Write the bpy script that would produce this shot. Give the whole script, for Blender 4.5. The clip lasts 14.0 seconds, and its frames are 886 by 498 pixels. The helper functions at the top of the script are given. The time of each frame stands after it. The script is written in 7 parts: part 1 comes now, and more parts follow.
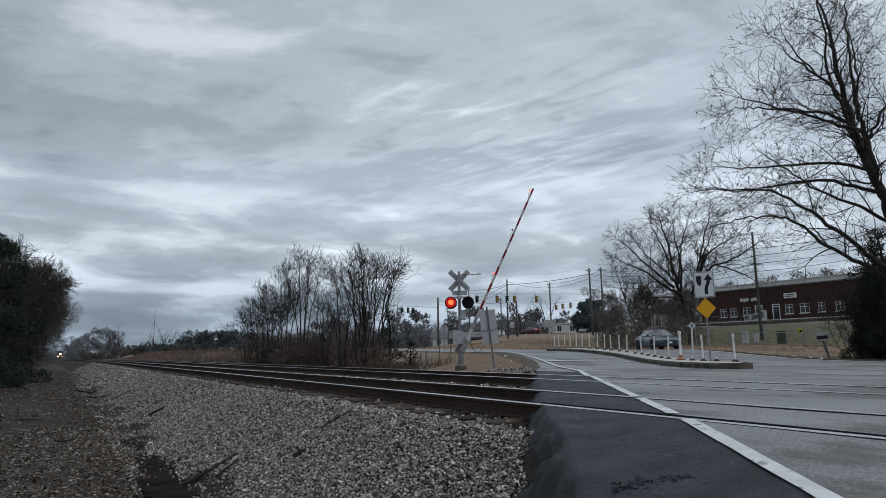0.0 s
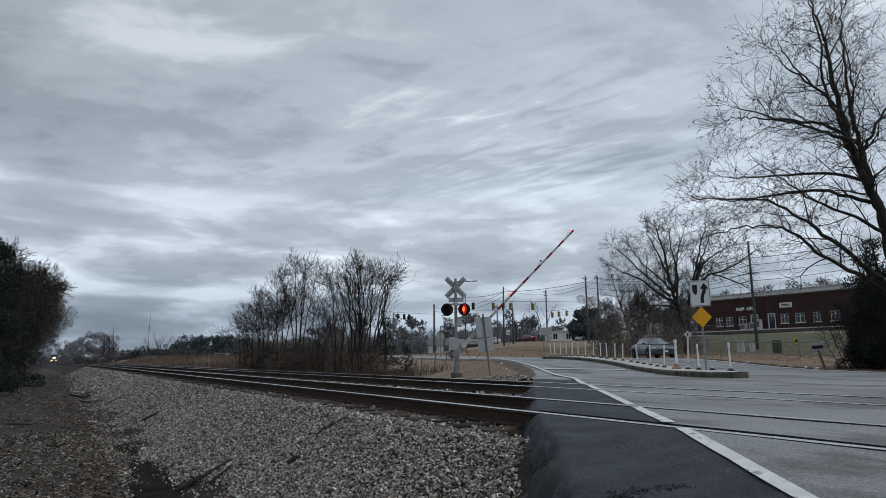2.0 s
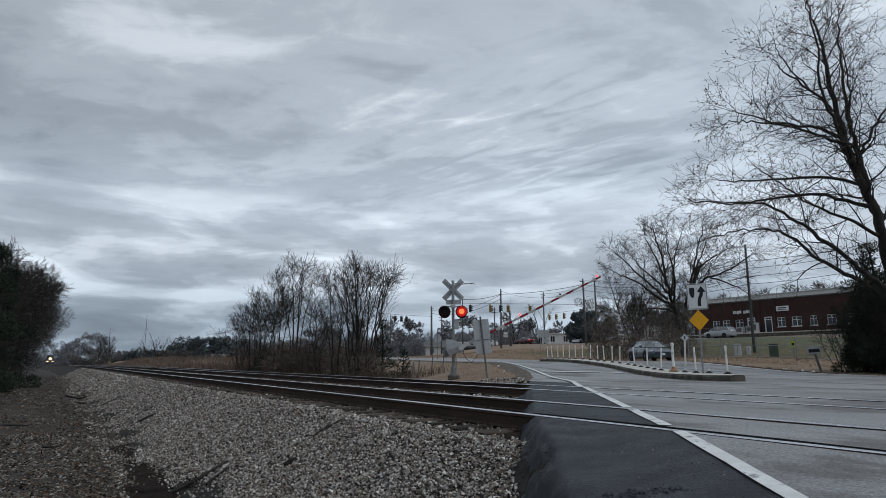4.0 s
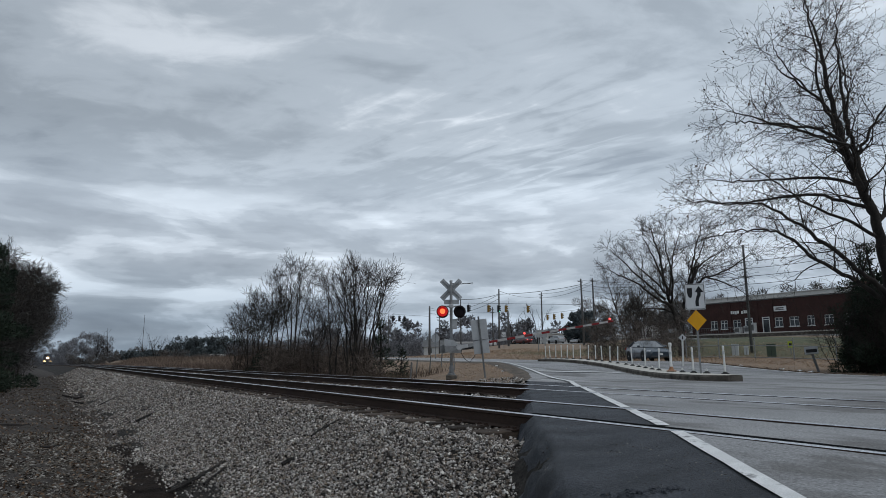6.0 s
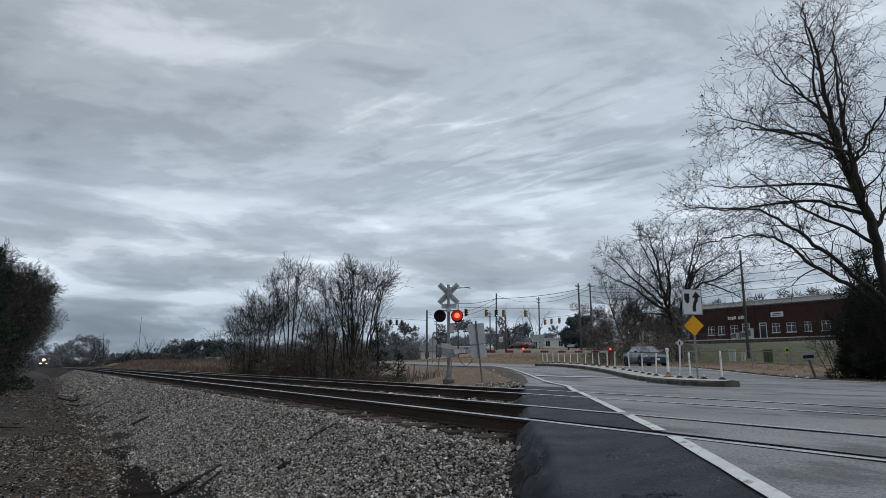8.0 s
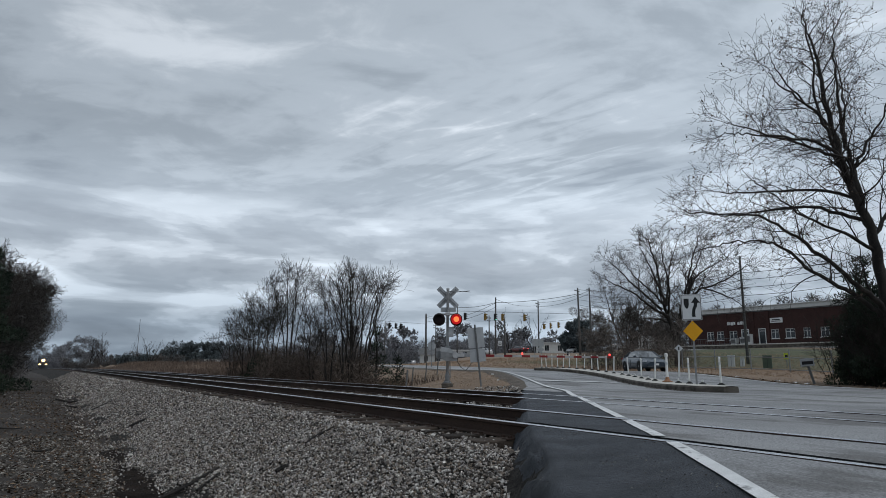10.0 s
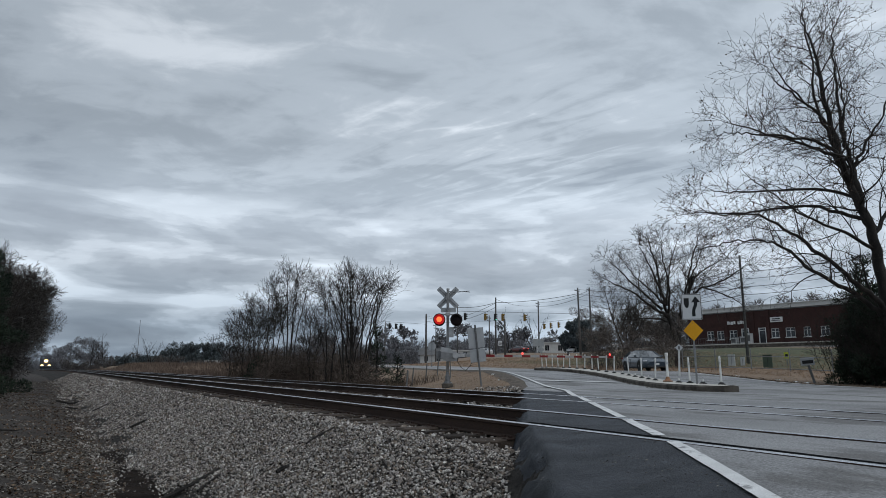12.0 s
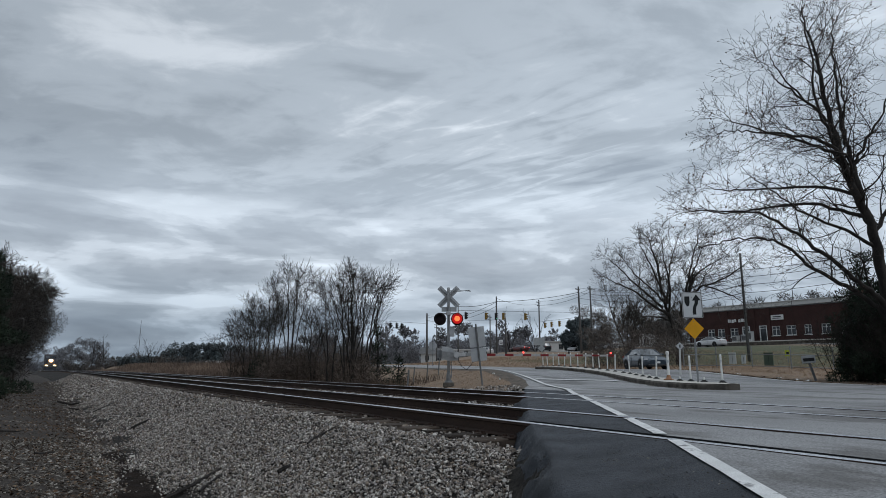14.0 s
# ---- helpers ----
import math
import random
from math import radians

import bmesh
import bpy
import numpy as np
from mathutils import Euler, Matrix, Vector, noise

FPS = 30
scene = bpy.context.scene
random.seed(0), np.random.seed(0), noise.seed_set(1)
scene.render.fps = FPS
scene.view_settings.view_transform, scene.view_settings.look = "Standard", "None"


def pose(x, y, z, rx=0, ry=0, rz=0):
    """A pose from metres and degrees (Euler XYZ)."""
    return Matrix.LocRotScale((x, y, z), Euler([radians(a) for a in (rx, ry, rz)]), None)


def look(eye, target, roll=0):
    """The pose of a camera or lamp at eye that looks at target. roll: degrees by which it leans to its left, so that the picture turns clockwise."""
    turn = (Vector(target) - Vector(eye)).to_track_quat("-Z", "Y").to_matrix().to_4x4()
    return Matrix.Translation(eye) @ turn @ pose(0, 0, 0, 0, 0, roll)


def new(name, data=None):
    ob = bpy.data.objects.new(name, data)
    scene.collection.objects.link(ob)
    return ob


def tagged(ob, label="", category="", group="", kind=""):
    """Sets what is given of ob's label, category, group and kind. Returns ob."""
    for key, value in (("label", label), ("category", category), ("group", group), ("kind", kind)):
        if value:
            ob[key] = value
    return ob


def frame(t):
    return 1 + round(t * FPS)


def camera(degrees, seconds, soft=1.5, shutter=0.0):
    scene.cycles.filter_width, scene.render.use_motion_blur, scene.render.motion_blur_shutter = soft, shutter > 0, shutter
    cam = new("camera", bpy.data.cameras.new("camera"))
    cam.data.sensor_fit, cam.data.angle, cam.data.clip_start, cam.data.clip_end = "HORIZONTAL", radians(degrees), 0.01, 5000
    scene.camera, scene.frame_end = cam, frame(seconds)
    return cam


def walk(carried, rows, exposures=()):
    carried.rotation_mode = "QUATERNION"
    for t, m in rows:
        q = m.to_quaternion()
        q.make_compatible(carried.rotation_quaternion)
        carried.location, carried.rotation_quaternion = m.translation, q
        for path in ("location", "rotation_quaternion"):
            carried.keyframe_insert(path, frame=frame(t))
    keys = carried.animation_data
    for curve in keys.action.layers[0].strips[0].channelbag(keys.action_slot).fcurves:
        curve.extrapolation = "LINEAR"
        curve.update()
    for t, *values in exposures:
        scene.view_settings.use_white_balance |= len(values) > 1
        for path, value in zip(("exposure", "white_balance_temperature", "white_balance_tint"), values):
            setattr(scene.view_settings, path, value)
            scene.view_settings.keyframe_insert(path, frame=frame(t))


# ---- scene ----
EYE = Vector((0.0, 0.0, 0.563))
# seconds, heading to the right of the track, tilt upwards, lean
PATH = [
    (0.0, 31.004, 9.202, -0.822),
    (0.5, 31.078, 9.383, -0.660),
    (1.0, 31.202, 9.573, -0.564),
    (1.5, 31.262, 9.714, -0.421),
    (2.0, 31.316, 9.810, -0.396),
    (2.5, 31.336, 9.892, -0.333),
    (3.0, 31.403, 9.971, -0.306),
    (5.5, 31.680, 9.999, -0.139),
    (6.0, 31.705, 9.994, -0.165),
    (6.5, 31.719, 10.040, -0.100),
    (7.0, 31.791, 10.124, -0.112),
    (7.5, 31.845, 10.224, 0.000),
    (8.0, 31.916, 10.364, 0.099),
    (10.5, 31.942, 10.736, 0.496),
    (11.0, 31.940, 10.762, 0.461),
    (11.5, 31.948, 10.744, 0.413),
    (12.0, 31.957, 10.711, 0.303),
    (12.5, 31.936, 10.681, 0.160),
    (13.0, 31.913, 10.624, 0.128),
    (13.5, 31.910, 10.618, 0.106),
    (14.0, 31.916, 10.646, 0.063),
]


def aim(h, p, r):
    h, p = radians(h), radians(p)
    way = Vector((math.sin(h) * math.cos(p), math.cos(h) * math.cos(p), math.sin(p)))
    return look(EYE, EYE + way * 10, r)


cam = camera(70, 14.0, soft=0.6)
walk(cam, [(t, aim(h, p, r)) for t, h, p, r in PATH])

# ---- sky and light ----
SUN_HEADING, SUN_HEIGHT = 150.0, 52.0


def make_world():
    w = bpy.data.worlds.new("overcast")
    scene.world = w
    w.use_nodes = True
    nt = w.node_tree
    nt.nodes.clear()
    N, L = nt.nodes.new, nt.links.new

    def math_node(op, a, b=0.0, clamp=False):
        n = N("ShaderNodeMath")
        n.operation, n.use_clamp = op, clamp
        for i, v in enumerate((a, b)):
            if isinstance(v, (int, float)):
                n.inputs[i].default_value = v
            else:
                L(v, n.inputs[i])
        return n.outputs[0]

    def ramp(fac, stops, mode="EASE"):
        n = N("ShaderNodeValToRGB")
        n.color_ramp.interpolation = mode
        while len(n.color_ramp.elements) < len(stops):
            n.color_ramp.elements.new(0.5)
        for e, (p, c) in zip(n.color_ramp.elements, stops):
            e.position, e.color = p, (*c, 1) if isinstance(c, tuple) else (c, c, c, 1)
        L(fac, n.inputs[0])
        return n.outputs[0]

    def mix(kind, fac, a, b):
        n = N("ShaderNodeMix")
        n.data_type, n.blend_type = "RGBA", kind
        for i, v in ((0, fac), (6, a), (7, b)):
            if isinstance(v, (int, float)):
                n.inputs[i].default_value = v
            elif isinstance(v, tuple):
                n.inputs[i].default_value = (*v, 1)
            else:
                L(v, n.inputs[i])
        return n.outputs[2]

    def noise_node(vec, scale, detail, rough, distort=0.0):
        n = N("ShaderNodeTexNoise")
        n.inputs["Scale"].default_value, n.inputs["Detail"].default_value = scale, detail
        n.inputs["Roughness"].default_value, n.inputs["Distortion"].default_value = rough, distort
        L(vec, n.inputs["Vector"])
        return n.outputs[0]

    def mapped(vec, scale, rot=0.0, loc=(0, 0, 0)):
        n = N("ShaderNodeMapping")
        n.inputs["Scale"].default_value, n.inputs["Location"].default_value = scale, loc
        n.inputs["Rotation"].default_value = (0, 0, radians(rot))
        L(vec, n.inputs["Vector"])
        return n.outputs[0]

    tc = N("ShaderNodeTexCoord")
    sep = N("ShaderNodeSeparateXYZ")
    L(tc.outputs["Generated"], sep.inputs[0])
    up = math_node("MAXIMUM", sep.outputs[2], 0.0)
    # the cloud deck seen in perspective: a flat sheet overhead
    den = math_node("ADD", up, 0.10)
    comb = N("ShaderNodeCombineXYZ")
    L(math_node("DIVIDE", sep.outputs[0], den), comb.inputs[0])
    L(math_node("DIVIDE", sep.outputs[1], den), comb.inputs[1])
    deck = comb.outputs[0]
    def axis(vec, v):
        n = N("ShaderNodeVectorMath")
        n.operation = "DOT_PRODUCT"
        n.inputs[1].default_value = v
        L(vec, n.inputs[0])
        return n.outputs["Value"]

    def plane(vec, a, b, sa, sb, off):
        c = N("ShaderNodeCombineXYZ")
        L(math_node("MULTIPLY", axis(vec, a), sa), c.inputs[0])
        L(math_node("MULTIPLY", axis(vec, b), sb), c.inputs[1])
        c.inputs[2].default_value = off
        return c.outputs[0]

    ahead, aside = (0.527, 0.85, 0), (0.85, -0.527, 0)
    big = noise_node(plane(deck, aside, ahead, 0.62, 0.80, 3.1), 1.0, 4, 0.5, 0.6)
    middle = noise_node(plane(deck, aside, ahead, 1.7, 2.3, 1.7), 1.0, 6, 0.55, 0.7)
    fine = noise_node(plane(deck, aside, ahead, 5.0, 7.0, 5.3), 1.0, 5, 0.6, 0.6)
    ripple = noise_node(plane(deck, (0.942, 0.336, 0), (0.336, -0.942, 0), 11.0, 2.6, 8.1), 1.0, 3, 0.5, 1.0)
    # ripples lie in a belt at middle height, broken up by the large cloud forms
    belt = math_node("MULTIPLY", ramp(up, [(0.20, 0.0), (0.28, 1.0), (0.38, 0.9), (0.46, 0.0)]), ramp(math_node("ADD", axis(tc.outputs["Generated"], aside), 0.5), [(0.20, 0.05), (0.48, 0.8), (0.66, 1.0), (1.0, 0.3)]))
    ripples = math_node("MULTIPLY", math_node("SUBTRACT", ripple, 0.5), math_node("MULTIPLY", belt, 0.30))
    clouds = math_node("ADD", math_node("ADD", math_node("MULTIPLY", big, 0.52), ripples), math_node("ADD", math_node("MULTIPLY", middle, 0.32), math_node("MULTIPLY", fine, 0.16)))
    tone = ramp(clouds, [(0.36, (0.37, 0.425, 0.49)), (0.46, (0.50, 0.565, 0.635)), (0.55, (0.66, 0.735, 0.815)), (0.66, (1.04, 1.11, 1.19))])
    # brightness with height above the horizon
    height = ramp(up, [(0.0, 0.50), (0.045, 0.60), (0.14, 0.92), (0.22, 1.02), (0.36, 0.76), (0.55, 0.68), (1.0, 1.15)])
    # brighter towards the hidden sun
    toward = N("ShaderNodeVectorMath")
    toward.operation = "DOT_PRODUCT"
    toward.inputs[1].default_value = (math.sin(radians(SUN_HEADING - 30)), math.cos(radians(SUN_HEADING - 30)), 0)
    L(tc.outputs["Generated"], toward.inputs[0])
    tilt_ = math_node("ADD", math_node("MULTIPLY", toward.outputs["Value"], 0.34), 1.02)
    wide = N("ShaderNodeCombineXYZ")
    for i in range(3):
        L(tilt_, wide.inputs[i])
    lit = mix("MULTIPLY", 1.0, mix("MULTIPLY", 1.0, tone, height), wide.outputs[0])
    # low heaps of cloud with bright gaps, in the haze above the horizon
    haze = ramp(up, [(0.0, 1.0), (0.15, 0.95), (0.20, 0.75), (0.29, 0.0)])
    low = noise_node(mapped(tc.outputs["Generated"], (1.15, 1.15, 4.2), 0, (0.35, 0.75, 0.1)), 4.8, 7, 0.50, 0.25)
    band = noise_node(mapped(tc.outputs["Generated"], (0.5, 0.5, 7.0), 0, (1.3, 0.2, 0.6)), 3.4, 4, 0.5, 0.3)
    heap = math_node("ADD", math_node("MULTIPLY", low, 0.74), math_node("MULTIPLY", band, 0.26))
    puff = ramp(heap, [(0.36, (0.56, 0.57, 0.59)), (0.46, (0.70, 0.71, 0.725)), (0.51, (0.88, 0.885, 0.89)), (0.55, (1.16, 1.15, 1.14)), (0.62, (1.52, 1.50, 1.47))])
    uneven = math_node("MAXIMUM", math_node("ADD", up, math_node("MULTIPLY", math_node("SUBTRACT", low, 0.5), 0.07)), 0.0)
    level = ramp(uneven, [(0.0, (0.30, 0.375, 0.46)), (0.05, (0.36, 0.43, 0.515)), (0.10, (0.46, 0.525, 0.60)), (0.15, (0.60, 0.66, 0.73)), (0.22, (0.66, 0.725, 0.80)), (0.34, (0.55, 0.61, 0.68))])
    deck_col = mix("MIX", math_node("MULTIPLY", haze, 0.9), lit, mix("MULTIPLY", 1.0, puff, level))
    deck_col = mix("MULTIPLY", 1.0, deck_col, (0.975, 1.0, 1.025))
    # thin blue sky behind the cloud, barely felt
    sky = N("ShaderNodeTexSky")
    sky.sky_type, sky.sun_disc = "NISHITA", False
    sky.sun_elevation, sky.sun_rotation = radians(SUN_HEIGHT), radians(SUN_HEADING)
    scaled = N("ShaderNodeVectorMath")
    scaled.operation = "SCALE"
    scaled.inputs["Scale"].default_value = 0.06
    L(sky.outputs[0], scaled.inputs[0])
    final = mix("MIX", 0.93, scaled.outputs[0], deck_col)
    bg = N("ShaderNodeBackground")
    bg.inputs["Strength"].default_value = 1.0
    L(final, bg.inputs["Color"])
    L(bg.outputs[0], N("ShaderNodeOutputWorld").inputs["Surface"])


make_world()
sun_data = bpy.data.lights.new("sun", "SUN")
sun_data.energy, sun_data.angle, sun_data.color = 0.6, radians(40), (1.0, 0.97, 0.93)
sun = new("sun", sun_data)
h, e = radians(SUN_HEADING), radians(SUN_HEIGHT)
sun.matrix_world = look((0, 0, 60), (-math.sin(h) * math.cos(e), -math.cos(h) * math.cos(e), 60 - math.sin(e)))


# ---- materials ----
def surf(name, c1, c2, scale=3.0, fine=60.0, rough=0.8, bump=0.25, dist=0.01, metal=0.0, vary=0.0, island=0.0, stretch=(1, 1, 1), speck=0.35, spots=None, gloss=0.08, spec=0.22, rot=0.0):
    m = bpy.data.materials.new(name)
    m.use_nodes = True
    nt = m.node_tree
    N, L = nt.nodes.new, nt.links.new
    b = nt.nodes["Principled BSDF"]
    tc = N("ShaderNodeTexCoord")
    mp = N("ShaderNodeMapping")
    mp.inputs["Scale"].default_value = stretch
    mp.inputs["Rotation"].default_value = (0, 0, radians(rot))
    L(tc.outputs["Object"], mp.inputs["Vector"])

    def noise_at(s, detail, rough_=0.55):
        n = N("ShaderNodeTexNoise")
        n.inputs["Scale"].default_value, n.inputs["Detail"].default_value, n.inputs["Roughness"].default_value = s, detail, rough_
        L(mp.outputs[0], n.inputs["Vector"])
        return n.outputs[0]

    def remap(v, a, b_, lo, hi):
        n = N("ShaderNodeMapRange")
        for i, x in enumerate((a, b_, lo, hi)):
            n.inputs[i + 1].default_value = x
        L(v, n.inputs[0])
        return n.outputs[0]

    def mixc(kind, fac, a, c):
        n = N("ShaderNodeMix")
        n.data_type, n.blend_type = "RGBA", kind
        for i, v in ((0, fac), (6, a), (7, c)):
            if isinstance(v, (int, float)):
                n.inputs[i].default_value = v
            elif isinstance(v, tuple):
                n.inputs[i].default_value = (*v, 1)
            else:
                L(v, n.inputs[i])
        return n.outputs[2]

    def grey(v):
        n = N("ShaderNodeCombineColor")
        for i in range(3):
            L(v, n.inputs[i])
        return n.outputs[0]

    large, small = noise_at(scale, 5), noise_at(fine, 4, 0.65)
    col = mixc("MIX", remap(large, 0.35, 0.65, 0, 1), c1, c2)
    if spots:
        col = mixc("MIX", remap(noise_at(spots[1], 6, 0.6), spots[2], spots[2] + 0.08, 0, spots[3]), col, spots[0])
    col = mixc("MULTIPLY", 1.0, col, grey(remap(small, 0.3, 0.7, 1 - speck, 1 + speck)))
    if vary:
        n = N("ShaderNodeObjectInfo")
        col = mixc("MULTIPLY", 1.0, col, grey(remap(n.outputs["Random"], 0, 1, 1 - vary, 1 + vary)))
    if island:
        n = N("ShaderNodeNewGeometry")
        col = mixc("MULTIPLY", 1.0, col, grey(remap(n.outputs["Random Per Island"], 0, 1, 1 - island, 1 + island)))
    L(col, b.inputs["Base Color"])
    L(remap(small, 0.3, 0.7, max(rough - gloss, 0.02), min(rough + gloss, 1)), b.inputs["Roughness"])
    b.inputs["Metallic"].default_value = metal
    b.inputs["Specular IOR Level"].default_value = spec
    if bump:
        bn = N("ShaderNodeBump")
        bn.inputs["Strength"].default_value, bn.inputs["Distance"].default_value = bump, dist
        L(small, bn.inputs["Height"])
        L(bn.outputs[0], b.inputs["Normal"])
    return m


def glow(name, color, strength):
    m = bpy.data.materials.new(name)
    m.use_nodes = True
    b = m.node_tree.nodes["Principled BSDF"]
    b.inputs["Base Color"].default_value = (*[c * 0.5 for c in color], 1)
    b.inputs["Emission Color"].default_value = (*color, 1)
    b.inputs["Emission Strength"].default_value = strength
    return m


def ground_material():
    """Dry grass, bare dirt and green grass by the lie of the land, each with grain of its own."""
    m = bpy.data.materials.new("ground")
    m.use_nodes = True
    nt = m.node_tree
    N, L = nt.nodes.new, nt.links.new
    b = nt.nodes["Principled BSDF"]
    tc = N("ShaderNodeTexCoord")

    def noise_at(s, detail, r=0.6):
        n = N("ShaderNodeTexNoise")
        n.inputs["Scale"].default_value, n.inputs["Detail"].default_value, n.inputs["Roughness"].default_value = s, detail, r
        L(tc.outputs["Object"], n.inputs["Vector"])
        return n.outputs[0]

    def ramp(v, stops):
        n = N("ShaderNodeValToRGB")
        while len(n.color_ramp.elements) < len(stops):
            n.color_ramp.elements.new(0.5)
        for e_, (p, c) in zip(n.color_ramp.elements, stops):
            e_.position, e_.color = p, (*c, 1)
        L(v, n.inputs[0])
        return n.outputs[0]

    def zone(name, wobble):
        a = N("ShaderNodeAttribute")
        a.attribute_name = name
        add = N("ShaderNodeMath")
        add.operation = "ADD"
        L(a.outputs["Fac"], add.inputs[0])
        mr = N("ShaderNodeMapRange")
        for i, x in enumerate((0.3, 0.7, -wobble, wobble)):
            mr.inputs[i + 1].default_value = x
        L(mid, mr.inputs[0])
        L(mr.outputs[0], add.inputs[1])
        mr2 = N("ShaderNodeMapRange")
        mr2.inputs[1].default_value, mr2.inputs[2].default_value = 0.35, 0.65
        L(add.outputs[0], mr2.inputs[0])
        return mr2.outputs[0]

    def mixc(fac, a, c):
        n = N("ShaderNodeMix")
        n.data_type = "RGBA"
        for i, v in ((0, fac), (6, a), (7, c)):
            L(v, n.inputs[i])
        return n.outputs[2]

    mid, fine, broad = noise_at(0.9, 8, 0.68), noise_at(22, 6, 0.75), noise_at(0.12, 4)
    dry = mixc(broad, ramp(mid, [(0.3, (0.115, 0.077, 0.050)), (0.7, (0.30, 0.210, 0.140))]), ramp(fine, [(0.3, (0.10, 0.068, 0.045)), (0.7, (0.32, 0.232, 0.160))]))
    dirt = mixc(mid, ramp(fine, [(0.3, (0.010, 0.007, 0.0055)), (0.7, (0.042, 0.028, 0.020))]), ramp(fine, [(0.35, (0.014, 0.011, 0.009)), (0.76, (0.075, 0.060, 0.048))]))
    green = ramp(fine, [(0.3, (0.045, 0.050, 0.022)), (0.7, (0.108, 0.112, 0.055))])
    col = mixc(zone("green", 0.5), dry, green)
    col = mixc(zone("dirt", 0.3), col, dirt)
    L(col, b.inputs["Base Color"])
    b.inputs["Roughness"].default_value = 0.95
    bn = N("ShaderNodeBump")
    bn.inputs["Strength"].default_value, bn.inputs["Distance"].default_value = 0.6, 0.04
    L(fine, bn.inputs["Height"])
    L(bn.outputs[0], b.inputs["Normal"])
    return m


GROUND = ground_material()
def stone_material(name, stops, fine):
    """Broken stone: every piece has a tone of its own."""
    m = surf(name, (0.86, 0.86, 0.86), (1.12, 1.10, 1.08), 6, fine, 0.92, 0.4, 0.003, speck=0.4)
    nt = m.node_tree
    b = nt.nodes["Principled BSDF"]
    geo, r, mix = nt.nodes.new("ShaderNodeNewGeometry"), nt.nodes.new("ShaderNodeValToRGB"), nt.nodes.new("ShaderNodeMix")
    while len(r.color_ramp.elements) < len(stops):
        r.color_ramp.elements.new(0.5)
    for e_, (p, c) in zip(r.color_ramp.elements, stops):
        e_.position, e_.color = p, (*c, 1)
    nt.links.new(geo.outputs["Random Per Island"], r.inputs[0])
    mix.data_type, mix.blend_type = "RGBA", "MULTIPLY"
    mix.inputs[0].default_value = 1.0
    nt.links.new(b.inputs["Base Color"].links[0].from_socket, mix.inputs[6])
    nt.links.new(r.outputs[0], mix.inputs[7])
    nt.links.new(mix.outputs[2], b.inputs["Base Color"])
    return m


STONE = stone_material("ballast_stone", [(0.0, (0.030, 0.026, 0.024)), (0.2, (0.108, 0.095, 0.087)), (0.38, (0.232, 0.186, 0.145)), (0.56, (0.286, 0.270, 0.264)), (0.76, (0.400, 0.362, 0.319)), (0.93, (0.529, 0.508, 0.486)), (1.0, (0.713, 0.680, 0.626))], 200)
GRAVEL = stone_material("path_gravel", [(0.0, (0.020, 0.016, 0.013)), (0.35, (0.075, 0.062, 0.050)), (0.7, (0.135, 0.122, 0.108)), (1.0, (0.33, 0.31, 0.28))], 150)
LITTER = stone_material("dead_leaves", [(0.0, (0.022, 0.014, 0.010)), (0.5, (0.066, 0.040, 0.025)), (0.85, (0.12, 0.075, 0.045)), (1.0, (0.21, 0.15, 0.10))], 40)
THICKET = surf("thicket_twigs", (0.060, 0.047, 0.040), (0.115, 0.092, 0.076), 0.3, 6, 0.95, 0.0, island=0.55)
GRAVEL_EDGE = surf("edge_gravel", (0.075, 0.062, 0.050), (0.16, 0.135, 0.112), 2.5, 45, 0.95, 0.8, 0.02, speck=0.6)
MUD = surf("wet_mud", (0.009, 0.006, 0.005), (0.026, 0.019, 0.015), 3, 30, 0.9, 1.0, 0.04, speck=0.6, gloss=0.08, spec=0.08)
BANK_TWIG = surf("bank_twigs", (0.085, 0.070, 0.062), (0.150, 0.128, 0.112), 0.3, 6, 0.95, 0.0, island=0.5)
FIELD_WEED = surf("field_weeds", (0.105, 0.076, 0.060), (0.185, 0.138, 0.108), 0.05, 8, 0.9, 0.0, island=0.4)
# distance haze put into the base colour, paler than the wood itself
HAZY_WOOD = surf("hazy_winter_wood", (0.145, 0.148, 0.16), (0.20, 0.20, 0.212), 0.15, 4, 0.95, 0.0, island=0.35)
# shade between the ballast stones is put into this colour
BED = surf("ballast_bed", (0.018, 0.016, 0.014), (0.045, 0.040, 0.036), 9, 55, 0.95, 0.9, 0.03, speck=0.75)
TAR = surf("fresh_tar", (0.021, 0.024, 0.030), (0.056, 0.062, 0.075), 2.0, 65, 0.64, 1.0, 0.03, speck=0.95, spots=((0.10, 0.098, 0.094), 30, 0.66, 0.7), stretch=(0.7, 1.6, 1.0), spec=0.3)
ASPHALT = surf("worn_asphalt", (0.186, 0.185, 0.186), (0.285, 0.283, 0.284), 0.55, 95, 0.60, 0.7, 0.008, speck=0.8, spots=((0.095, 0.089, 0.084), 0.9, 0.515, 0.85), spec=0.40, stretch=(1.2, 0.42, 1.0))
PAINT = surf("road_paint", (0.72, 0.72, 0.71), (0.58, 0.58, 0.57), 5, 120, 0.6, 0.2, 0.003, speck=0.18, spots=((0.16, 0.16, 0.16), 9, 0.575, 0.85))
RAIL_SIDE = surf("rusty_rail", (0.032, 0.021, 0.017), (0.060, 0.039, 0.030), 4, 80, 0.8, 0.3, 0.003, stretch=(1, 0.2, 1))
RAIL_TOP = surf("polished_steel", (0.62, 0.63, 0.65), (0.5, 0.5, 0.52), 3, 90, 0.28, 0.05, 0.001, metal=1.0, speck=0.1, stretch=(1, 0.1, 1))
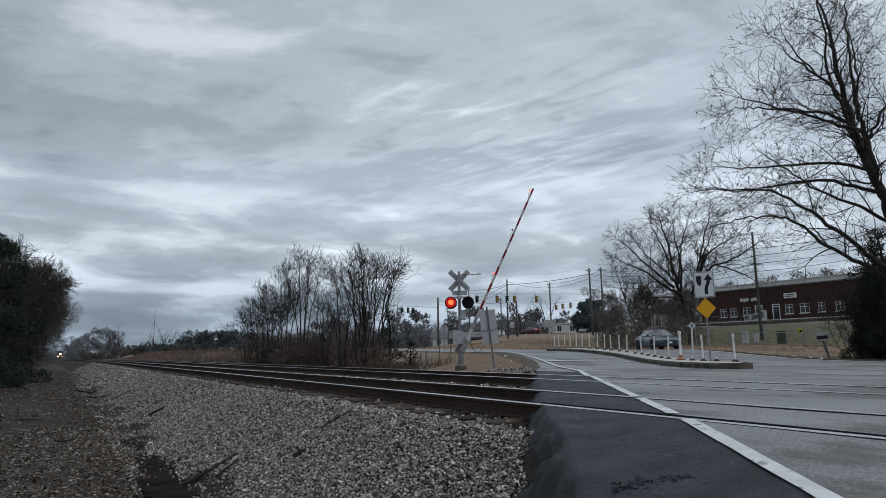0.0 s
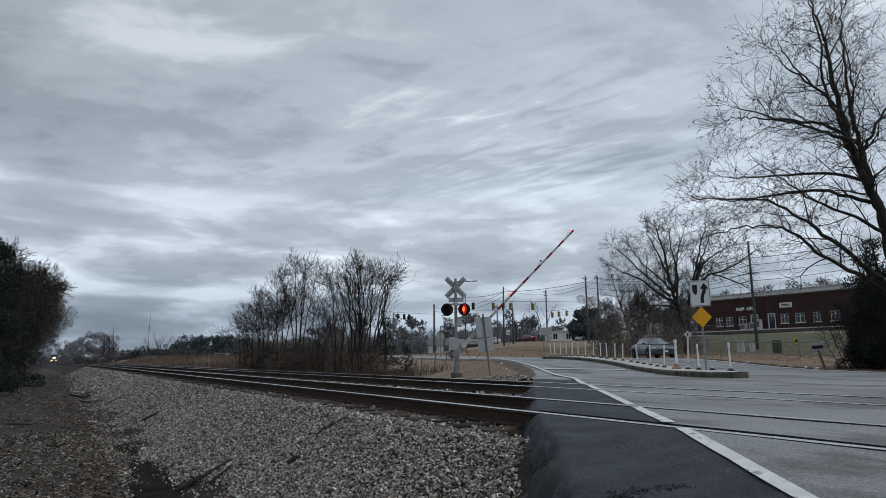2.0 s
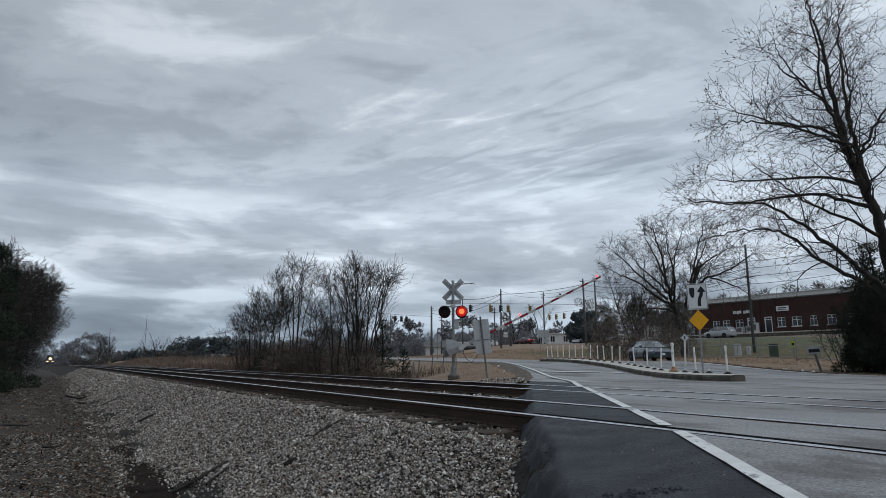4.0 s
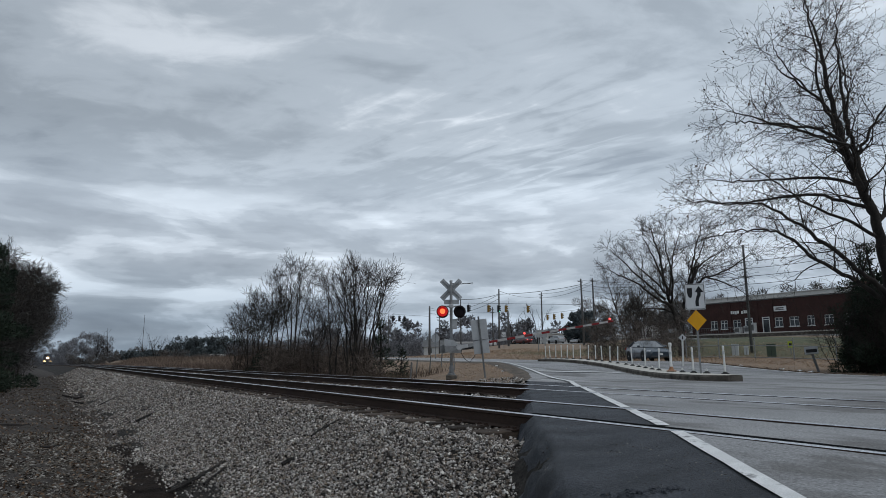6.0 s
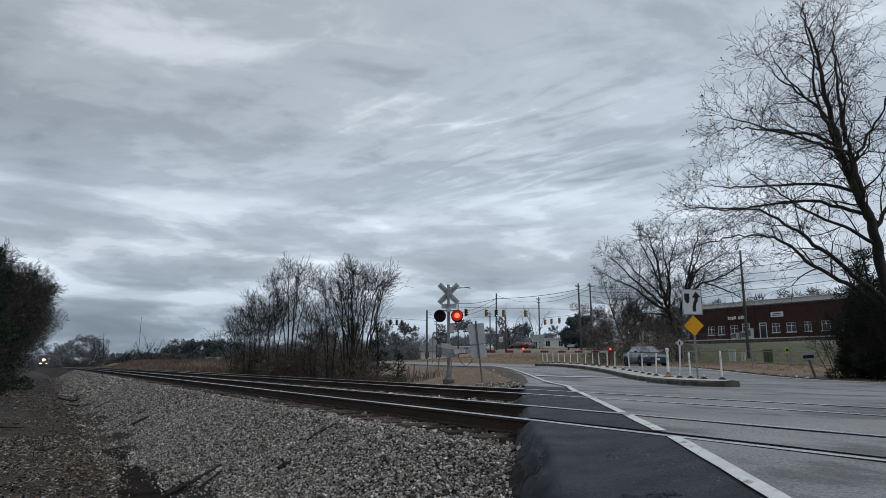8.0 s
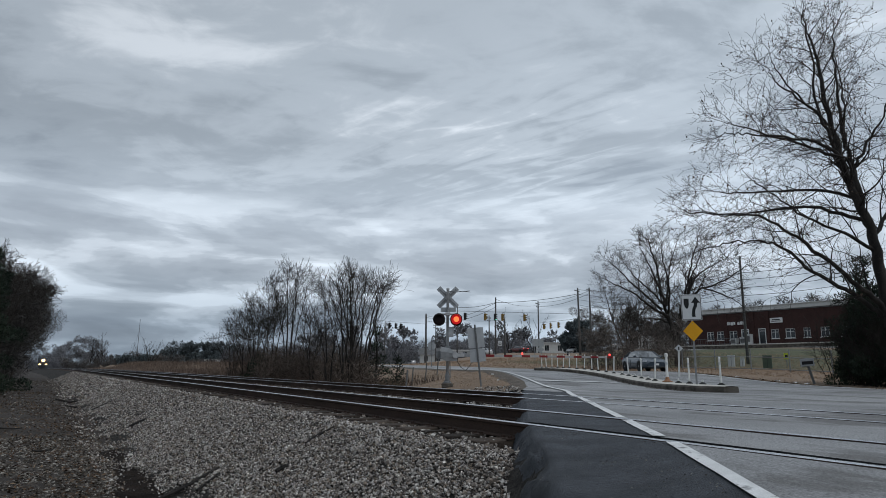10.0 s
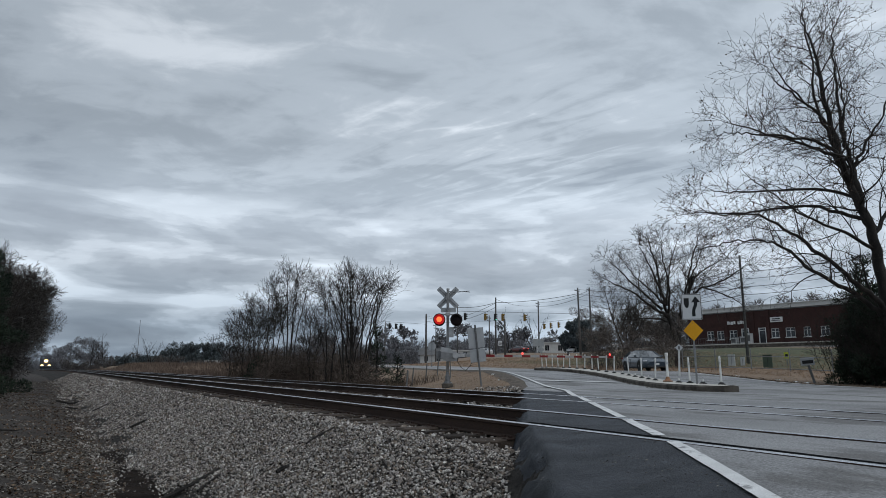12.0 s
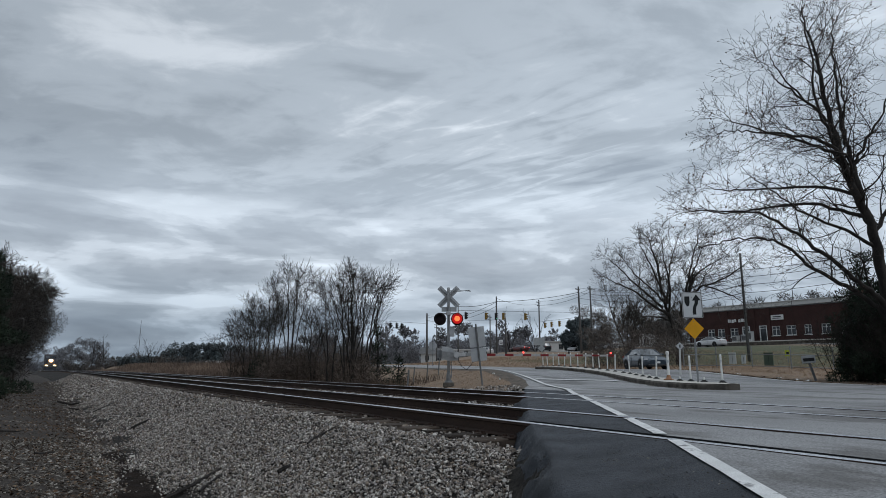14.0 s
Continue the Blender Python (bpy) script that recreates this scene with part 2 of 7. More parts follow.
TIE = surf("creosoted_timber", (0.030, 0.023, 0.019), (0.075, 0.058, 0.046), 5, 60, 0.9, 0.5, 0.01, vary=0.45, stretch=(1, 6, 4))
CONCRETE = surf("pale_concrete", (0.44, 0.42, 0.38), (0.56, 0.535, 0.485), 2, 90, 0.85, 0.2, 0.004, speck=0.15, spots=((0.2, 0.19, 0.17), 3, 0.6, 0.5))
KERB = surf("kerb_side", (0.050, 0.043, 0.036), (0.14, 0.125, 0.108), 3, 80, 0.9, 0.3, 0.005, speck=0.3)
GALV = surf("galvanised_steel", (0.19, 0.195, 0.20), (0.28, 0.285, 0.29), 6, 90, 0.5, 0.08, 0.001, metal=0.35, speck=0.1)
SILVER = surf("aluminium_paint", (0.33, 0.34, 0.35), (0.45, 0.46, 0.47), 4, 120, 0.5, 0.1, 0.001, speck=0.1, spots=((0.25, 0.24, 0.23), 7, 0.62, 0.5))
SIGN_BACK = surf("sign_back", (0.34, 0.35, 0.36), (0.42, 0.43, 0.44), 3, 50, 0.5, 0.05, 0.001, metal=0.3, speck=0.08)
WHITE = surf("white_plastic", (0.74, 0.74, 0.72), (0.66, 0.65, 0.62), 4, 60, 0.5, 0.05, 0.001, speck=0.08, spots=((0.3, 0.29, 0.27), 9, 0.62, 0.5))
BLACK = surf("black_rubber_and_gaps", (0.018, 0.018, 0.018), (0.03, 0.03, 0.03), 5, 80, 0.7, 0.1, 0.002)
RED = surf("red_reflective", (0.17, 0.016, 0.018), (0.22, 0.022, 0.024), 5, 60, 0.45, 0.05, 0.001, speck=0.12)
YELLOW = surf("yellow_sign", (0.75, 0.36, 0.012), (0.66, 0.31, 0.012), 3, 60, 0.45, 0.03, 0.001, speck=0.06)
ORANGE = surf("orange_rubber", (0.34, 0.17, 0.09), (0.26, 0.14, 0.08), 4, 60, 0.6, 0.05, 0.002)
BARK = surf("bark", (0.020, 0.018, 0.017), (0.046, 0.041, 0.037), 3, 45, 0.95, 0.6, 0.02, speck=0.4, stretch=(1, 1, 0.3))
TWIG = surf("twigs", (0.018, 0.0155, 0.014), (0.040, 0.034, 0.030), 2, 30, 0.9, 0.0, speck=0.25)
GREY_TWIG = surf("grey_twigs", (0.035, 0.030, 0.027), (0.065, 0.056, 0.048), 0.6, 30, 0.9, 0.0, speck=0.25)
CEDAR = surf("cedar_leaf", (0.013, 0.022, 0.015), (0.032, 0.046, 0.029), 0.8, 12, 0.8, 0.0, island=0.5, speck=0.3)
# needles made bluer and paler: the colour carries distance haze
PINE = surf("hazy_pine", (0.075, 0.092, 0.098), (0.112, 0.130, 0.134), 0.3, 5, 0.9, 0.0, island=0.45)
STRAW = surf("dry_grass_blades", (0.24, 0.160, 0.106), (0.40, 0.285, 0.190), 0.35, 8, 0.9, 0.0, island=0.30)
WEED = surf("brown_weeds", (0.064, 0.045, 0.035), (0.125, 0.090, 0.066), 0.4, 8, 0.9, 0.0, island=0.5)
POLE = surf("weathered_pole", (0.11, 0.112, 0.114), (0.185, 0.187, 0.188), 2, 40, 0.9, 0.3, 0.01, stretch=(4, 4, 0.3))
WIRE = surf("black_wire", (0.02, 0.02, 0.022), (0.03, 0.03, 0.03), 2, 20, 0.7, 0.0)


# ---- mesh tools ----
class Shape:
    """Gathers the points and faces of one mesh."""

    def __init__(self):
        self.v, self.f, self.m = [], [], []

    def add(self, verts, faces, mat=0):
        n = len(self.v)
        self.v.extend(tuple(p) for p in verts)
        self.f.extend(tuple(n + i for i in q) for q in faces)
        self.m.extend([mat] * len(faces))
        return self

    def box(self, c, size, rot=None, mat=0, bevel=0.0):
        hx, hy, hz = (s / 2 for s in size)
        if bevel:
            k = min(bevel, hx * 0.9, hy * 0.9, hz * 0.9)
            pts, faces = [], []
            for z, i in ((-hz, k), (-hz + k, 0), (hz - k, 0), (hz, k)):
                x, y = hx - i, hy - i
                pts += [(-x + k, -y, z), (x - k, -y, z), (x, -y + k, z), (x, y - k, z), (x - k, y, z), (-x + k, y, z), (-x, y - k, z), (-x, -y + k, z)]
            for r in range(3):
                faces += [(r * 8 + i, r * 8 + (i + 1) % 8, r * 8 + 8 + (i + 1) % 8, r * 8 + 8 + i) for i in range(8)]
            faces += [tuple(range(7, -1, -1)), tuple(range(24, 32))]
        else:
            pts = [(x, y, z) for z in (-hz, hz) for y in (-hy, hy) for x in (-hx, hx)]
            faces = [(0, 2, 3, 1), (4, 5, 7, 6), (0, 1, 5, 4), (2, 6, 7, 3), (0, 4, 6, 2), (1, 3, 7, 5)]
        m = (rot.to_4x4() if rot else Matrix.Identity(4))
        return self.add([m @ Vector(p) + Vector(c) for p in pts], faces, mat)

    def tube(self, path, radii, sides=6, mat=0, cap=True):
        path = [Vector(p) for p in path]
        n0 = len(self.v)
        side = None
        for i, p in enumerate(path):
            d = (path[min(i + 1, len(path) - 1)] - path[max(i - 1, 0)])
            d = d.normalized() if d.length > 1e-9 else Vector((0, 0, 1))
            if side is None:
                side = d.orthogonal().normalized()
            side = (side - d * side.dot(d))
            side = side.normalized() if side.length > 1e-6 else d.orthogonal().normalized()
            other = d.cross(side)
            r = radii[i] if isinstance(radii, (list, tuple)) else radii
            for k in range(sides):
                a = 2 * math.pi * k / sides
                self.v.append(tuple(p + (side * math.cos(a) + other * math.sin(a)) * r))
        for i in range(len(path) - 1):
            for k in range(sides):
                a, b = n0 + i * sides + k, n0 + i * sides + (k + 1) % sides
                self.f.append((a, b, b + sides, a + sides))
                self.m.append(mat)
        if cap:
            self.f.append(tuple(n0 + k for k in reversed(range(sides))))
            self.f.append(tuple(n0 + (len(path) - 1) * sides + k for k in range(sides)))
            self.m += [mat, mat]
        return self

    def lathe(self, profile, sides=20, m=None, mat=0):
        """profile: radius, height; turned round z, then moved by m."""
        m = m or Matrix.Identity(4)
        n0 = len(self.v)
        for r, z in profile:
            for k in range(sides):
                a = 2 * math.pi * k / sides
                self.v.append(tuple(m @ Vector((r * math.cos(a), r * math.sin(a), z))))
        for i in range(len(profile) - 1):
            for k in range(sides):
                a, b = n0 + i * sides + k, n0 + i * sides + (k + 1) % sides
                self.f.append((a, b, b + sides, a + sides))
                self.m.append(mat)
        for i, rev in ((0, True), (len(profile) - 1, False)):
            if profile[i][0] > 1e-5:
                ring = [n0 + i * sides + k for k in range(sides)]
                self.f.append(tuple(reversed(ring)) if rev else tuple(ring))
                self.m.append(mat)
        return self

    def plate(self, outline, t, m=None, mat=0):
        """A flat plate: outline in x and z, thickness t along y."""
        m = m or Matrix.Identity(4)
        n = len(outline)
        pts = [m @ Vector((x, -t / 2, z)) for x, z in outline] + [m @ Vector((x, t / 2, z)) for x, z in outline]
        faces = [tuple(range(n)), tuple(range(2 * n - 1, n - 1, -1))] + [((i + 1) % n, i, n + i, n + (i + 1) % n) for i in range(n)]
        return self.add(pts, faces, mat)

    def grid(self, rows, mat=0, flip=False):
        """A sheet through rows of points of equal count."""
        n0, k = len(self.v), len(rows[0])
        for r in rows:
            self.v.extend(tuple(p) for p in r)
        for i in range(len(rows) - 1):
            for j in range(k - 1):
                a = n0 + i * k + j
                q = (a, a + 1, a + k + 1, a + k)
                self.f.append(tuple(reversed(q)) if flip else q)
                self.m.append(mat)
        return self

    def mesh(self, name, mats, smooth=False):
        me = bpy.data.meshes.new(name)
        me.from_pydata(self.v, [], self.f)
        for x in (mats if isinstance(mats, (list, tuple)) else [mats]):
            me.materials.append(x)
        me.polygons.foreach_set("material_index", self.m)
        if smooth:
            me.polygons.foreach_set("use_smooth", [True] * len(self.f))
        me.update()
        return me


def part(name, shape, mats, parent=None, label="", smooth=False, m=None):
    ob = new(name, shape.mesh(name, mats, smooth) if isinstance(shape, Shape) else shape)
    if parent:
        ob.parent = parent
    if m is not None:
        ob.matrix_basis = m
    return tagged(ob, label) if label else ob


def thing(name, label, category, m=None, group="", kind=""):
    ob = new(name)
    ob.empty_display_size = 0.2
    if m is not None:
        ob.matrix_basis = m
    return tagged(ob, label, category, group, kind)


def single(name, shape, mats, label, category, m=None, group="", kind="", smooth=False):
    ob = part(name, shape, mats, None, "", smooth, m)
    return tagged(ob, label, category, group, kind)


def raw_mesh(name, co, faces, mats, per=3):
    """A mesh from arrays: co (n, 3), faces (k, per)."""
    me = bpy.data.meshes.new(name)
    me.vertices.add(len(co))
    me.vertices.foreach_set("co", np.asarray(co, dtype=np.float32).ravel())
    me.loops.add(faces.size)
    me.loops.foreach_set("vertex_index", faces.astype(np.int32).ravel())
    me.polygons.add(len(faces))
    me.polygons.foreach_set("loop_start", np.arange(0, faces.size, per, dtype=np.int32))
    for x in (mats if isinstance(mats, (list, tuple)) else [mats]):
        me.materials.append(x)
    me.polygons.foreach_set("use_smooth", [False] * len(faces))
    me.update(calc_edges=True)
    return me


def smooth_step(a, b, x):
    t = np.clip((np.asarray(x, dtype=float) - a) / (b - a), 0, 1)
    return t * t * (3 - 2 * t)


# ---- lie of the land ----
# x runs across the tracks, y along them, z = 0 at the rail heads of the crossing
RAILS = (4.423, 5.928, 8.306, 9.811)
BED_U = (-200, -60, -14, -6, -3, -0.6, 0.6, 1.36, 1.72, 3.55, 3.8, 10.5, 11.0, 12.6, 22, 70, 300, 3000)
BED_Z = (1.5, 0.3, -0.35, -0.72, -0.86, -0.90, -0.98, -1.16, -1.08, -0.235, -0.245, -0.25, -0.30, -0.62, -0.62, -0.25, 0.3, 0.3)
LEFT_EDGE = ((-8, -9.9), (0, 0), (4.42, 5.46), (9.81, 12.1), (11.5, 14.2), (13.4, 16.2), (15.9, 19.6), (19.0, 24.7), (22.2, 30.9), (24.3, 37.9), (26.0, 48.4), (26.5, 67), (25, 100), (20, 170))
RIGHT_EDGE = ((11.5, -4.9), (23.6, 10.1), (26.8, 14.2), (31.0, 20.4), (35.0, 26.5), (37.3, 33), (37.4, 40), (36.8, 48.4), (35.8, 67), (34, 100), (29, 170))


def bend(y):
    """The sideways bend of both tracks towards the distance."""
    return -4.9 * smooth_step(60, 300, y)


def slope_down(x):
    """The road falls away from the raised crossing towards the camera."""
    d = np.clip(4.3 - np.asarray(x, dtype=float), 0, 60)
    return np.where(d < 1.7, 0.075 * d, np.where(d < 4.4, 0.1275 + 0.29 * (d - 1.7), 0.91 + 0.01 * (d - 4.4)))


def road_z(x, y):
    return 0.5 * smooth_step(13, 30, y) * smooth_step(10, 16, x) + 0.42 * smooth_step(33, 68, y) - slope_down(x)


def sink(y):
    """The line drops a little in the distance."""
    return -0.7 * smooth_step(110, 300, y)


def left_edge_x(y):
    return np.interp(y, [p[1] for p in LEFT_EDGE], [p[0] for p in LEFT_EDGE])


def land(x, y, under=True):
    x, y = np.asarray(x, dtype=float), np.asarray(y, dtype=float)
    u = x - bend(y)
    z = np.interp(u, BED_U, BED_Z) + sink(y)
    wave = 0.06 * np.sin(x * 0.9 + 1.3 * np.sin(y * 0.31)) * np.sin(y * 0.53 + x * 0.2) + 0.035 * np.sin(x * 2.7 + y * 0.9) * np.sin(y * 1.7 - x * 1.1)
    z = z + 0.03 * np.sin(x * 5.1 + 2.0 * np.sin(y * 1.9)) * np.sin(y * 4.3 + 1.5 * np.sin(x * 2.2)) * smooth_step(1.3, 0.6, u) * smooth_step(30, 12, y)
    z = z + wave * (1 - smooth_step(1.0, 2.4, u) * (1 - smooth_step(11.5, 14, u)))
    inside = (x - left_edge_x(y)) * 0.78
    reach = 0.25 + 5.0 * smooth_step(10.5, 14, x)
    z = z - 0.05 * smooth_step(-0.35, -0.1, inside) * smooth_step(11.5, 10.0, x)
    w = smooth_step(-1, 0, (inside - 0.16 * smooth_step(10.5, 8.0, x)) / reach)
    past = x - np.interp(y, [p[1] for p in RIGHT_EDGE], [p[0] for p in RIGHT_EDGE])
    depth, beside = 0.527 * x + 0.85 * y, smooth_step(0.9, 1.15, x / np.maximum(y, 1.0))
    rise = 3.2 * (smooth_step(50, 118, depth) * beside + 0.96 * smooth_step(58, 150, depth) * (1 - beside)) * smooth_step(0.5, 12, past) * smooth_step(0.50, 0.80, x / np.maximum(y, 1.0)) + 1.5 * smooth_step(45, 70, x) * smooth_step(66, 40, y) + 0.25 * smooth_step(36, 44, x)
    road = road_z(x, y) - (0.07 if under else 0.0)
    return z * (1 - w) + (road + rise) * w


# ---- ground ----
def spaced(stops):
    out = []
    for a, b, step in stops:
        out += list(np.arange(a, b - 1e-6, step))
    return np.array(out + [stops[-1][1]])


def build_ground():
    xs = spaced([(-3000, -400, 650), (-400, -60, 85), (-60, -12, 8), (-12, -4, 1.0), (-4, 0.4, 0.3), (0.4, 12, 0.1), (12, 14, 0.3), (14, 40, 1.0), (40, 90, 2.5), (90, 400, 31), (400, 3000, 650)])
    ys = spaced([(-3000, -300, 675), (-300, -40, 65), (-40, -4, 4), (-4, 1.2, 0.4), (1.2, 16, 0.1), (16, 30, 0.4), (30, 80, 1.25), (80, 320, 8), (320, 800, 60), (800, 3200, 600)])
    gx, gy = np.meshgrid(xs, ys)
    z = land(gx, gy)
    nx, ny = len(xs), len(ys)
    co = np.stack([gx, gy, z], -1).reshape(-1, 3)
    i = (np.arange(ny - 1)[:, None] * nx + np.arange(nx - 1)[None]).ravel()
    me = raw_mesh("ground", co, np.stack([i, i + 1, i + nx + 1, i + nx], 1), GROUND, 4)
    me.polygons.foreach_set("use_smooth", [True] * len(me.polygons))
    u = (gx - bend(gy)).ravel()
    dirt = np.clip(smooth_step(-9, -4, u) * smooth_step(13.0, 11.0, u), 0, 1)
    xr, yr = gx.ravel(), gy.ravel()
    dirt = np.maximum(dirt, 0.55 * smooth_step(-3, 0, xr - left_edge_x(yr)) * smooth_step(22, 14, yr))
    green = smooth_step(44, 49, xr) * smooth_step(70, 60, yr) * smooth_step(4, 10, yr) * smooth_step(78, 72, xr) * 0.85
    for name, vals in (("dirt", dirt), ("green", green)):
        a = me.attributes.new(name, "FLOAT", "POINT")
        a.data.foreach_set("value", vals.astype(np.float32))
    tagged(new("ground", me), "dry winter grass and bare dirt around the tracks", "ground", kind="structure")


def build_road():
    # the crossing: bands between the rails, each in two surfaces, with flangeways left open
    asphalt, tar, flange = Shape(), Shape(), Shape()
    gap_in, gap_out, wide = 0.115, 0.045, 0.23
    bands = [(-9.0, RAILS[0] - gap_out), (RAILS[0] + wide, RAILS[1] - gap_in), (RAILS[1] + gap_out, RAILS[2] - gap_out), (RAILS[2] + gap_in, RAILS[3] - gap_in), (RAILS[3] + gap_out, 11.5)]
    for a, b in bands:
        n = max(5, int((b - a) / (0.07 if b < 6 else 0.12)))
        rows_t, rows_a = [], []
        for k in range(n + 1):
            x = a + (b - a) * k / n
            y0 = x * 1.235
            ragged = 0.13 + 0.06 * max(0.0, 4.3 - x) + 0.05 * noise.noise((x * 2.1, 3.1, 0))
            row = []
            for w in (-0.24, -0.21, -0.18, -0.155, -0.13, -0.11, -0.09, -0.07, -0.05, -0.03, -0.01, 0.01, 0.03, 0.05, 0.07, 0.09, 0.11, 0.13, 0.155, 0.18, 0.21, 0.25, 0.3, 0.38, 0.5, 0.7, 1.05 + ragged):
                y = y0 - w / 0.629
                lump = 0.05 * noise.noise((x * 2.1, y * 2.1, 0)) + 0.025 * noise.noise((x * 6, y * 6, 5))
                fall = max(0.0, 0.07 + 0.13 * min(1.0, max(0.0, (4.4 - x) / 1.2)) - w)
                z = float(road_z(x, y)) - 0.012 - (0.9 * fall + 2.4 * fall * fall) * (1.0 if x < 4.6 else 0.8) + (2.6 * lump + 0.07 * abs(noise.noise((x * 4, y * 4, 3))) + 0.05 * noise.noise((x * 11, y * 11, 6))) * min(1.0, fall * 6 + 0.04)
                z += 0.06 * max(0, 1 - abs(w - 0.10) / 0.3) * max(0.0, min(1.0, (4.1 - x) / 0.5))
                z += 0.05 * min(1.0, fall * 5) * max(0.0, noise.noise((x * 3.2 + y * 2.0, (y - x) * 9.0, 2))) - 0.10 * min(1.0, fall * 5) * max(0.0, noise.noise((x * 2.6, w * 11.0, 12)) - 0.05) - 0.07 * max(0.0, 1 - abs(w + 0.02 - 0.10 * noise.noise((x * 3.0, 8.8, 0))) / 0.04) * max(0.0, noise.noise((x * 1.9, 5.5, 0)) + 0.25) * (1.0 if 1.8 < x < 4.1 else 0.0)
                y += 0.16 * min(1.0, fall * 4) * (noise.noise((x * 2.3, w * 2, 4)) + 0.6 * noise.noise((x * 7, w * 5, 8)))
                row.append((x + (0.05 * noise.noise((x * 3, y * 3, 9)) if w < 0.05 and a + 0.1 < x < b - 0.1 else 0), y, z))
            rows_t.append(row)
            row = []
            for w in [1.05 + ragged] + list(np.linspace(1.85, 13.5, 26)):
                y = y0 - w / 0.629
                row.append((x, y, float(road_z(x, y)) - 0.012 + 0.006 * noise.noise((x * 0.8, y * 0.8, 2))))
            rows_a.append(row)
        tar.grid(rows_t, flip=False)
        asphalt.grid(rows_a, flip=False)
        # cut faces down into the flangeways, blackened as shade in the groove
        for rows, sh in ((rows_t, tar), (rows_a, asphalt)):
            for r, fl in ((rows[0], True), (rows[-1], False)):
                (sh if r[0][0] < 1 else flange).grid([r, [(p[0], p[1], p[2] - 0.14) for p in r]], flip=not fl)
    # the road beyond, to the bend
    L, R = resample(LEFT_EDGE[4:], 60), resample(RIGHT_EDGE, 60)
    rows = []
    for (lx, ly), (rx, ry) in zip(L, R):
        row = []
        for k in range(17):
            x, y = lx + (rx - lx) * k / 16, ly + (ry - ly) * k / 16
            row.append((x, y, float(road_z(x, y)) - 0.012))
        rows.append(row)
    asphalt.grid(rows, flip=True)
    tagged(part("road", asphalt, ASPHALT, smooth=True), "worn grey asphalt road over the level crossing", "road", kind="structure")
    tagged(part("pavement", tar, TAR, smooth=True), "black tar shoulder with a crumbling edge", "pavement", kind="structure")
    for r, s in zip(RAILS, (1, -1, 1, -1)):
        a, b = (r - gap_out, r + (wide if r == RAILS[0] else gap_in)) if s > 0 else (r - gap_in, r + gap_out)
        flange.add([(x, x * 1.235 - w / 0.629, -0.125) for x, w in ((a, -0.1), (b, -0.1), (b, 13.4), (a, 13.4))], [(0, 3, 2, 1)])
    tagged(part("trim", flange, BLACK), "dark flangeway beside the crossing rails", "flangeway", kind="structure")


def resample(pts, n):
    pts = [Vector((p[0], p[1], 0)) for p in pts]
    # smooth, then even steps
    for _ in range(3):
        q = [pts[0]]
        for a, b in zip(pts, pts[1:]):
            q += [a.lerp(b, 0.25), a.lerp(b, 0.75)]
        pts = q + [pts[-1]]
    d = [0.0]
    for a, b in zip(pts, pts[1:]):
        d.append(d[-1] + (b - a).length)
    t = np.linspace(0, d[-1], n) ** 1.0
    return list(zip(np.interp(t, d, [p.x for p in pts]), np.interp(t, d, [p.y for p in pts])))


def stripe(name, pts, width, label, n=40):
    pts = resample(pts, n)
    sh, rows = Shape(), []
    for i, (x, y) in enumerate(pts):
        a, b = pts[max(i - 1, 0)], pts[min(i + 1, n - 1)]
        d = Vector((b[0] - a[0], b[1] - a[1], 0)).normalized()
        s = Vector((-d.y, d.x, 0)) * width / 2
        edge = 1 + 0.22 * noise.noise((x * 4, y * 4, 0)), 1 + 0.22 * noise.noise((x * 4, y * 4, 7))
        lift = 0.0 if x < 11.4 else 0.02
        rows.append([(x + q.x, y + q.y, float(road_z(x + q.x, y + q.y)) + lift) for q in (s * edge[0], -s * edge[1])])
    sh.grid(rows, flip=True)
    return tagged(part(name, sh, PAINT), label, "road marking", kind="structure")


def build_markings():
    def on(x, w):
        return (x, x * 1.235 - w / 0.629)
    segs = [(1.6, RAILS[0] - 0.055), (RAILS[0] + 0.24, RAILS[1] - 0.13), (RAILS[1] + 0.08, RAILS[2] - 0.08), (RAILS[2] + 0.13, RAILS[3] - 0.13)]
    for a, b in segs:
        stripe("trim", [on(a, 1.19 + 0.06 * max(0, 4.3 - a)), on((a + b) / 2, 1.19 + 0.06 * max(0, 4.3 - (a + b) / 2)), on(b, 1.19)], 0.108 if a < 4 else 0.115, "white edge line worn along the road", 16)
    stripe("trim", [on(RAILS[3] + 0.08, 1.14), (12.2, 13.2), (13.3, 15.1), (15.6, 18.6), (18.3, 23.1), (21.2, 28.6), (23.3, 35.5)], 0.13, "white edge line curving beside the grass verge", 60)
    stripe("trim", [(16.0, 19.0), (18.6, 17.3)], 0.45, "white stop line before the crossing", 8)
    for k in range(3):
        stripe("trim", [(21.5 + k * 1.0, 30.0 + k * 4.5), (25.0 + k * 1.2, 30.5 + k * 4.5)], 0.4, "white hatching on the road", 6)
    stripe("trim", [(22.6, 9.6), (26.1, 14.3), (30.3, 20.5), (34.3, 26.7), (36.6, 33)], 0.15, "white edge line beside the dry bank", 40)


# ---- tracks ----
def rail_profile():
    return [(-0.036, -0.006), (-0.019, 0.0), (0.021, 0.0), (0.036, -0.006), (0.036, -0.034), (0.010, -0.046), (0.008, -0.140), (0.070, -0.156), (0.070, -0.168), (-0.070, -0.168), (-0.070, -0.156), (-0.008, -0.140), (-0.010, -0.046), (-0.036, -0.034)]


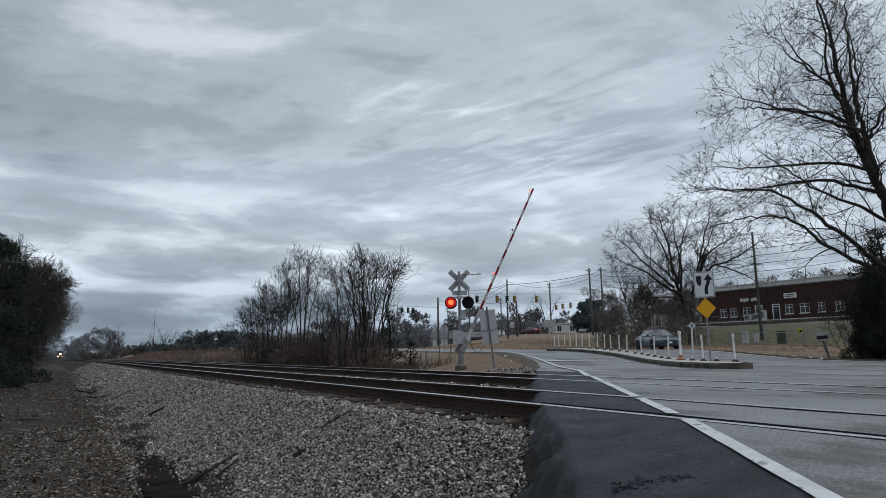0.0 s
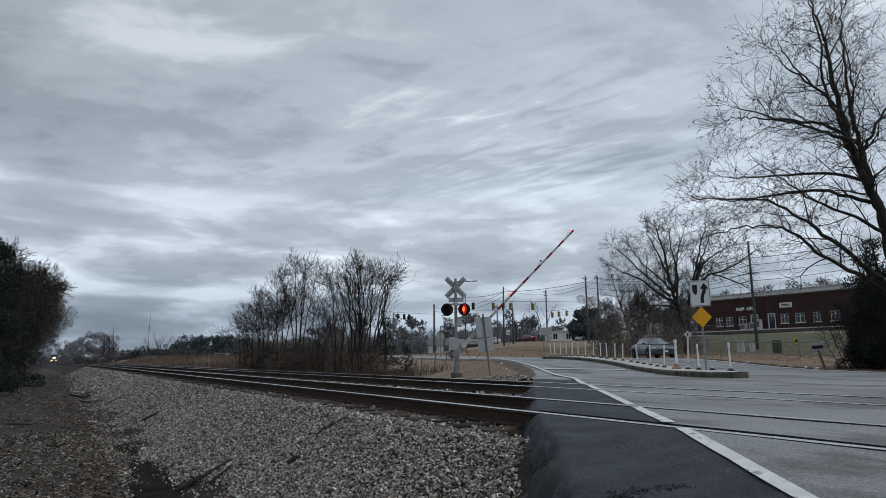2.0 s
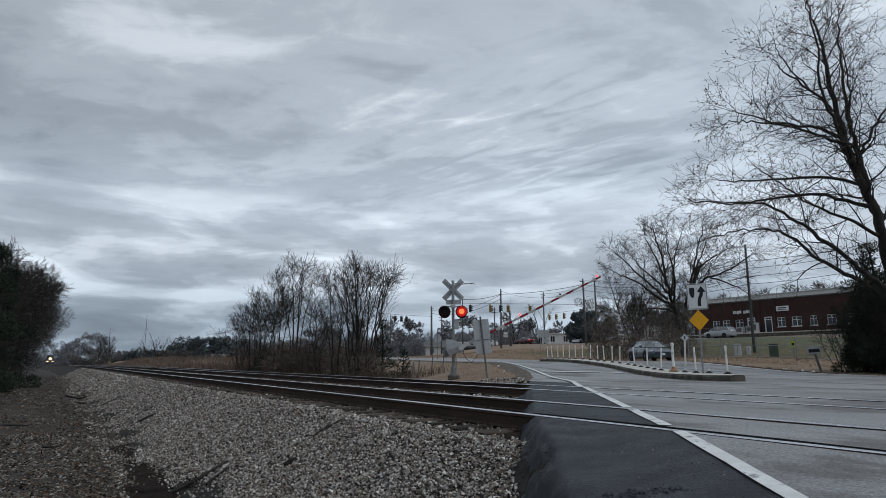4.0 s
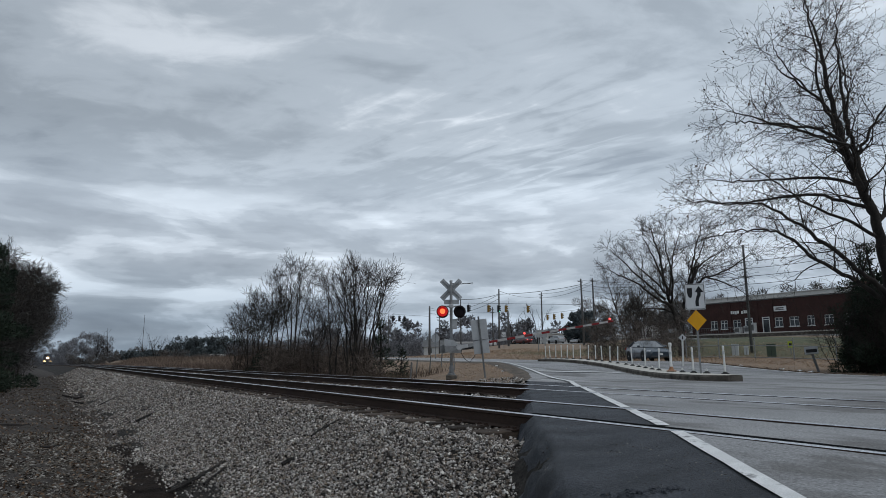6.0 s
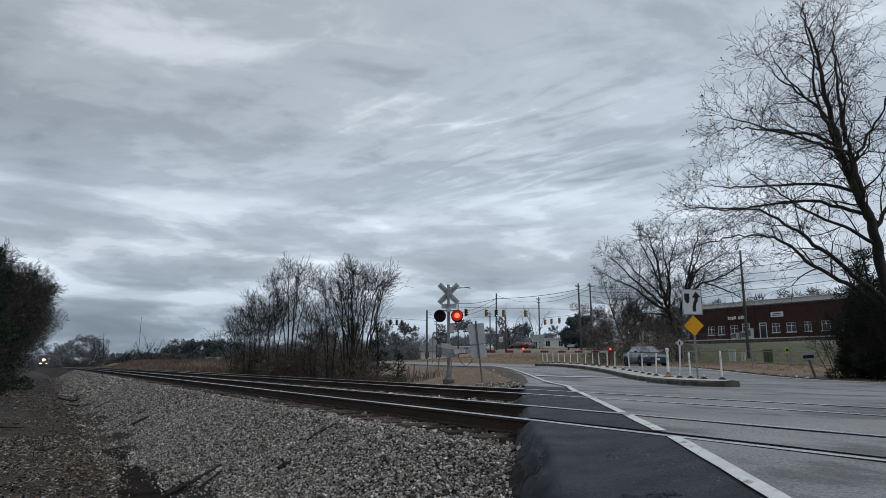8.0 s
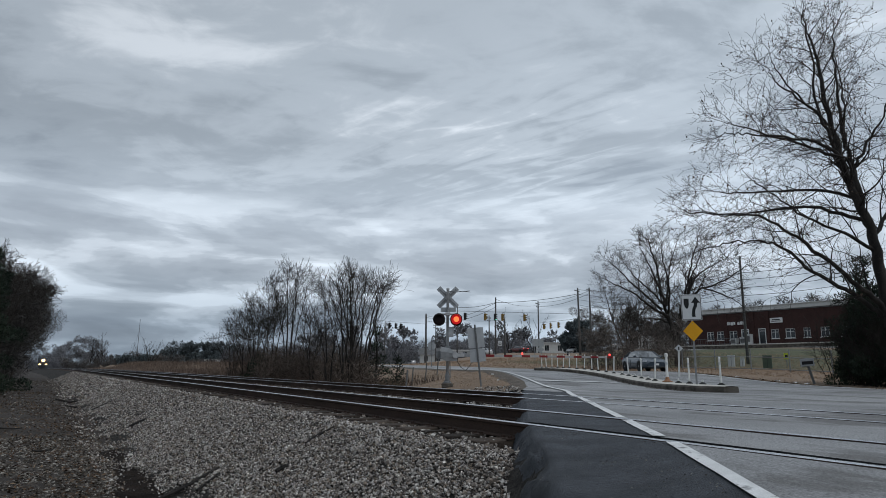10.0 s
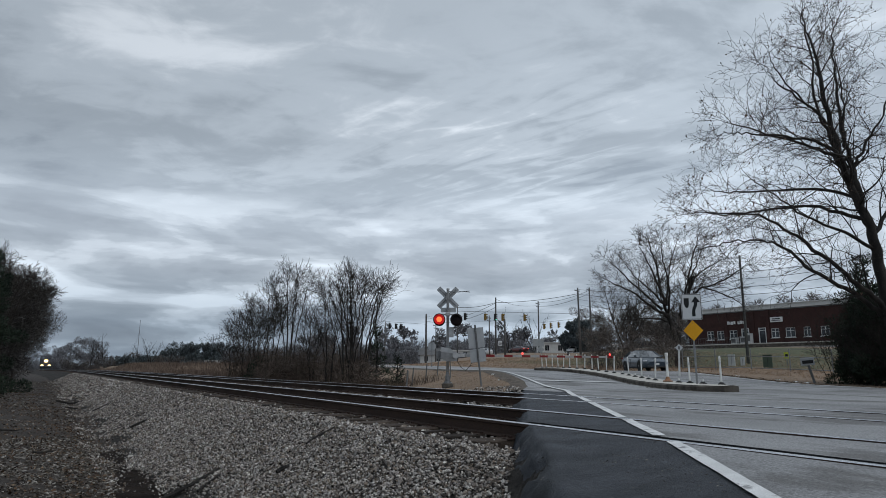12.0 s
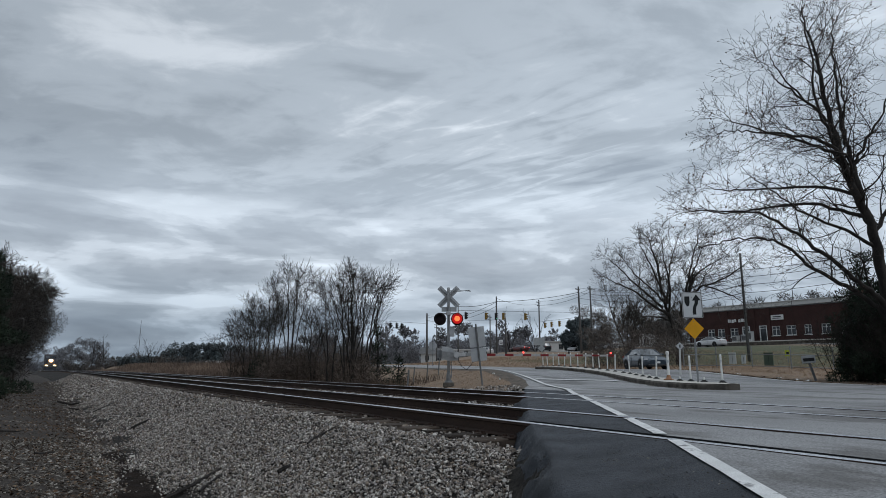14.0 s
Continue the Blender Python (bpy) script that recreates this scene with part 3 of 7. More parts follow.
def build_track(first, y_first_tie, label):
    track = thing("railway_track", label, "railway track", kind="structure")
    ys = spaced([(-60, 0, 6), (0, 60, 3.0), (60, 320, 6), (320, 640, 32)])
    prof = rail_profile()
    for rx in (RAILS[first], RAILS[first + 1]):
        sh = Shape()
        rows = []
        for y in ys:
            rows.append([(rx + float(bend(y)) + px, y, pz + float(sink(y))) for px, pz in prof] + [(rx + float(bend(y)) + prof[0][0], y, prof[0][1] + float(sink(y)))])
        sh.grid(rows, flip=True)
        k = len(prof)
        for i in range(len(sh.f)):
            if i % k in (0, 1, 2):
                sh.m[i] = 1
        part("rail", sh, [RAIL_SIDE, RAIL_TOP], track, "rusty rail with a polished head")
    mid = (RAILS[first] + RAILS[first + 1]) / 2
    rnd = random.Random(5 + first)
    meshes = []
    for k in range(5):
        sh = Shape().box((0, 0, -0.085), (2.6, 0.23, 0.17), bevel=0.015)
        sh.v = [(x + rnd.uniform(-0.012, 0.012), y + rnd.uniform(-0.008, 0.008), z + rnd.uniform(-0.006, 0.006)) for x, y, z in sh.v]
        meshes.append(sh.mesh("tie", TIE))
    y, n = y_first_tie, 0
    rest = Shape()
    while y < 300:
        pos = (mid + float(bend(y)) + rnd.uniform(-0.05, 0.05), y + rnd.uniform(-0.02, 0.02), -0.166 + float(sink(y)))
        if n < 150:
            part("tie", meshes[n % 5], None, track, m=pose(*pos, 0, 0, rnd.uniform(-1.2, 1.2)))
        else:
            rest.box((pos[0], pos[1], pos[2] - 0.085), (2.6, 0.23, 0.17))
        y += 0.53
        n += 1
    tagged(part("ties", rest, TIE, track), kind="stuff")
    # plates and spikes by the near ties
    for k in range(70):
        y = y_first_tie + 0.53 * k
        for rx in (RAILS[first], RAILS[first + 1]):
            if k == 0 and rx == RAILS[first]:
                sh = Shape().box((0, 0, 0.004), (0.34, 0.19, 0.016))
                for sx, sy in ((-0.11, 0.06), (0.11, -0.06), (-0.11, -0.06)):
                    sh.box((sx, sy, 0.02), (0.035, 0.03, 0.03))
                plate = sh.mesh("tie_plate", RAIL_SIDE)
            part("tie_plate", plate, None, track, m=pose(rx + float(bend(y)), y, -0.172))
    return track


def stones(name, pts, radius, mat, label, seed=1, squash=0.72):
    """Loose angular stones, each a jittered block, in one mesh."""
    rng = np.random.default_rng(seed)
    v = np.array([(1, 0, 0), (-0.35, 0.95, 0), (-0.5, -0.9, 0.1), (0.1, 0.1, 0.95), (0.75, -0.75, 0.35), (0, 0, -0.9)], dtype=float) * 1.05
    f = np.array([(0, 1, 3), (1, 2, 3), (2, 4, 3), (4, 0, 3), (1, 0, 5), (2, 1, 5), (4, 2, 5), (0, 4, 5)])
    n = len(pts)
    q = rng.normal(size=(n, 4))
    q /= np.linalg.norm(q, axis=1, keepdims=True)
    w, x, y, z = q.T
    rot = np.stack([1 - 2 * (y * y + z * z), 2 * (x * y - z * w), 2 * (x * z + y * w), 2 * (x * y + z * w), 1 - 2 * (x * x + z * z), 2 * (y * z - x * w), 2 * (x * z - y * w), 2 * (y * z + x * w), 1 - 2 * (x * x + y * y)], 1).reshape(n, 3, 3)
    scale = radius[:, None] * rng.uniform(0.55, 1.25, (n, 3))
    co = (v[None] + rng.uniform(-0.30, 0.30, (n, 6, 3))) * scale[:, None, :]
    co = np.einsum("nij,nkj->nki", rot, co)
    co[:, :, 2] *= squash
    co += pts[:, None, :]
    faces = (f[None] + 6 * np.arange(n)[:, None, None]).reshape(-1, 3)
    return tagged(new(name, raw_mesh(name, co.reshape(-1, 3), faces, mat)), label, name.replace("_", " "), kind="stuff")


def build_ballast():
    # the bed under the stones, coloured near-black as the shade in their gaps
    us = list(spaced([(1.5, 1.6, 0.05), (1.6, 11.0, 0.12), (11.0, 12.6, 0.2)]))
    ys = spaced([(-60, -4, 8), (-4, 1, 1.0), (1, 17, 0.12), (17, 60, 1.0), (60, 330, 6), (330, 640, 31)])
    sh, rows = Shape(), []
    for y in ys:
        row = []
        for u in us:
            uu = u + (0.22 * noise.noise((y * 0.7, 1.7, 0)) if u < 1.56 or u > 12.3 else 0)
            x = uu + float(bend(y))
            row.append((x, y, float(land(x, y)) + ((0.0 if 3.7 < u < 10.6 else 0.02) if 1.57 < u < 12.5 else -0.04)))
        rows.append(row)
    sh.grid(rows, flip=True)
    tagged(part("ballast_bed", sh, BED, smooth=True), "crushed stone bed of the railway, near-black as shade between the stones", "ballast", kind="structure")
    rng = np.random.default_rng(11)
    P, Rr = [], []

    def patch(n, u0, u1, y0, y1, r0, r1, lift=0.02, power=1.0):
        u = rng.uniform(u0, u1, n)
        y = y0 + (y1 - y0) * rng.uniform(0, 1, n) ** power
        x = u + bend(y)
        keep = (x - y / 1.235) * 0.78 < -0.08 + 0.04 * np.sin(x * 5.0) + 0.03 * np.sin(x * 13.0)
        if u0 < 2.0:
            edge = 1.70 + 0.16 * np.sin(y * 0.9) + 0.14 * np.sin(y * 2.3 + 1) + rng.normal(0, 0.09, n)
            keep &= (u > edge) | (rng.uniform(0, 1, n) < 0.08)
        u, x, y = u[keep], x[keep], y[keep]
        P.append(np.stack([x, y, land(x, y) + lift + rng.uniform(-0.03, 0.035, len(x))], 1))
        Rr.append(rng.uniform(r0, r1, len(x)) * rng.choice([0.75, 1.0, 1.25], len(x)))

    patch(74000, 1.3, 3.98, 2.6, 9.0, 0.0105, 0.0195, 0.020)
    patch(58000, 0.9, 3.98, 9.0, 16.0, 0.011, 0.0205, 0.022)
    patch(38000, 0.9, 3.98, 16.0, 34.0, 0.015, 0.027, power=1.2)
    patch(13000, 0.9, 3.98, 34.0, 90.0, 0.035, 0.06, power=1.5)
    patch(13000, 3.8, 6.5, 4.5, 14.0, 0.018, 0.034, 0.025)
    patch(6000, 6.3, 8.0, 6.5, 16.0, 0.018, 0.034, 0.03)
    patch(5000, 3.9, 6.5, 14.0, 40.0, 0.022, 0.042, 0.03, 1.4)
    patch(9000, 6.3, 8.0, 6.0, 60.0, 0.024, 0.046, 0.04, 1.4)
    patch(4000, 8.2, 10.2, 8.0, 60.0, 0.024, 0.046, 0.03, 1.3)
    patch(4000, 10.1, 12.6, 10.0, 60.0, 0.026, 0.046, 0.02, 1.3)
    patch(7000, 10.9, 13.5, 13.4, 27.0, 0.018, 0.034, 0.015)
    stones("ballast_stones", np.concatenate(P), np.concatenate(Rr), STONE, "loose grey and pale crushed track stones", 3, 0.85)
    # scattered small gravel on the dirt path
    n = 42000
    u, y = rng.uniform(-5.0, 1.35, n), 6 + 70 * rng.uniform(0, 1, n) ** 2.0
    x = u + bend(y)
    k = np.sin(x * 1.3 + 1.7 * np.sin(y * 0.6)) * np.sin(y * 0.8 + x) + rng.normal(0, 0.5, n) > -0.35
    x, y = x[k], y[k]
    # thick spread of stone close to the crossing
    m = 26000
    xn, yn = rng.uniform(-2.4, 1.2, m), rng.uniform(6.2, 17.0, m)
    k = np.sin(xn * 1.1 + 0.8 * np.sin(yn * 0.5)) * np.sin(yn * 0.55 + xn * 0.7) + rng.normal(0, 0.35, m) > -0.3
    x, y = np.concatenate([x, xn[k]]), np.concatenate([y, yn[k]])
    # pebbles washed into the ditch
    xn, yn = rng.uniform(1.0, 1.66, 1500), rng.uniform(6.4, 15.0, 1500)
    x, y = np.concatenate([x, xn]), np.concatenate([y, yn])
    n = len(x)
    stones("path_gravel", np.stack([x, y, land(x, y) + 0.003], 1), rng.uniform(0.008, 0.02, n) * rng.choice([0.7, 1, 1.6], n) * (1 + y / 60), GRAVEL, "small gravel trodden into the dirt path", 4, 0.6)


def build_ditch_and_crumbs():
    # a film of wet mud in the bottom of the ditch
    ys = np.arange(6.0, 14.6, 0.06)
    rows = [[(u + float(bend(y)) + 0.08 * math.sin(y * 1.7 + u), y, -1.125 + 0.004 * (y - 8) + 0.035 * noise.noise((u * 4.0, y * 3.0, 1.0)) + 0.014 * noise.noise((u * 14.0, y * 12.0, 2.0))) for u in np.linspace(1.08, 1.64, 15)] for y in ys]
    tagged(part("water", Shape().grid(rows, flip=True), MUD, smooth=True), "shallow wet mud in the ditch beside the ballast", "mud", kind="structure")
    rng = np.random.default_rng(29)
    # crumbs of tar along the broken shoulder edge and across the patch
    n = 2200
    x = rng.uniform(1.6, 4.3, n)
    w = np.where(rng.uniform(0, 1, n) < 0.985, rng.normal(-0.10, 0.05, n), rng.uniform(-0.1, 1.0, n))
    y = x * 1.235 - w / 0.629
    z = np.array([float(road_z(a, b)) - 0.012 - 0.9 * max(0.0, 0.2 - c) - 2.4 * max(0.0, 0.2 - c) ** 2 for a, b, c in zip(x, y, w)])
    stones("tar_crumbs", np.stack([x, y, z], 1), rng.uniform(0.010, 0.042, n) * np.where(w < 0.0, 0.8, 0.25), TAR, "black crumbs of broken tar along the shoulder", 31, 0.6)
    # small pale pebbles strewn over the patch
    n = 700
    x, w = rng.uniform(1.8, 4.3, n), rng.uniform(0.1, 1.15, n)
    y = x * 1.235 - w / 0.629
    stones("tar_pebbles", np.stack([x, y, road_z(x, y) + 0.03 * np.maximum(0, 1 - np.abs(w - 0.1) / 0.3) - 0.012], 1), rng.uniform(0.003, 0.008, n), GRAVEL, "small pale pebbles on the black tar", 34, 0.7)
    # the broken lip where the patch ends
    n = 420
    x = rng.uniform(2.25, 2.95, n)
    w = 0.36 + (x - 2.50) * 1.0 + rng.normal(0, 0.022, n)
    y = x * 1.235 - w / 0.629
    z = np.array([float(road_z(a, b)) - 0.015 for a, b in zip(x, y)])
    stones("tar_lip", np.stack([x, y, z], 1), rng.uniform(0.008, 0.026, n), TAR, "rough broken lip of black tar", 32)


def build_verge_edge():
    """Gravel washed up against the edge of the road."""
    pts, rows = resample(LEFT_EDGE[4:12], 70), []
    for i, (x, y) in enumerate(pts):
        a, b = pts[max(i - 1, 0)], pts[min(i + 1, 69)]
        d = Vector((b[0] - a[0], b[1] - a[1], 0)).normalized()
        s = Vector((-d.y, d.x, 0))
        ragged = 1 + 0.5 * noise.noise((x * 1.3, y * 1.3, 4))
        z = float(road_z(x, y))
        rows.append([(x - s.x * 0.02, y - s.y * 0.02, z - 0.010)] + [(x + s.x * w * ragged, y + s.y * w * ragged, max(z - 0.012 - dz, float(land(x + s.x * w * ragged, y + s.y * w * ragged)) + up) + 0.012 * noise.noise((x * 5, y * 5, w * 9))) for w, dz, up in ((0.12, 0.004, 0.03), (0.3, 0.05, 0.035), (0.55, 0.4, 0.02), (0.8, 0.6, -0.05))])
    tagged(part("trim", Shape().grid(rows), GRAVEL_EDGE, smooth=True), "brown gravel along the edge of the grass verge", "gravel", kind="structure")


build_ground()
build_road()
build_verge_edge()
build_ditch_and_crumbs()
build_markings()


# ---- level crossing signal ----
def build_crossing_signal():
    """Local frame: x along the lowered arm, -y towards the near side of the tracks, z up."""
    sig = thing("crossing_signal", "silver level crossing signal with crossbuck, red flashing lamps and gate", "crossing signal", pose(14.37, 22.62, -0.13, 0, 0, -33))
    part("footing", Shape().box((0, 0, 0.0), (0.46, 0.46, 0.2), bevel=0.03), KERB, sig, "dark concrete footing")
    base = Shape().lathe([(0.17, 0.10), (0.17, 0.14), (0.10, 0.17), (0.095, 0.40), (0.075, 0.46), (0.065, 0.56)], 16)
    for k in range(4):
        a = math.pi / 4 + k * math.pi / 2
        base.lathe([(0.022, 0.13), (0.022, 0.20)], 6, pose(0.15 * math.cos(a), 0.15 * math.sin(a), 0))
    part("mast_base", base, GALV, sig)
    part("mast", Shape().lathe([(0.06, 0.5), (0.06, 3.98), (0.066, 3.99), (0.066, 4.05), (0.0, 4.08)], 16), SILVER, sig, smooth=True)
    # crossbuck: two boards, seen from the unpainted back
    for k, a in enumerate((45, -45)):
        rot = pose(0, 0.075 + 0.03 * k, 3.67, 0, a, 0)
        part("crossbuck_board", Shape().box((0, 0, 0), (1.14, 0.012, 0.22), bevel=0.004), SIGN_BACK, sig, "bare aluminium back of crossbuck board", m=rot)
        part("board_stiffener", Shape().box((0, -0.02, 0), (1.0, 0.02, 0.035)), GALV, sig, m=rot)
    part("track_count_plate", Shape().box((0.02, 0.08, 3.14), (0.64, 0.01, 0.2), bevel=0.004), SIGN_BACK, sig)
    part("crossbuck_clamp", Shape().box((0, 0.03, 3.67), (0.16, 0.16, 0.30), bevel=0.01), GALV, sig)
    # thin arm with a camera or bell wire at the head
    part("bracket_arm", Shape().tube([(0.0, 0, 3.93), (0.42, -0.05, 3.89), (0.92, -0.12, 3.93)], 0.016, 6).tube([(0.25, -0.03, 3.95), (0.95, -0.1, 3.88)], 0.010, 5), GALV, sig)
    # lamp cross arm and lamps
    part("lamp_arm", Shape().tube([(-0.36, 0, 2.95), (0.36, 0, 2.95)], 0.035, 8).box((0, 0, 2.95), (0.2, 0.18, 0.16), bevel=0.02), SILVER, sig)
    lamps = []
    for sx in (-1, 1):
        cx = sx * 0.36 + 0.0
        bg = Shape()
        ring = pose(cx, -0.16, 2.72, 90, 0, 0)
        bg.lathe([(0.15, 0.012), (0.25, 0.012), (0.257, 0.0), (0.25, -0.012), (0.15, -0.012), (0.15, 0.012)], 32, ring)
        lamp = part("flasher_lamp", bg, BLACK, sig, "round black lamp background", smooth=False)
        # a hood: upper part of a tube in front
        hood, rows = Shape(), []
        for k in range(15):
            a = radians(-20 + 220 * k / 14)
            c, s = math.cos(a), math.sin(a)
            depth = 0.10 + 0.16 * max(0.0, s)
            rows.append([(cx + 0.185 * c, -0.17, 2.72 + 0.185 * s), (cx + 0.185 * c, -0.17 - depth, 2.72 + 0.185 * s), (cx + 0.179 * c, -0.17 - depth, 2.72 + 0.179 * s), (cx + 0.179 * c, -0.17, 2.72 + 0.179 * s)])
        hood.grid(rows)
        part("hood", hood, BLACK, lamp)
        part("housing", Shape().lathe([(0.17, 0.0), (0.17, 0.12), (0.12, 0.26), (0.05, 0.29), (0.0, 0.29)], 20, pose(cx, -0.15, 2.72, -90, 0, 0)), SILVER, lamp, smooth=True)
        part("lamp_bracket", Shape().tube([(cx, 0.02, 2.78), (cx, 0, 2.95)], 0.03, 8), SILVER, lamp)
        # a turning disc: lit red glass with its glow as a ring, dark behind
        lens = Shape()
        lens.lathe([(0.0, 0.052), (0.07, 0.046), (0.112, 0.034)], 28, None, 0)
        lens.lathe([(0.112, 0.034), (0.19, 0.014), (0.215, 0.009)], 28, None, 1)
        lens.lathe([(0.215, 0.009), (0.24, 0.004), (0.24, -0.004)], 28, None, 2)
        lens.lathe([(0.24, -0.004), (0.20, -0.012), (0.12, -0.030), (0.0, -0.052)], 28, None, 2)
        lamps.append((part("lens", lens, [LAMP_CORE, LAMP_HALO, LENS_DARK], lamp, "red signal glass with its glow added as a lit ring", smooth=True), (cx, -0.235, 2.72)))
    # far side lamps
    for sx in (-1, 1):
        cx = sx * 0.36
        back = Shape().lathe([(0.0, 0.0), (0.24, 0.0), (0.25, 0.01), (0.24, 0.02), (0.0, 0.02)], 28, pose(cx, 0.2, 2.72, -90, 0, 0))
        part("rear_background", back, BLACK, sig)
    # the gate mechanism and its foot
    mech = Shape().plate([(-0.28, 1.12), (-0.05, 0.98), (0.40, 1.0), (0.40, 1.2), (0.14, 1.5), (-0.28, 1.58)], 0.40, pose(0.0, -0.24, 0.0))
    part("gate_mechanism", mech, SILVER, sig, "silver gate drive case")
    for z in (1.1, 1.55):
        part("mechanism_bracket", Shape().box((0, -0.02, z), (0.2, 0.16, 0.10)), GALV, sig)
    part("junction_box", Shape().box((0.14, 0.0, 2.2), (0.22, 0.16, 0.42), bevel=0.015), SILVER, sig)
    part("conduit", Shape().tube([(0.12, -0.05, 0.3), (0.10, -0.05, 1.1)], 0.02, 6), GALV, sig)
    part("cable", Shape().tube([(0.35, -0.3, 1.1), (0.55, -0.3, 0.75), (0.75, -0.3, 0.62), (0.95, -0.32, 0.85), (1.05, -0.35, 1.12)], 0.012, 5), BLACK, sig)
    # the arm: turns about its pivot on the case
    arm = part("gate_arm", Shape().box((0.15, 0, 0), (0.5, 0.08, 0.16), bevel=0.02).lathe([(0.13, -0.05), (0.13, 0.05)], 16, pose(0, 0, 0, 90, 0, 0)), SILVER, sig, "red and white striped gate arm")
    part("counterweight", Shape().plate([(-0.15, -0.14), (-0.58, -0.2), (-0.70, -0.16), (-0.70, 0.12), (-0.58, 0.15), (-0.15, 0.09)], 0.08, pose(0, 0.42, 0, 0, 4, 0)).plate([(-0.15, -0.10), (-0.64, -0.15), (-0.64, 0.09), (-0.15, 0.07)], 0.08, pose(0, -0.08, 0, 0, 4, 0)), GALV, arm)
    part("adapter", Shape().plate([(-0.1, -0.11), (0.35, -0.07), (0.95, -0.045), (0.95, 0.045), (0.35, 0.08), (-0.1, 0.11)], 0.07), GALV, arm)
    x, w, red = 0.9, 0.46, False
    k = 0
    while x < 7.15:
        x2 = min(x + (0.38 if red else 0.42), 7.2)
        t = 1 - 0.35 * (x / 7.2)
        part("arm_stripe", Shape().box(((x + x2) / 2, 0, 0), (x2 - x - 0.001, 0.035, 0.085 * t + 0.02), bevel=0.006), RED if red else ARM_WHITE, arm, "red band" if red else "white band")
        red, x, k = not red, x2, k + 1
    for lx, m_ in ((2.95, LAMP_SMALL), (5.05, LENS_DARK), (7.05, LAMP_SMALL)):
        lamp = part("arm_lamp", Shape().lathe([(0.03, 0), (0.036, 0.03), (0.036, 0.06), (0.022, 0.08), (0.0, 0.085)], 12, pose(lx, -0.0, 0.07)), m_, arm, smooth=True)
        part("lamp_cable", Shape().tube([(lx, 0, 0.08), (lx - 0.15, 0.03, 0.10), (lx - 0.28, 0.03, 0.06)], 0.008, 4), RED, lamp)
    return sig, arm, lamps


ARM_WHITE = surf("dirty_white_band", (0.33, 0.32, 0.315), (0.42, 0.41, 0.40), 4, 60, 0.5, 0.05, 0.001, speck=0.12)
LAMP_CORE = glow("lamp_core", (1.0, 0.15, 0.045), 1.8)
# the lamp's glow on its surround, given emission of its own
LAMP_HALO = glow("lamp_halo", (0.62, 0.012, 0.012), 0.6)
LAMP_SMALL = glow("small_red_lamp", (1.0, 0.06, 0.05), 3.0)
LENS_DARK = surf("dark_lens", (0.012, 0.010, 0.012), (0.02, 0.014, 0.016), 4, 40, 0.5, 0.0, spec=0.1)


def build_leaning_sign():
    s = thing("leaning_sign", "grey backs of two road signs on a leaning post", "road sign", pose(13.95, 19.62, -0.06, 0, -6.0, -22))
    part("post", Shape().box((0, 0, 1.12), (0.06, 0.045, 2.3), bevel=0.008), POLE, s)
    part("sign_panel", Shape().box((0, 0.04, 1.78), (0.62, 0.01, 0.76), bevel=0.004), SIGN_BACK, s, "bare back of larger sign")
    part("lower_panel", Shape().box((0, 0.04, 1.12), (0.60, 0.01, 0.48), bevel=0.004), SIGN_BACK, s, "bare back of lower plate")
    for z in (1.5, 2.05, 1.0, 1.25):
        part("bolt", Shape().lathe([(0.014, 0), (0.014, 0.03)], 6, pose(0, -0.02, z, 90, 0, 0)), GALV, s)


# ---- traffic island ----
ISLAND = [(15.75, 10.6), (16.4, 12.2), (18.6, 15.5), (20.4, 17.9), (22.2, 20.4), (23.9, 23.4), (25.3, 26.7), (26.4, 29.4), (27.2, 31.8)]
BASES = [(16.32, 11.29, 1), (16.75, 12.2, 0), (17.1, 12.92, 1), (17.45, 13.6, 0), (18.63, 15.51, 1), (19.2, 16.3, 0), (20.0, 17.3, 1), (20.7, 18.25, 0), (21.45, 19.25, 1), (22.1, 20.2, 0), (22.75, 21.3, 1), (23.3, 22.3, 1), (23.9, 23.41, 1), (24.35, 24.3, 1), (24.8, 25.3, 1), (25.2, 26.3, 1), (25.6, 27.3, 1), (25.95, 28.2, 1), (26.25, 29.0, 1), (26.5, 29.8, 1), (26.75, 30.6, 1), (27.0, 31.3, 1)]


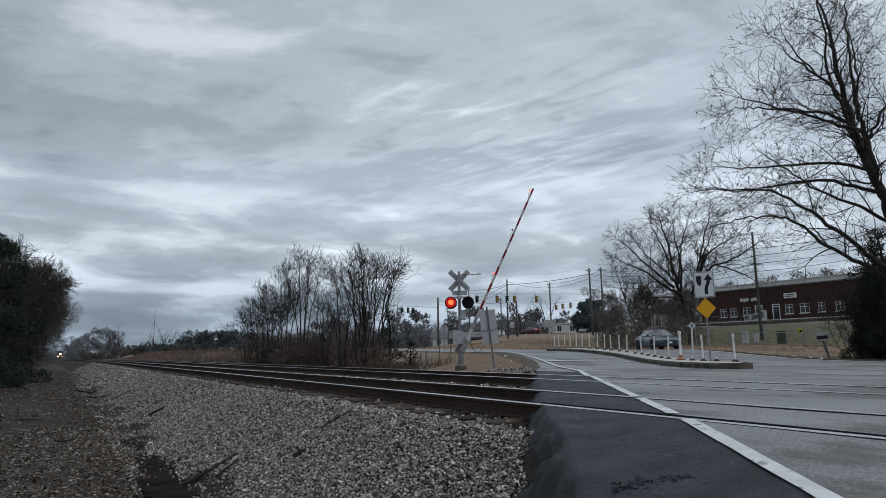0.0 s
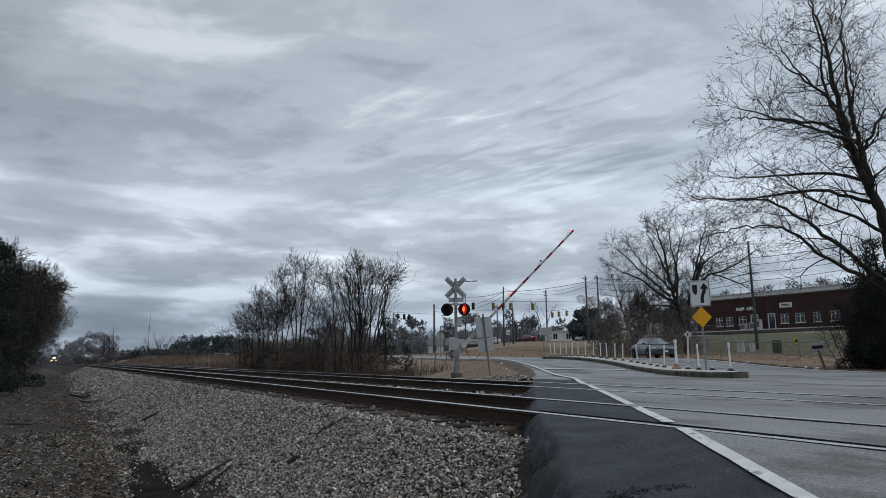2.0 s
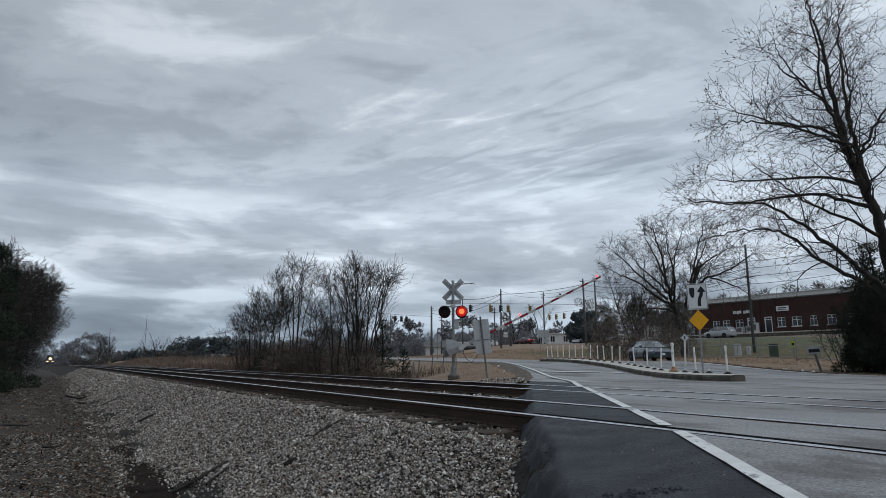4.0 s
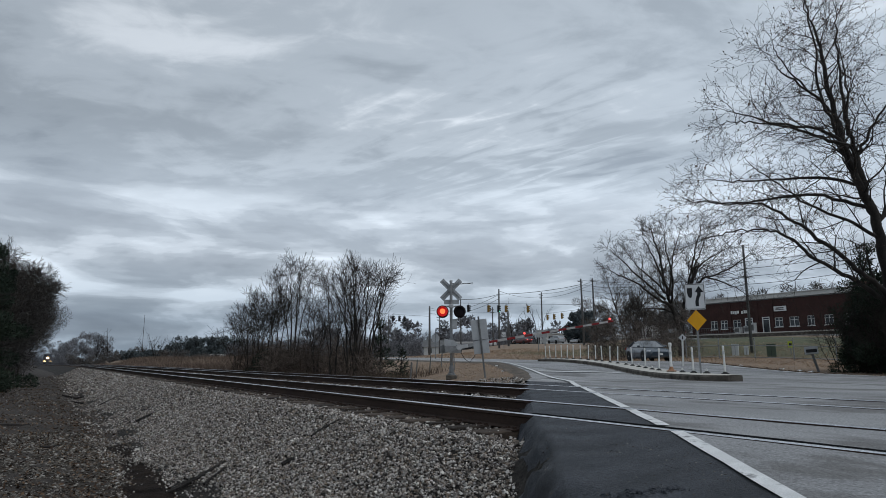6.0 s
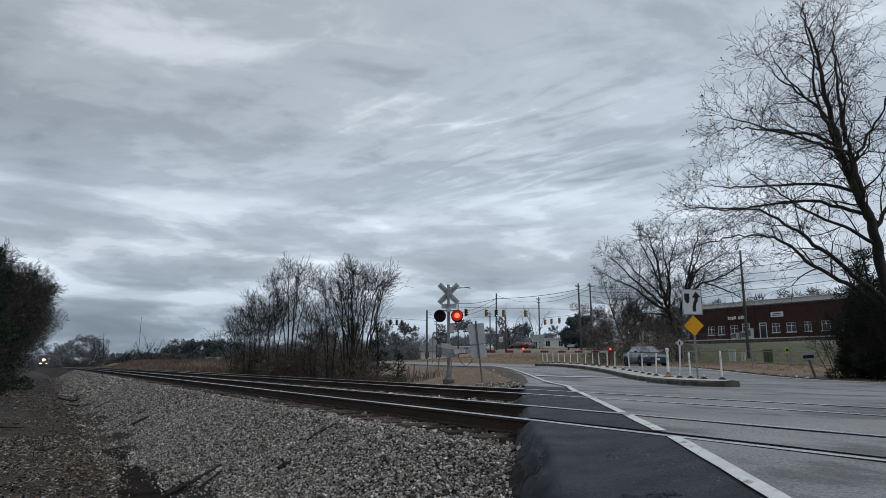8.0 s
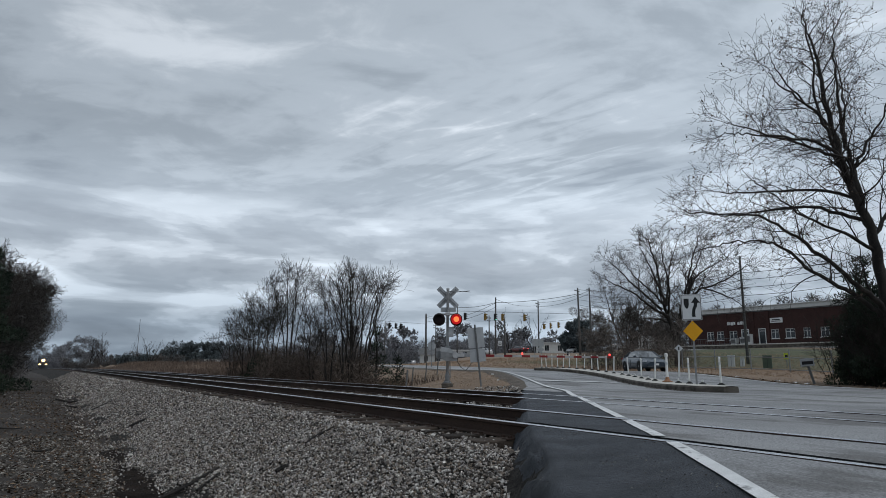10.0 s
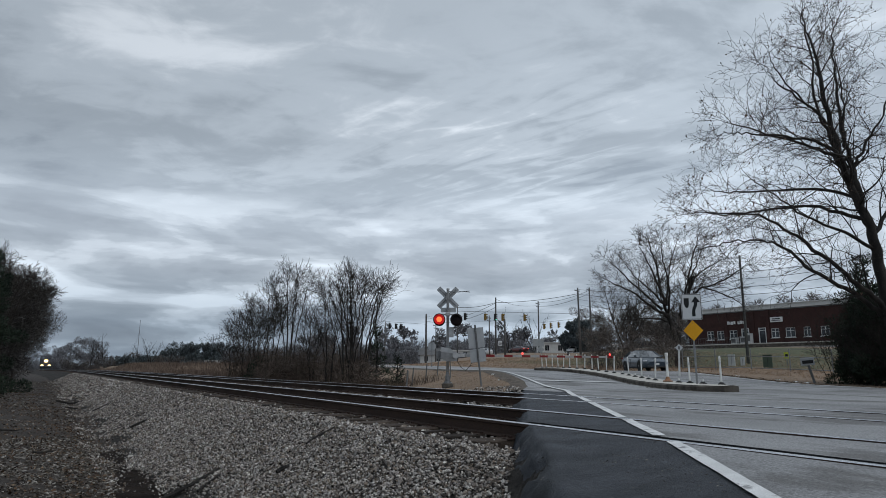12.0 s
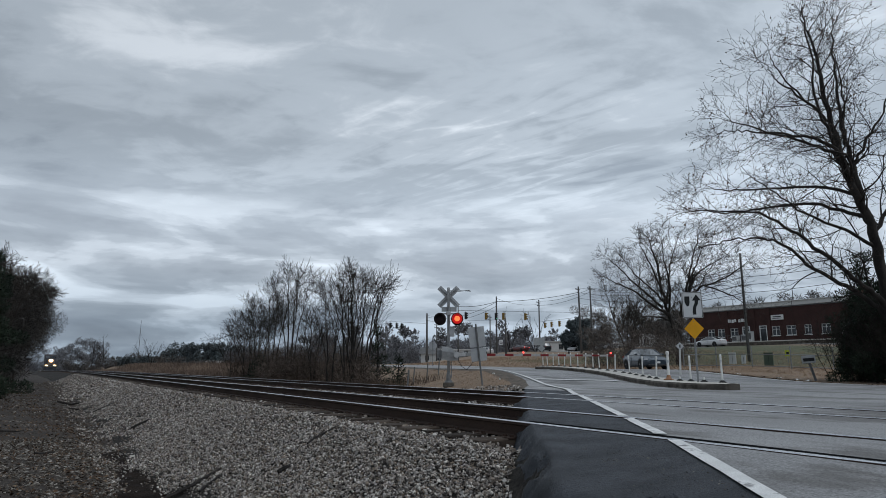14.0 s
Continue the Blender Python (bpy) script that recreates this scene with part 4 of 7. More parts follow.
def build_island():
    pts = resample(ISLAND, 40)
    sh, top, left, right = Shape(), [], [], []
    for i, (x, y) in enumerate(pts):
        a, b = pts[max(i - 1, 0)], pts[min(i + 1, 39)]
        d = Vector((b[0] - a[0], b[1] - a[1], 0)).normalized()
        t = i / 39
        half = 0.62 * min(1.0, math.sqrt(max(t, 0.0) / 0.03 + 0.12), math.sqrt((1 - t) / 0.02 + 0.1))
        s = Vector((-d.y, d.x, 0)) * half
        z = float(road_z(x, y))
        p = Vector((x, y, z))
        left.append([p + s * 1.0 + Vector((0, 0, -0.12)), p + s * 1.0 + Vector((0, 0, 0.10)), p + s * 0.93 + Vector((0, 0, 0.15))])
        right.append([p - s * 0.93 + Vector((0, 0, 0.15)), p - s * 1.0 + Vector((0, 0, 0.10)), p - s * 1.0 + Vector((0, 0, -0.12))])
        top.append([p + s * 0.93 + Vector((0, 0, 0.15)), p + s * 0.3 + Vector((0, 0, 0.165)), p - s * 0.3 + Vector((0, 0, 0.165)), p - s * 0.93 + Vector((0, 0, 0.15))])
    isl = thing("traffic_island", "raised pale concrete traffic island with a dark kerb face", "traffic island", kind="structure")
    part("island_top", Shape().grid(top, flip=True), CONCRETE, isl)
    k = Shape().grid(left, flip=True).grid(right, flip=True)
    for r in (0, -1):
        ends = [left[r][0], left[r][1], left[r][2], right[r][0], right[r][1], right[r][2]]
        k.add(ends, [(0, 1, 2, 3, 4, 5)])
    part("kerb", k, KERB, isl, "dark concrete kerb face")
    rng = np.random.default_rng(3)
    # dirt and grit along the kerb foot
    foot = [p[0] for p in left]
    n = 2600
    f = rng.uniform(0, 38.99, n)
    q = np.array([foot[int(v)].lerp(foot[int(v) + 1], v - int(v)) for v in f])
    side = np.array([(foot[int(v)] - right[int(v)][2]).normalized() for v in f])
    q = q + side * np.abs(rng.normal(0, 0.10, n))[:, None]
    q[:, 2] = road_z(q[:, 0], q[:, 1]) - 0.004
    stones("kerb_grit", q, rng.uniform(0.006, 0.022, n), GRAVEL, "dark grit and dirt along the island kerb", 33, 0.6)
    post = None
    for i, (x, y, up) in enumerate(BASES):
        z = float(road_z(x, y)) + 0.162
        if up:
            t = thing("delineator_post", "white flexible delineator post on a black rubber base", "delineator post", pose(x, y, z, rng.uniform(-3, 3), rng.uniform(-3, 3), rng.uniform(0, 90)), "posts on the island")
            sh = Shape().lathe([(0.024, 0.05), (0.027, 0.1), (0.027, 0.70), (0.031, 0.72), (0.027, 0.78), (0.0, 0.80)], 10)
            part("tube", sh, WHITE, t, smooth=True)
            part("reflective_band", Shape().lathe([(0.029, 0.56), (0.029, 0.64)], 10), BAND, t)
        else:
            t = thing("broken_delineator", "black rubber delineator with its post broken off", "broken delineator", pose(x, y, z, 0, 0, rng.uniform(0, 90)), "empty bases on the island")
            part("stub", Shape().lathe([(0.03, 0.04), (0.028, 0.10), (0.02, 0.14), (0, 0.14)], 8), WHITE if i % 2 else BLACK, t)
        part("rubber_base", Shape().lathe([(0.105, 0.0), (0.105, 0.02), (0.075, 0.035), (0.04, 0.065), (0.0, 0.07)], 12), BLACK, t)
    o = thing("channel_post", "faded orange and white channelizer post on the island", "traffic post", pose(17.85, 14.35, float(road_z(17.85, 14.35)) + 0.162, 0, 0, 20))
    part("foot", Shape().box((0, 0, 0.025), (0.27, 0.27, 0.04), bevel=0.015), ORANGE, o)
    part("column", Shape().lathe([(0.06, 0.05), (0.044, 0.12), (0.042, 0.5), (0.040, 0.52), (0.040, 0.80), (0.036, 0.82), (0.055, 0.86), (0.055, 0.93), (0.04, 0.96), (0, 0.965)], 14), [WHITE], o, smooth=True)
    part("orange_skirt", Shape().lathe([(0.11, 0.05), (0.070, 0.10), (0.054, 0.17)], 14), ORANGE, o)
    part("grey_sleeve", Shape().lathe([(0.051, 0.58), (0.051, 0.66)], 14), BAND, o)
    part("grip", Shape().box((0.05, 0, 0.90), (0.09, 0.04, 0.06), bevel=0.01), BLACK, o)


BAND = surf("grey_band", (0.55, 0.56, 0.57), (0.45, 0.45, 0.46), 8, 60, 0.4, 0.0)
SIGN_WHITE = surf("white_sign_face", (0.62, 0.63, 0.64), (0.56, 0.57, 0.58), 3, 40, 0.45, 0.0, speck=0.05)
SIGN_BLACK = surf("black_sign_ink", (0.015, 0.015, 0.017), (0.02, 0.02, 0.02), 3, 40, 0.5, 0.0)


def rounded(w, h, r, n=4):
    out = []
    for cx, cz, a0 in ((w / 2 - r, h / 2 - r, 0), (-w / 2 + r, h / 2 - r, 90), (-w / 2 + r, -h / 2 + r, 180), (w / 2 - r, -h / 2 + r, 270)):
        for k in range(n + 1):
            a = radians(a0 + 90 * k / n)
            out.append((cx + r * math.cos(a), cz + r * math.sin(a)))
    return out


def build_keep_right():
    x, y = 16.43, 12.16
    s = thing("keep_right_sign", "white arrow sign above a yellow diamond on a steel post", "road sign", pose(x, y, float(road_z(x, y)) + 0.162, 0, -0.6, -44) @ Matrix.Diagonal((0.9, 0.9, 1.0, 1.0)))
    part("post", Shape().box((0, 0.03, 1.3), (0.06, 0.05, 2.62), bevel=0.008), GALV, s)
    face = part("sign_face", Shape().plate(rounded(0.64, 0.78, 0.04), 0.006, pose(0, -0.012, 2.27)), SIGN_WHITE, s, "white sign with a curved black arrow")
    # rim, island wedge and arrow as raised sheeting
    rim, out, inn = Shape(), rounded(0.615, 0.755, 0.035), rounded(0.585, 0.725, 0.03)
    n = len(out)
    rim.add([(a, -0.0185, 2.27 + b) for a, b in out] + [(a, -0.0185, 2.27 + b) for a, b in inn], [(i, (i + 1) % n, n + (i + 1) % n, n + i) for i in range(n)])
    part("border", rim, SIGN_BLACK, face)
    part("wedge", Shape().plate([(-0.23, 0.26), (-0.235, 0.10), (-0.20, 0.0), (-0.15, -0.045), (-0.10, -0.02), (-0.075, 0.08), (-0.07, 0.26)], 0.004, pose(0, -0.017, 2.27)), SIGN_BLACK, face)
    stem = [(0.005, -0.29), (0.11, -0.29), (0.11, -0.14), (0.13, -0.06), (0.185, 0.03), (0.195, 0.13), (0.285, 0.13), (0.14, 0.315), (0.0, 0.13), (0.085, 0.13), (0.08, 0.06), (0.035, -0.03), (0.005, -0.14)]
    part("arrow", Shape().plate(stem, 0.004, pose(0, -0.017, 2.27)), SIGN_BLACK, face)
    h = 0.31
    part("diamond", Shape().plate([(0, -h), (h, 0), (0, h), (-h, 0)], 0.006, pose(0, -0.014, 1.56)), YELLOW, s, "plain yellow diamond marker")
    for z in (1.2, 1.78, 2.05, 2.5):
        part("bolt", Shape().lathe([(0.012, 0), (0.012, 0.012)], 6, pose(0, -0.015, z, 90, 0, 0)), GALV, s)


def build_small_marker():
    s = thing("object_marker", "small white diamond sign on a white post", "road sign", pose(27.79, 21.59, float(land(27.79, 21.59)), 0, 2, -42))
    part("post", Shape().box((0, 0.03, 0.8), (0.09, 0.05, 1.65), bevel=0.01), WHITE, s)
    h = 0.20
    part("diamond", Shape().plate([(0, -h), (h, 0), (0, h), (-h, 0)], 0.006, pose(0, -0.01, 1.5)), SIGN_WHITE, s)
    part("band", Shape().box((0, -0.016, 1.5), (0.06, 0.004, 0.16)), SIGN_BLACK, s)


# ---- trees ----
def branch(trunk, twigs, p, d, length, r, level, rng, spec):
    """One branch and all that grows on it. spec: per level (spacing, length factor, angle, upward pull, wander)."""
    spacing, factor, angle, pull, wander = spec[min(level, len(spec) - 1)]
    seg = max(3, min(9, int(length / (0.30 if level < 2 else 0.22))))
    step = length / seg
    path, radii, dirs = [p.copy()], [r], []
    for i in range(seg):
        d = (d + Vector((rng.gauss(0, wander), rng.gauss(0, wander), rng.gauss(0, wander) + pull))).normalized()
        p = p + d * step
        path.append(p.copy())
        dirs.append(d.copy())
        radii.append(max(r * (1 - 0.80 * (i + 1) / seg), THIN.get(spec, 0.008)))
    sh = trunk if r > 0.035 else twigs
    sh.tube(path, radii, 7 if r > 0.10 else 5 if r > 0.035 else 3, cap=False)
    grow_on(trunk, twigs, path, radii, dirs, length, level, rng, spec)


def grow_on(trunk, twigs, path, radii, dirs, length, level, rng, spec):
    if level + 1 >= len(spec):
        return
    spacing, factor, angle, pull, wander = spec[level]
    n = max(1, int(length * 0.8 / spacing))
    for k in range(n):
        low = 0.36 if level == 0 and spec is MID else 0.2
        t = low + (1 - low) * (k + rng.random()) / n
        i = min(int(t * len(dirs)), len(dirs) - 1)
        f = t * len(dirs) - i
        p = path[i].lerp(path[i + 1], min(max(f, 0), 1))
        d = dirs[i]
        side = d.orthogonal().normalized()
        side = Matrix.Rotation(rng.uniform(0, 2 * math.pi), 3, d) @ side
        a = radians(rng.gauss(angle, angle * 0.25))
        nd = d * math.cos(a) + side * math.sin(a)
        rr = max(radii[i] * (1 - f) + radii[i + 1] * f, 0.005)
        ln = length * factor * (1.15 - 0.75 * t) * rng.uniform(0.65, 1.25)
        if ln > 0.12:
            branch(trunk, twigs, p, nd, ln, min(rr * 0.62, 0.004 + ln * 0.012), level + 1, rng, spec)


MID = ((0.24, 0.44, 46, 0.015, 0.07), (0.20, 0.50, 40, 0.06, 0.10), (0.13, 0.55, 34, 0.06, 0.13), (0.2, 0.45, 40, 0.02, 0.18))
WIDE = ((0.46, 0.60, 54, 0.012, 0.11), (0.32, 0.48, 42, 0.03, 0.13), (0.22, 0.5, 40, 0.03, 0.16), (0.2, 0.45, 40, 0.02, 0.18))
BRUSH = ((0.22, 0.5, 38, 0.03, 0.14), (0.2, 0.5, 42, 0.03, 0.18), (0.2, 0.45, 40, 0.02, 0.18))
FAR = ((0.8, 0.45, 38, 0.05, 0.08), (0.6, 0.45, 38, 0.05, 0.12), (0.5, 0.5, 38, 0.05, 0.15))


THIN = {MID: 0.007, WIDE: 0.008, FAR: 0.02, BRUSH: 0.007}


def bare_tree(x, y, height, stems, spread, seed, spec, label, r=None, mats=(None, None), lean=(0, 0), group=""):
    rng = random.Random(seed)
    z = float(land(x, y)) - 0.1
    t = thing("bare_tree", label, "tree", pose(x, y, z), group)
    trunk, twigs = Shape(), Shape()
    r = r or height * 0.011
    for k in range(stems):
        a = rng.uniform(0, 2 * math.pi)
        tilt = spread * rng.uniform(0.3, 1.0) if stems > 1 else 0.04
        d = Vector((math.cos(a) * tilt + lean[0], math.sin(a) * tilt + lean[1], 1)).normalized()
        p = Vector((math.cos(a), math.sin(a), 0)) * (0.35 * rng.random() * (stems > 1) * stems * 0.25)
        hh = height * rng.uniform(0.72, 1.0) if k else height
        branch(trunk, twigs, p, d, hh, r * (1 if k == 0 else rng.uniform(0.55, 0.95)), 0, rng, spec)
    part("trunk", trunk, mats[0] or BARK, t, smooth=True)
    part("crown", twigs, mats[1] or TWIG, t)
    return t


def ramify(trunk, twigs, p, d, length, r, rng, style, level=0):
    """One branch that throws side shoots and forks at its tip. style: levels, wander, lift, shoots, thinnest."""
    levels, wander, lift, shoots, thin = style
    seg = 5 if level < levels - 1 else 4 if level < levels else 3
    step = length / seg
    path, radii, dirs = [p.copy()], [r], []
    for i in range(seg):
        w = wander * (1 + 0.25 * level)
        d = (d + Vector((rng.gauss(0, w), rng.gauss(0, w), rng.gauss(0, w) + lift))).normalized()
        p = p + d * step
        path.append(p.copy())
        dirs.append(d.copy())
        radii.append(max(r * (1 - 0.45 * (i + 1) / seg), thin))
    (trunk if r > 0.035 else twigs).tube(path, radii, 6 if r > 0.05 else 4 if r > 0.02 else 3, cap=False)
    if level >= levels:
        return
    turn = rng.uniform(0, 6.28)
    for i in range(1 if level else 3, seg):
        if rng.random() < shoots:
            turn += 2.4 + rng.gauss(0, 0.5)
            shoot(trunk, twigs, path[i], dirs[i], radii[i] * rng.uniform(0.45, 0.65), length * rng.uniform(0.42, 0.72), rng.gauss(50, 10), turn, rng, style, level + 1)
    turn += 1.6
    for a, k in ((rng.uniform(14, 30), 0.8), (rng.uniform(24, 46), 0.68)):
        shoot(trunk, twigs, path[-1], dirs[-1], radii[-1] * rng.uniform(0.75, 0.95), length * k * rng.uniform(0.8, 1.1), a, turn, rng, style, level + 1)
        turn += math.pi + rng.gauss(0, 0.4)


def shoot(trunk, twigs, p, d, r, length, angle, turn, rng, style, level):
    if length < 0.10:
        return
    side = Matrix.Rotation(turn, 3, d) @ d.orthogonal().normalized()
    a = radians(angle)
    ramify(trunk, twigs, p, d * math.cos(a) + side * math.sin(a), length, max(r, style[4]), rng, style, level)


TREE_LEFT, TREE_AWAY = Vector((-0.85, 0.527, 0)), Vector((0.527, 0.85, 0))


def limbed_tree(x, y, z, limbs, style, gap, reach, rng, label, mats, smooth=0.04, leaves=0, group="", bare=0.16, angle=50):
    """A tree whose great limbs are drawn one by one (sideways, up, away) and branch freely from there."""
    t = thing("bare_tree", label, "tree", pose(x, y, z), group)
    trunk, twigs = Shape(), Shape()
    for pts, r0, r1 in limbs:
        pts = [TREE_LEFT * l + Vector((0, 0, u)) + TREE_AWAY * a for l, u, a in pts]
        for _ in range(2):
            q = [pts[0]]
            for a, b in zip(pts, pts[1:]):
                q += [a.lerp(b, 0.25), a.lerp(b, 0.75)]
            pts = q + [pts[-1]]
        n = len(pts) - 1
        pts = [p + Vector((rng.gauss(0, smooth), rng.gauss(0, smooth), rng.gauss(0, smooth))) if 0 < i < n else p for i, p in enumerate(pts)]
        rad = [r0 + (r1 - r0) * (i / n) ** 0.75 for i in range(n + 1)]
        trunk.tube(pts, rad, 9 if r0 > 0.15 else 7, cap=False)
        length = sum((b - a).length for a, b in zip(pts, pts[1:]))
        count, turn, low = int(length / gap), rng.uniform(0, 6.28), max(bare, 0.40 if r0 > 0.25 else 0)
        for k in range(count):
            f = (low + (1 - low) * (k + rng.random()) / count) * n
            i = min(int(f), n - 1)
            d = (pts[i + 1] - pts[i]).normalized()
            turn += 2.4 + rng.gauss(0, 0.4)
            rr = rad[i] * 0.45
            shoot(trunk, twigs, pts[i].lerp(pts[i + 1], f - i), d, min(rr, 0.05), reach * rng.uniform(0.55, 1.15) * (1.1 - 0.45 * f / n), rng.gauss(angle, angle * 0.18), turn, rng, style, 1)
        for a in (16, 26):
            turn += math.pi
            shoot(trunk, twigs, pts[-1], (pts[-1] - pts[-2]).normalized(), r1, reach * 0.5, a, turn, rng, style, 1)
    part("trunk", trunk, mats[0], t, smooth=True)
    part("crown", twigs, mats[1], t)
    if leaves:
        # withered leaves and seed clusters on the twigs
        lv, n = Shape(), len(twigs.v)
        for k in range(leaves):
            p = Vector(twigs.v[rng.randrange(n)])
            s = rng.uniform(0.022, 0.05)
            a, b = (Vector((rng.gauss(0, 1), rng.gauss(0, 1), rng.gauss(0, 1))).normalized() * s for _ in range(2))
            lv.add([p - a, p - b + Vector((0, 0, -s)), p + a, p + b], [(0, 1, 2), (0, 2, 3)])
        part("leaves", lv, WEED, t, "few withered leaves")
    return t


def crowned_tree(x, y, height, radius, stems, r, seed, style, gap, reach, label, mats, group, lean=0.0, bare=0.36):
    """Several stems that rise close together and spread into one round crown."""
    rng = random.Random(seed)
    limbs = []
    for k in range(stems):
        az = 6.28 * (k + 0.6 * rng.random()) / stems
        tilt = 1.25 * math.sqrt((k + 0.35) / stems)
        out = radius * math.sin(tilt) * rng.uniform(0.8, 1.0)
        ex, ey, ez = math.cos(az) * out + lean, math.sin(az) * out, height - radius * (1 - math.cos(tilt)) - reach * 0.9
        bx, by = math.cos(az) * 0.1 * stems * radius / 5, math.sin(az) * 0.1 * stems * radius / 5
        limbs.append(([(bx, 0, by), (bx + ex * 0.12, ez * 0.38, by + ey * 0.12), (bx + ex * 0.40, ez * 0.66, by + ey * 0.40), (ex * 0.8, ez * 0.88, ey * 0.8), (ex, ez, ey)], r * (1 if k == 0 else rng.uniform(0.6, 0.9)), r * 0.16))
    return limbed_tree(x, y, float(land(x, y)) - 0.1, limbs, style, gap, reach, rng, label, mats, 0.03, 0, group, bare, 34)


def build_big_tree():
    """The large spreading tree beside the road: limbs reach far over the verge."""
    limbs = [
        ([(0, 0, 0), (0.2, 2.5, 0), (0.4, 4.6, 0), (0.6, 6.3, 0), (0.8, 7.4, 0), (1.4, 9.0, 0.1), (1.7, 11.7, 0.3), (1.8, 13.4, 0.5), (1.7, 14.6, 0.6), (2.1, 16.1, 0.6)], 0.32, 0.03),
        ([(1.4, 8.9, 0.1), (1.7, 9.4, -0.1), (2.2, 10.6, -0.4), (2.9, 12.0, -0.7), (2.9, 14.0, -1.0), (3.4, 15.5, -1.2)], 0.12, 0.02),
        ([(0.7, 6.8, 0), (0.7, 8.5, 0.4), (0.7, 9.8, 0.6), (0.8, 10.7, 0.8), (0.8, 12.4, 1.0), (0.6, 14.4, 1.2), (0.4, 16.5, 1.2)], 0.16, 0.025),
        ([(0.7, 9.5, 0.5), (0.2, 10.5, 0.3), (-0.5, 11.5, 0.2), (-1.3, 13.5, 0)], 0.09, 0.02),
        ([(0.3, 2.9, 0), (0.8, 3.6, -0.3), (1.7, 4.1, -0.5), (2.7, 4.8, -0.9), (4.0, 5.6, -1.2), (4.9, 6.3, -1.3), (5.9, 6.8, -1.3), (7.0, 7.0, -1.2), (8.6, 7.0, -1.0)], 0.15, 0.018),
        ([(0.4, 3.0, 0.2), (1.3, 3.9, 0.5), (2.0, 4.5, 0.8), (3.0, 5.3, 1.2), (3.4, 6.0, 1.4), (4.1, 6.4, 1.6), (4.7, 6.5, 1.8), (5.8, 6.4, 2.0), (7.0, 6.1, 2.2)], 0.12, 0.018),
        ([(0.6, 5.7, 0), (2.0, 6.3, -0.6), (3.3, 6.6, -1.0), (4.4, 6.9, -1.4), (5.2, 7.5, -1.6), (6.4, 8.2, -1.8)], 0.09, 0.016),
        ([(0.8, 7.0, 0), (2.1, 7.7, 0.6), (3.2, 7.9, 1.2), (4.8, 7.7, 1.6), (5.7, 7.6, 1.8), (6.8, 7.8, 1.8)], 0.10, 0.016),
        ([(1.3, 8.7, 0), (1.9, 9.6, -0.5), (2.8, 10.0, -1.0), (4.0, 10.1, -1.4), (5.3, 10.1, -1.6), (6.2, 10.3, -1.7), (6.9, 10.6, -1.6)], 0.11, 0.016),
        ([(2.6, 11.4, -0.6), (3.8, 12.4, -0.8), (4.4, 12.7, -0.8), (4.6, 13.0, -0.8), (4.8, 13.5, -0.8)], 0.06, 0.014),
        ([(1.6, 9.9, 0.2), (2.4, 10.6, 0.9), (3.2, 11.1, 1.3), (4.4, 11.5, 1.7), (5.0, 11.6, 2.0), (5.6, 11.6, 2.0)], 0.09, 0.014),
        ([(1.0, 8.0, 0), (2.2, 8.8, 1.4), (3.8, 8.9, 2.4), (5.0, 9.0, 3.0), (5.8, 9.2, 3.2)], 0.09, 0.014),
        ([(1.2, 8.6, 0), (2.4, 9.2, -1.8), (4.0, 9.0, -2.8), (5.6, 9.0, -3.2)], 0.08, 0.014),
        ([(0.6, 6.2, 0), (-0.6, 7.6, 0.4), (-1.8, 9.6, 0.6), (-2.6, 12.5, 0.6)], 0.12, 0.02),
        ([(0.4, 4.6, 0), (-1.2, 6.2, -0.4), (-3.2, 7.6, -0.6), (-5.4, 8.6, -0.8)], 0.12, 0.018),
        ([(1.7, 11.4, 0.3), (2.3, 13.0, 1.2), (3.0, 14.4, 1.6), (3.2, 15.4, 1.8)], 0.07, 0.014),
        ([(0.8, 11.0, 0.8), (0.1, 12.6, 1.6), (-0.2, 14.6, 2.0), (-0.1, 16.0, 2.2)], 0.07, 0.014),
    ]
    limbed_tree(29.6, 12.2, float(land(29.6, 12.2)) - 0.1, limbs, (4, 0.085, 0.006, 0.33, 0.0056), 0.55, 1.40, random.Random(21), "large dark bare tree with long spreading limbs and dead leaves", (BARK, TWIG), leaves=3600)


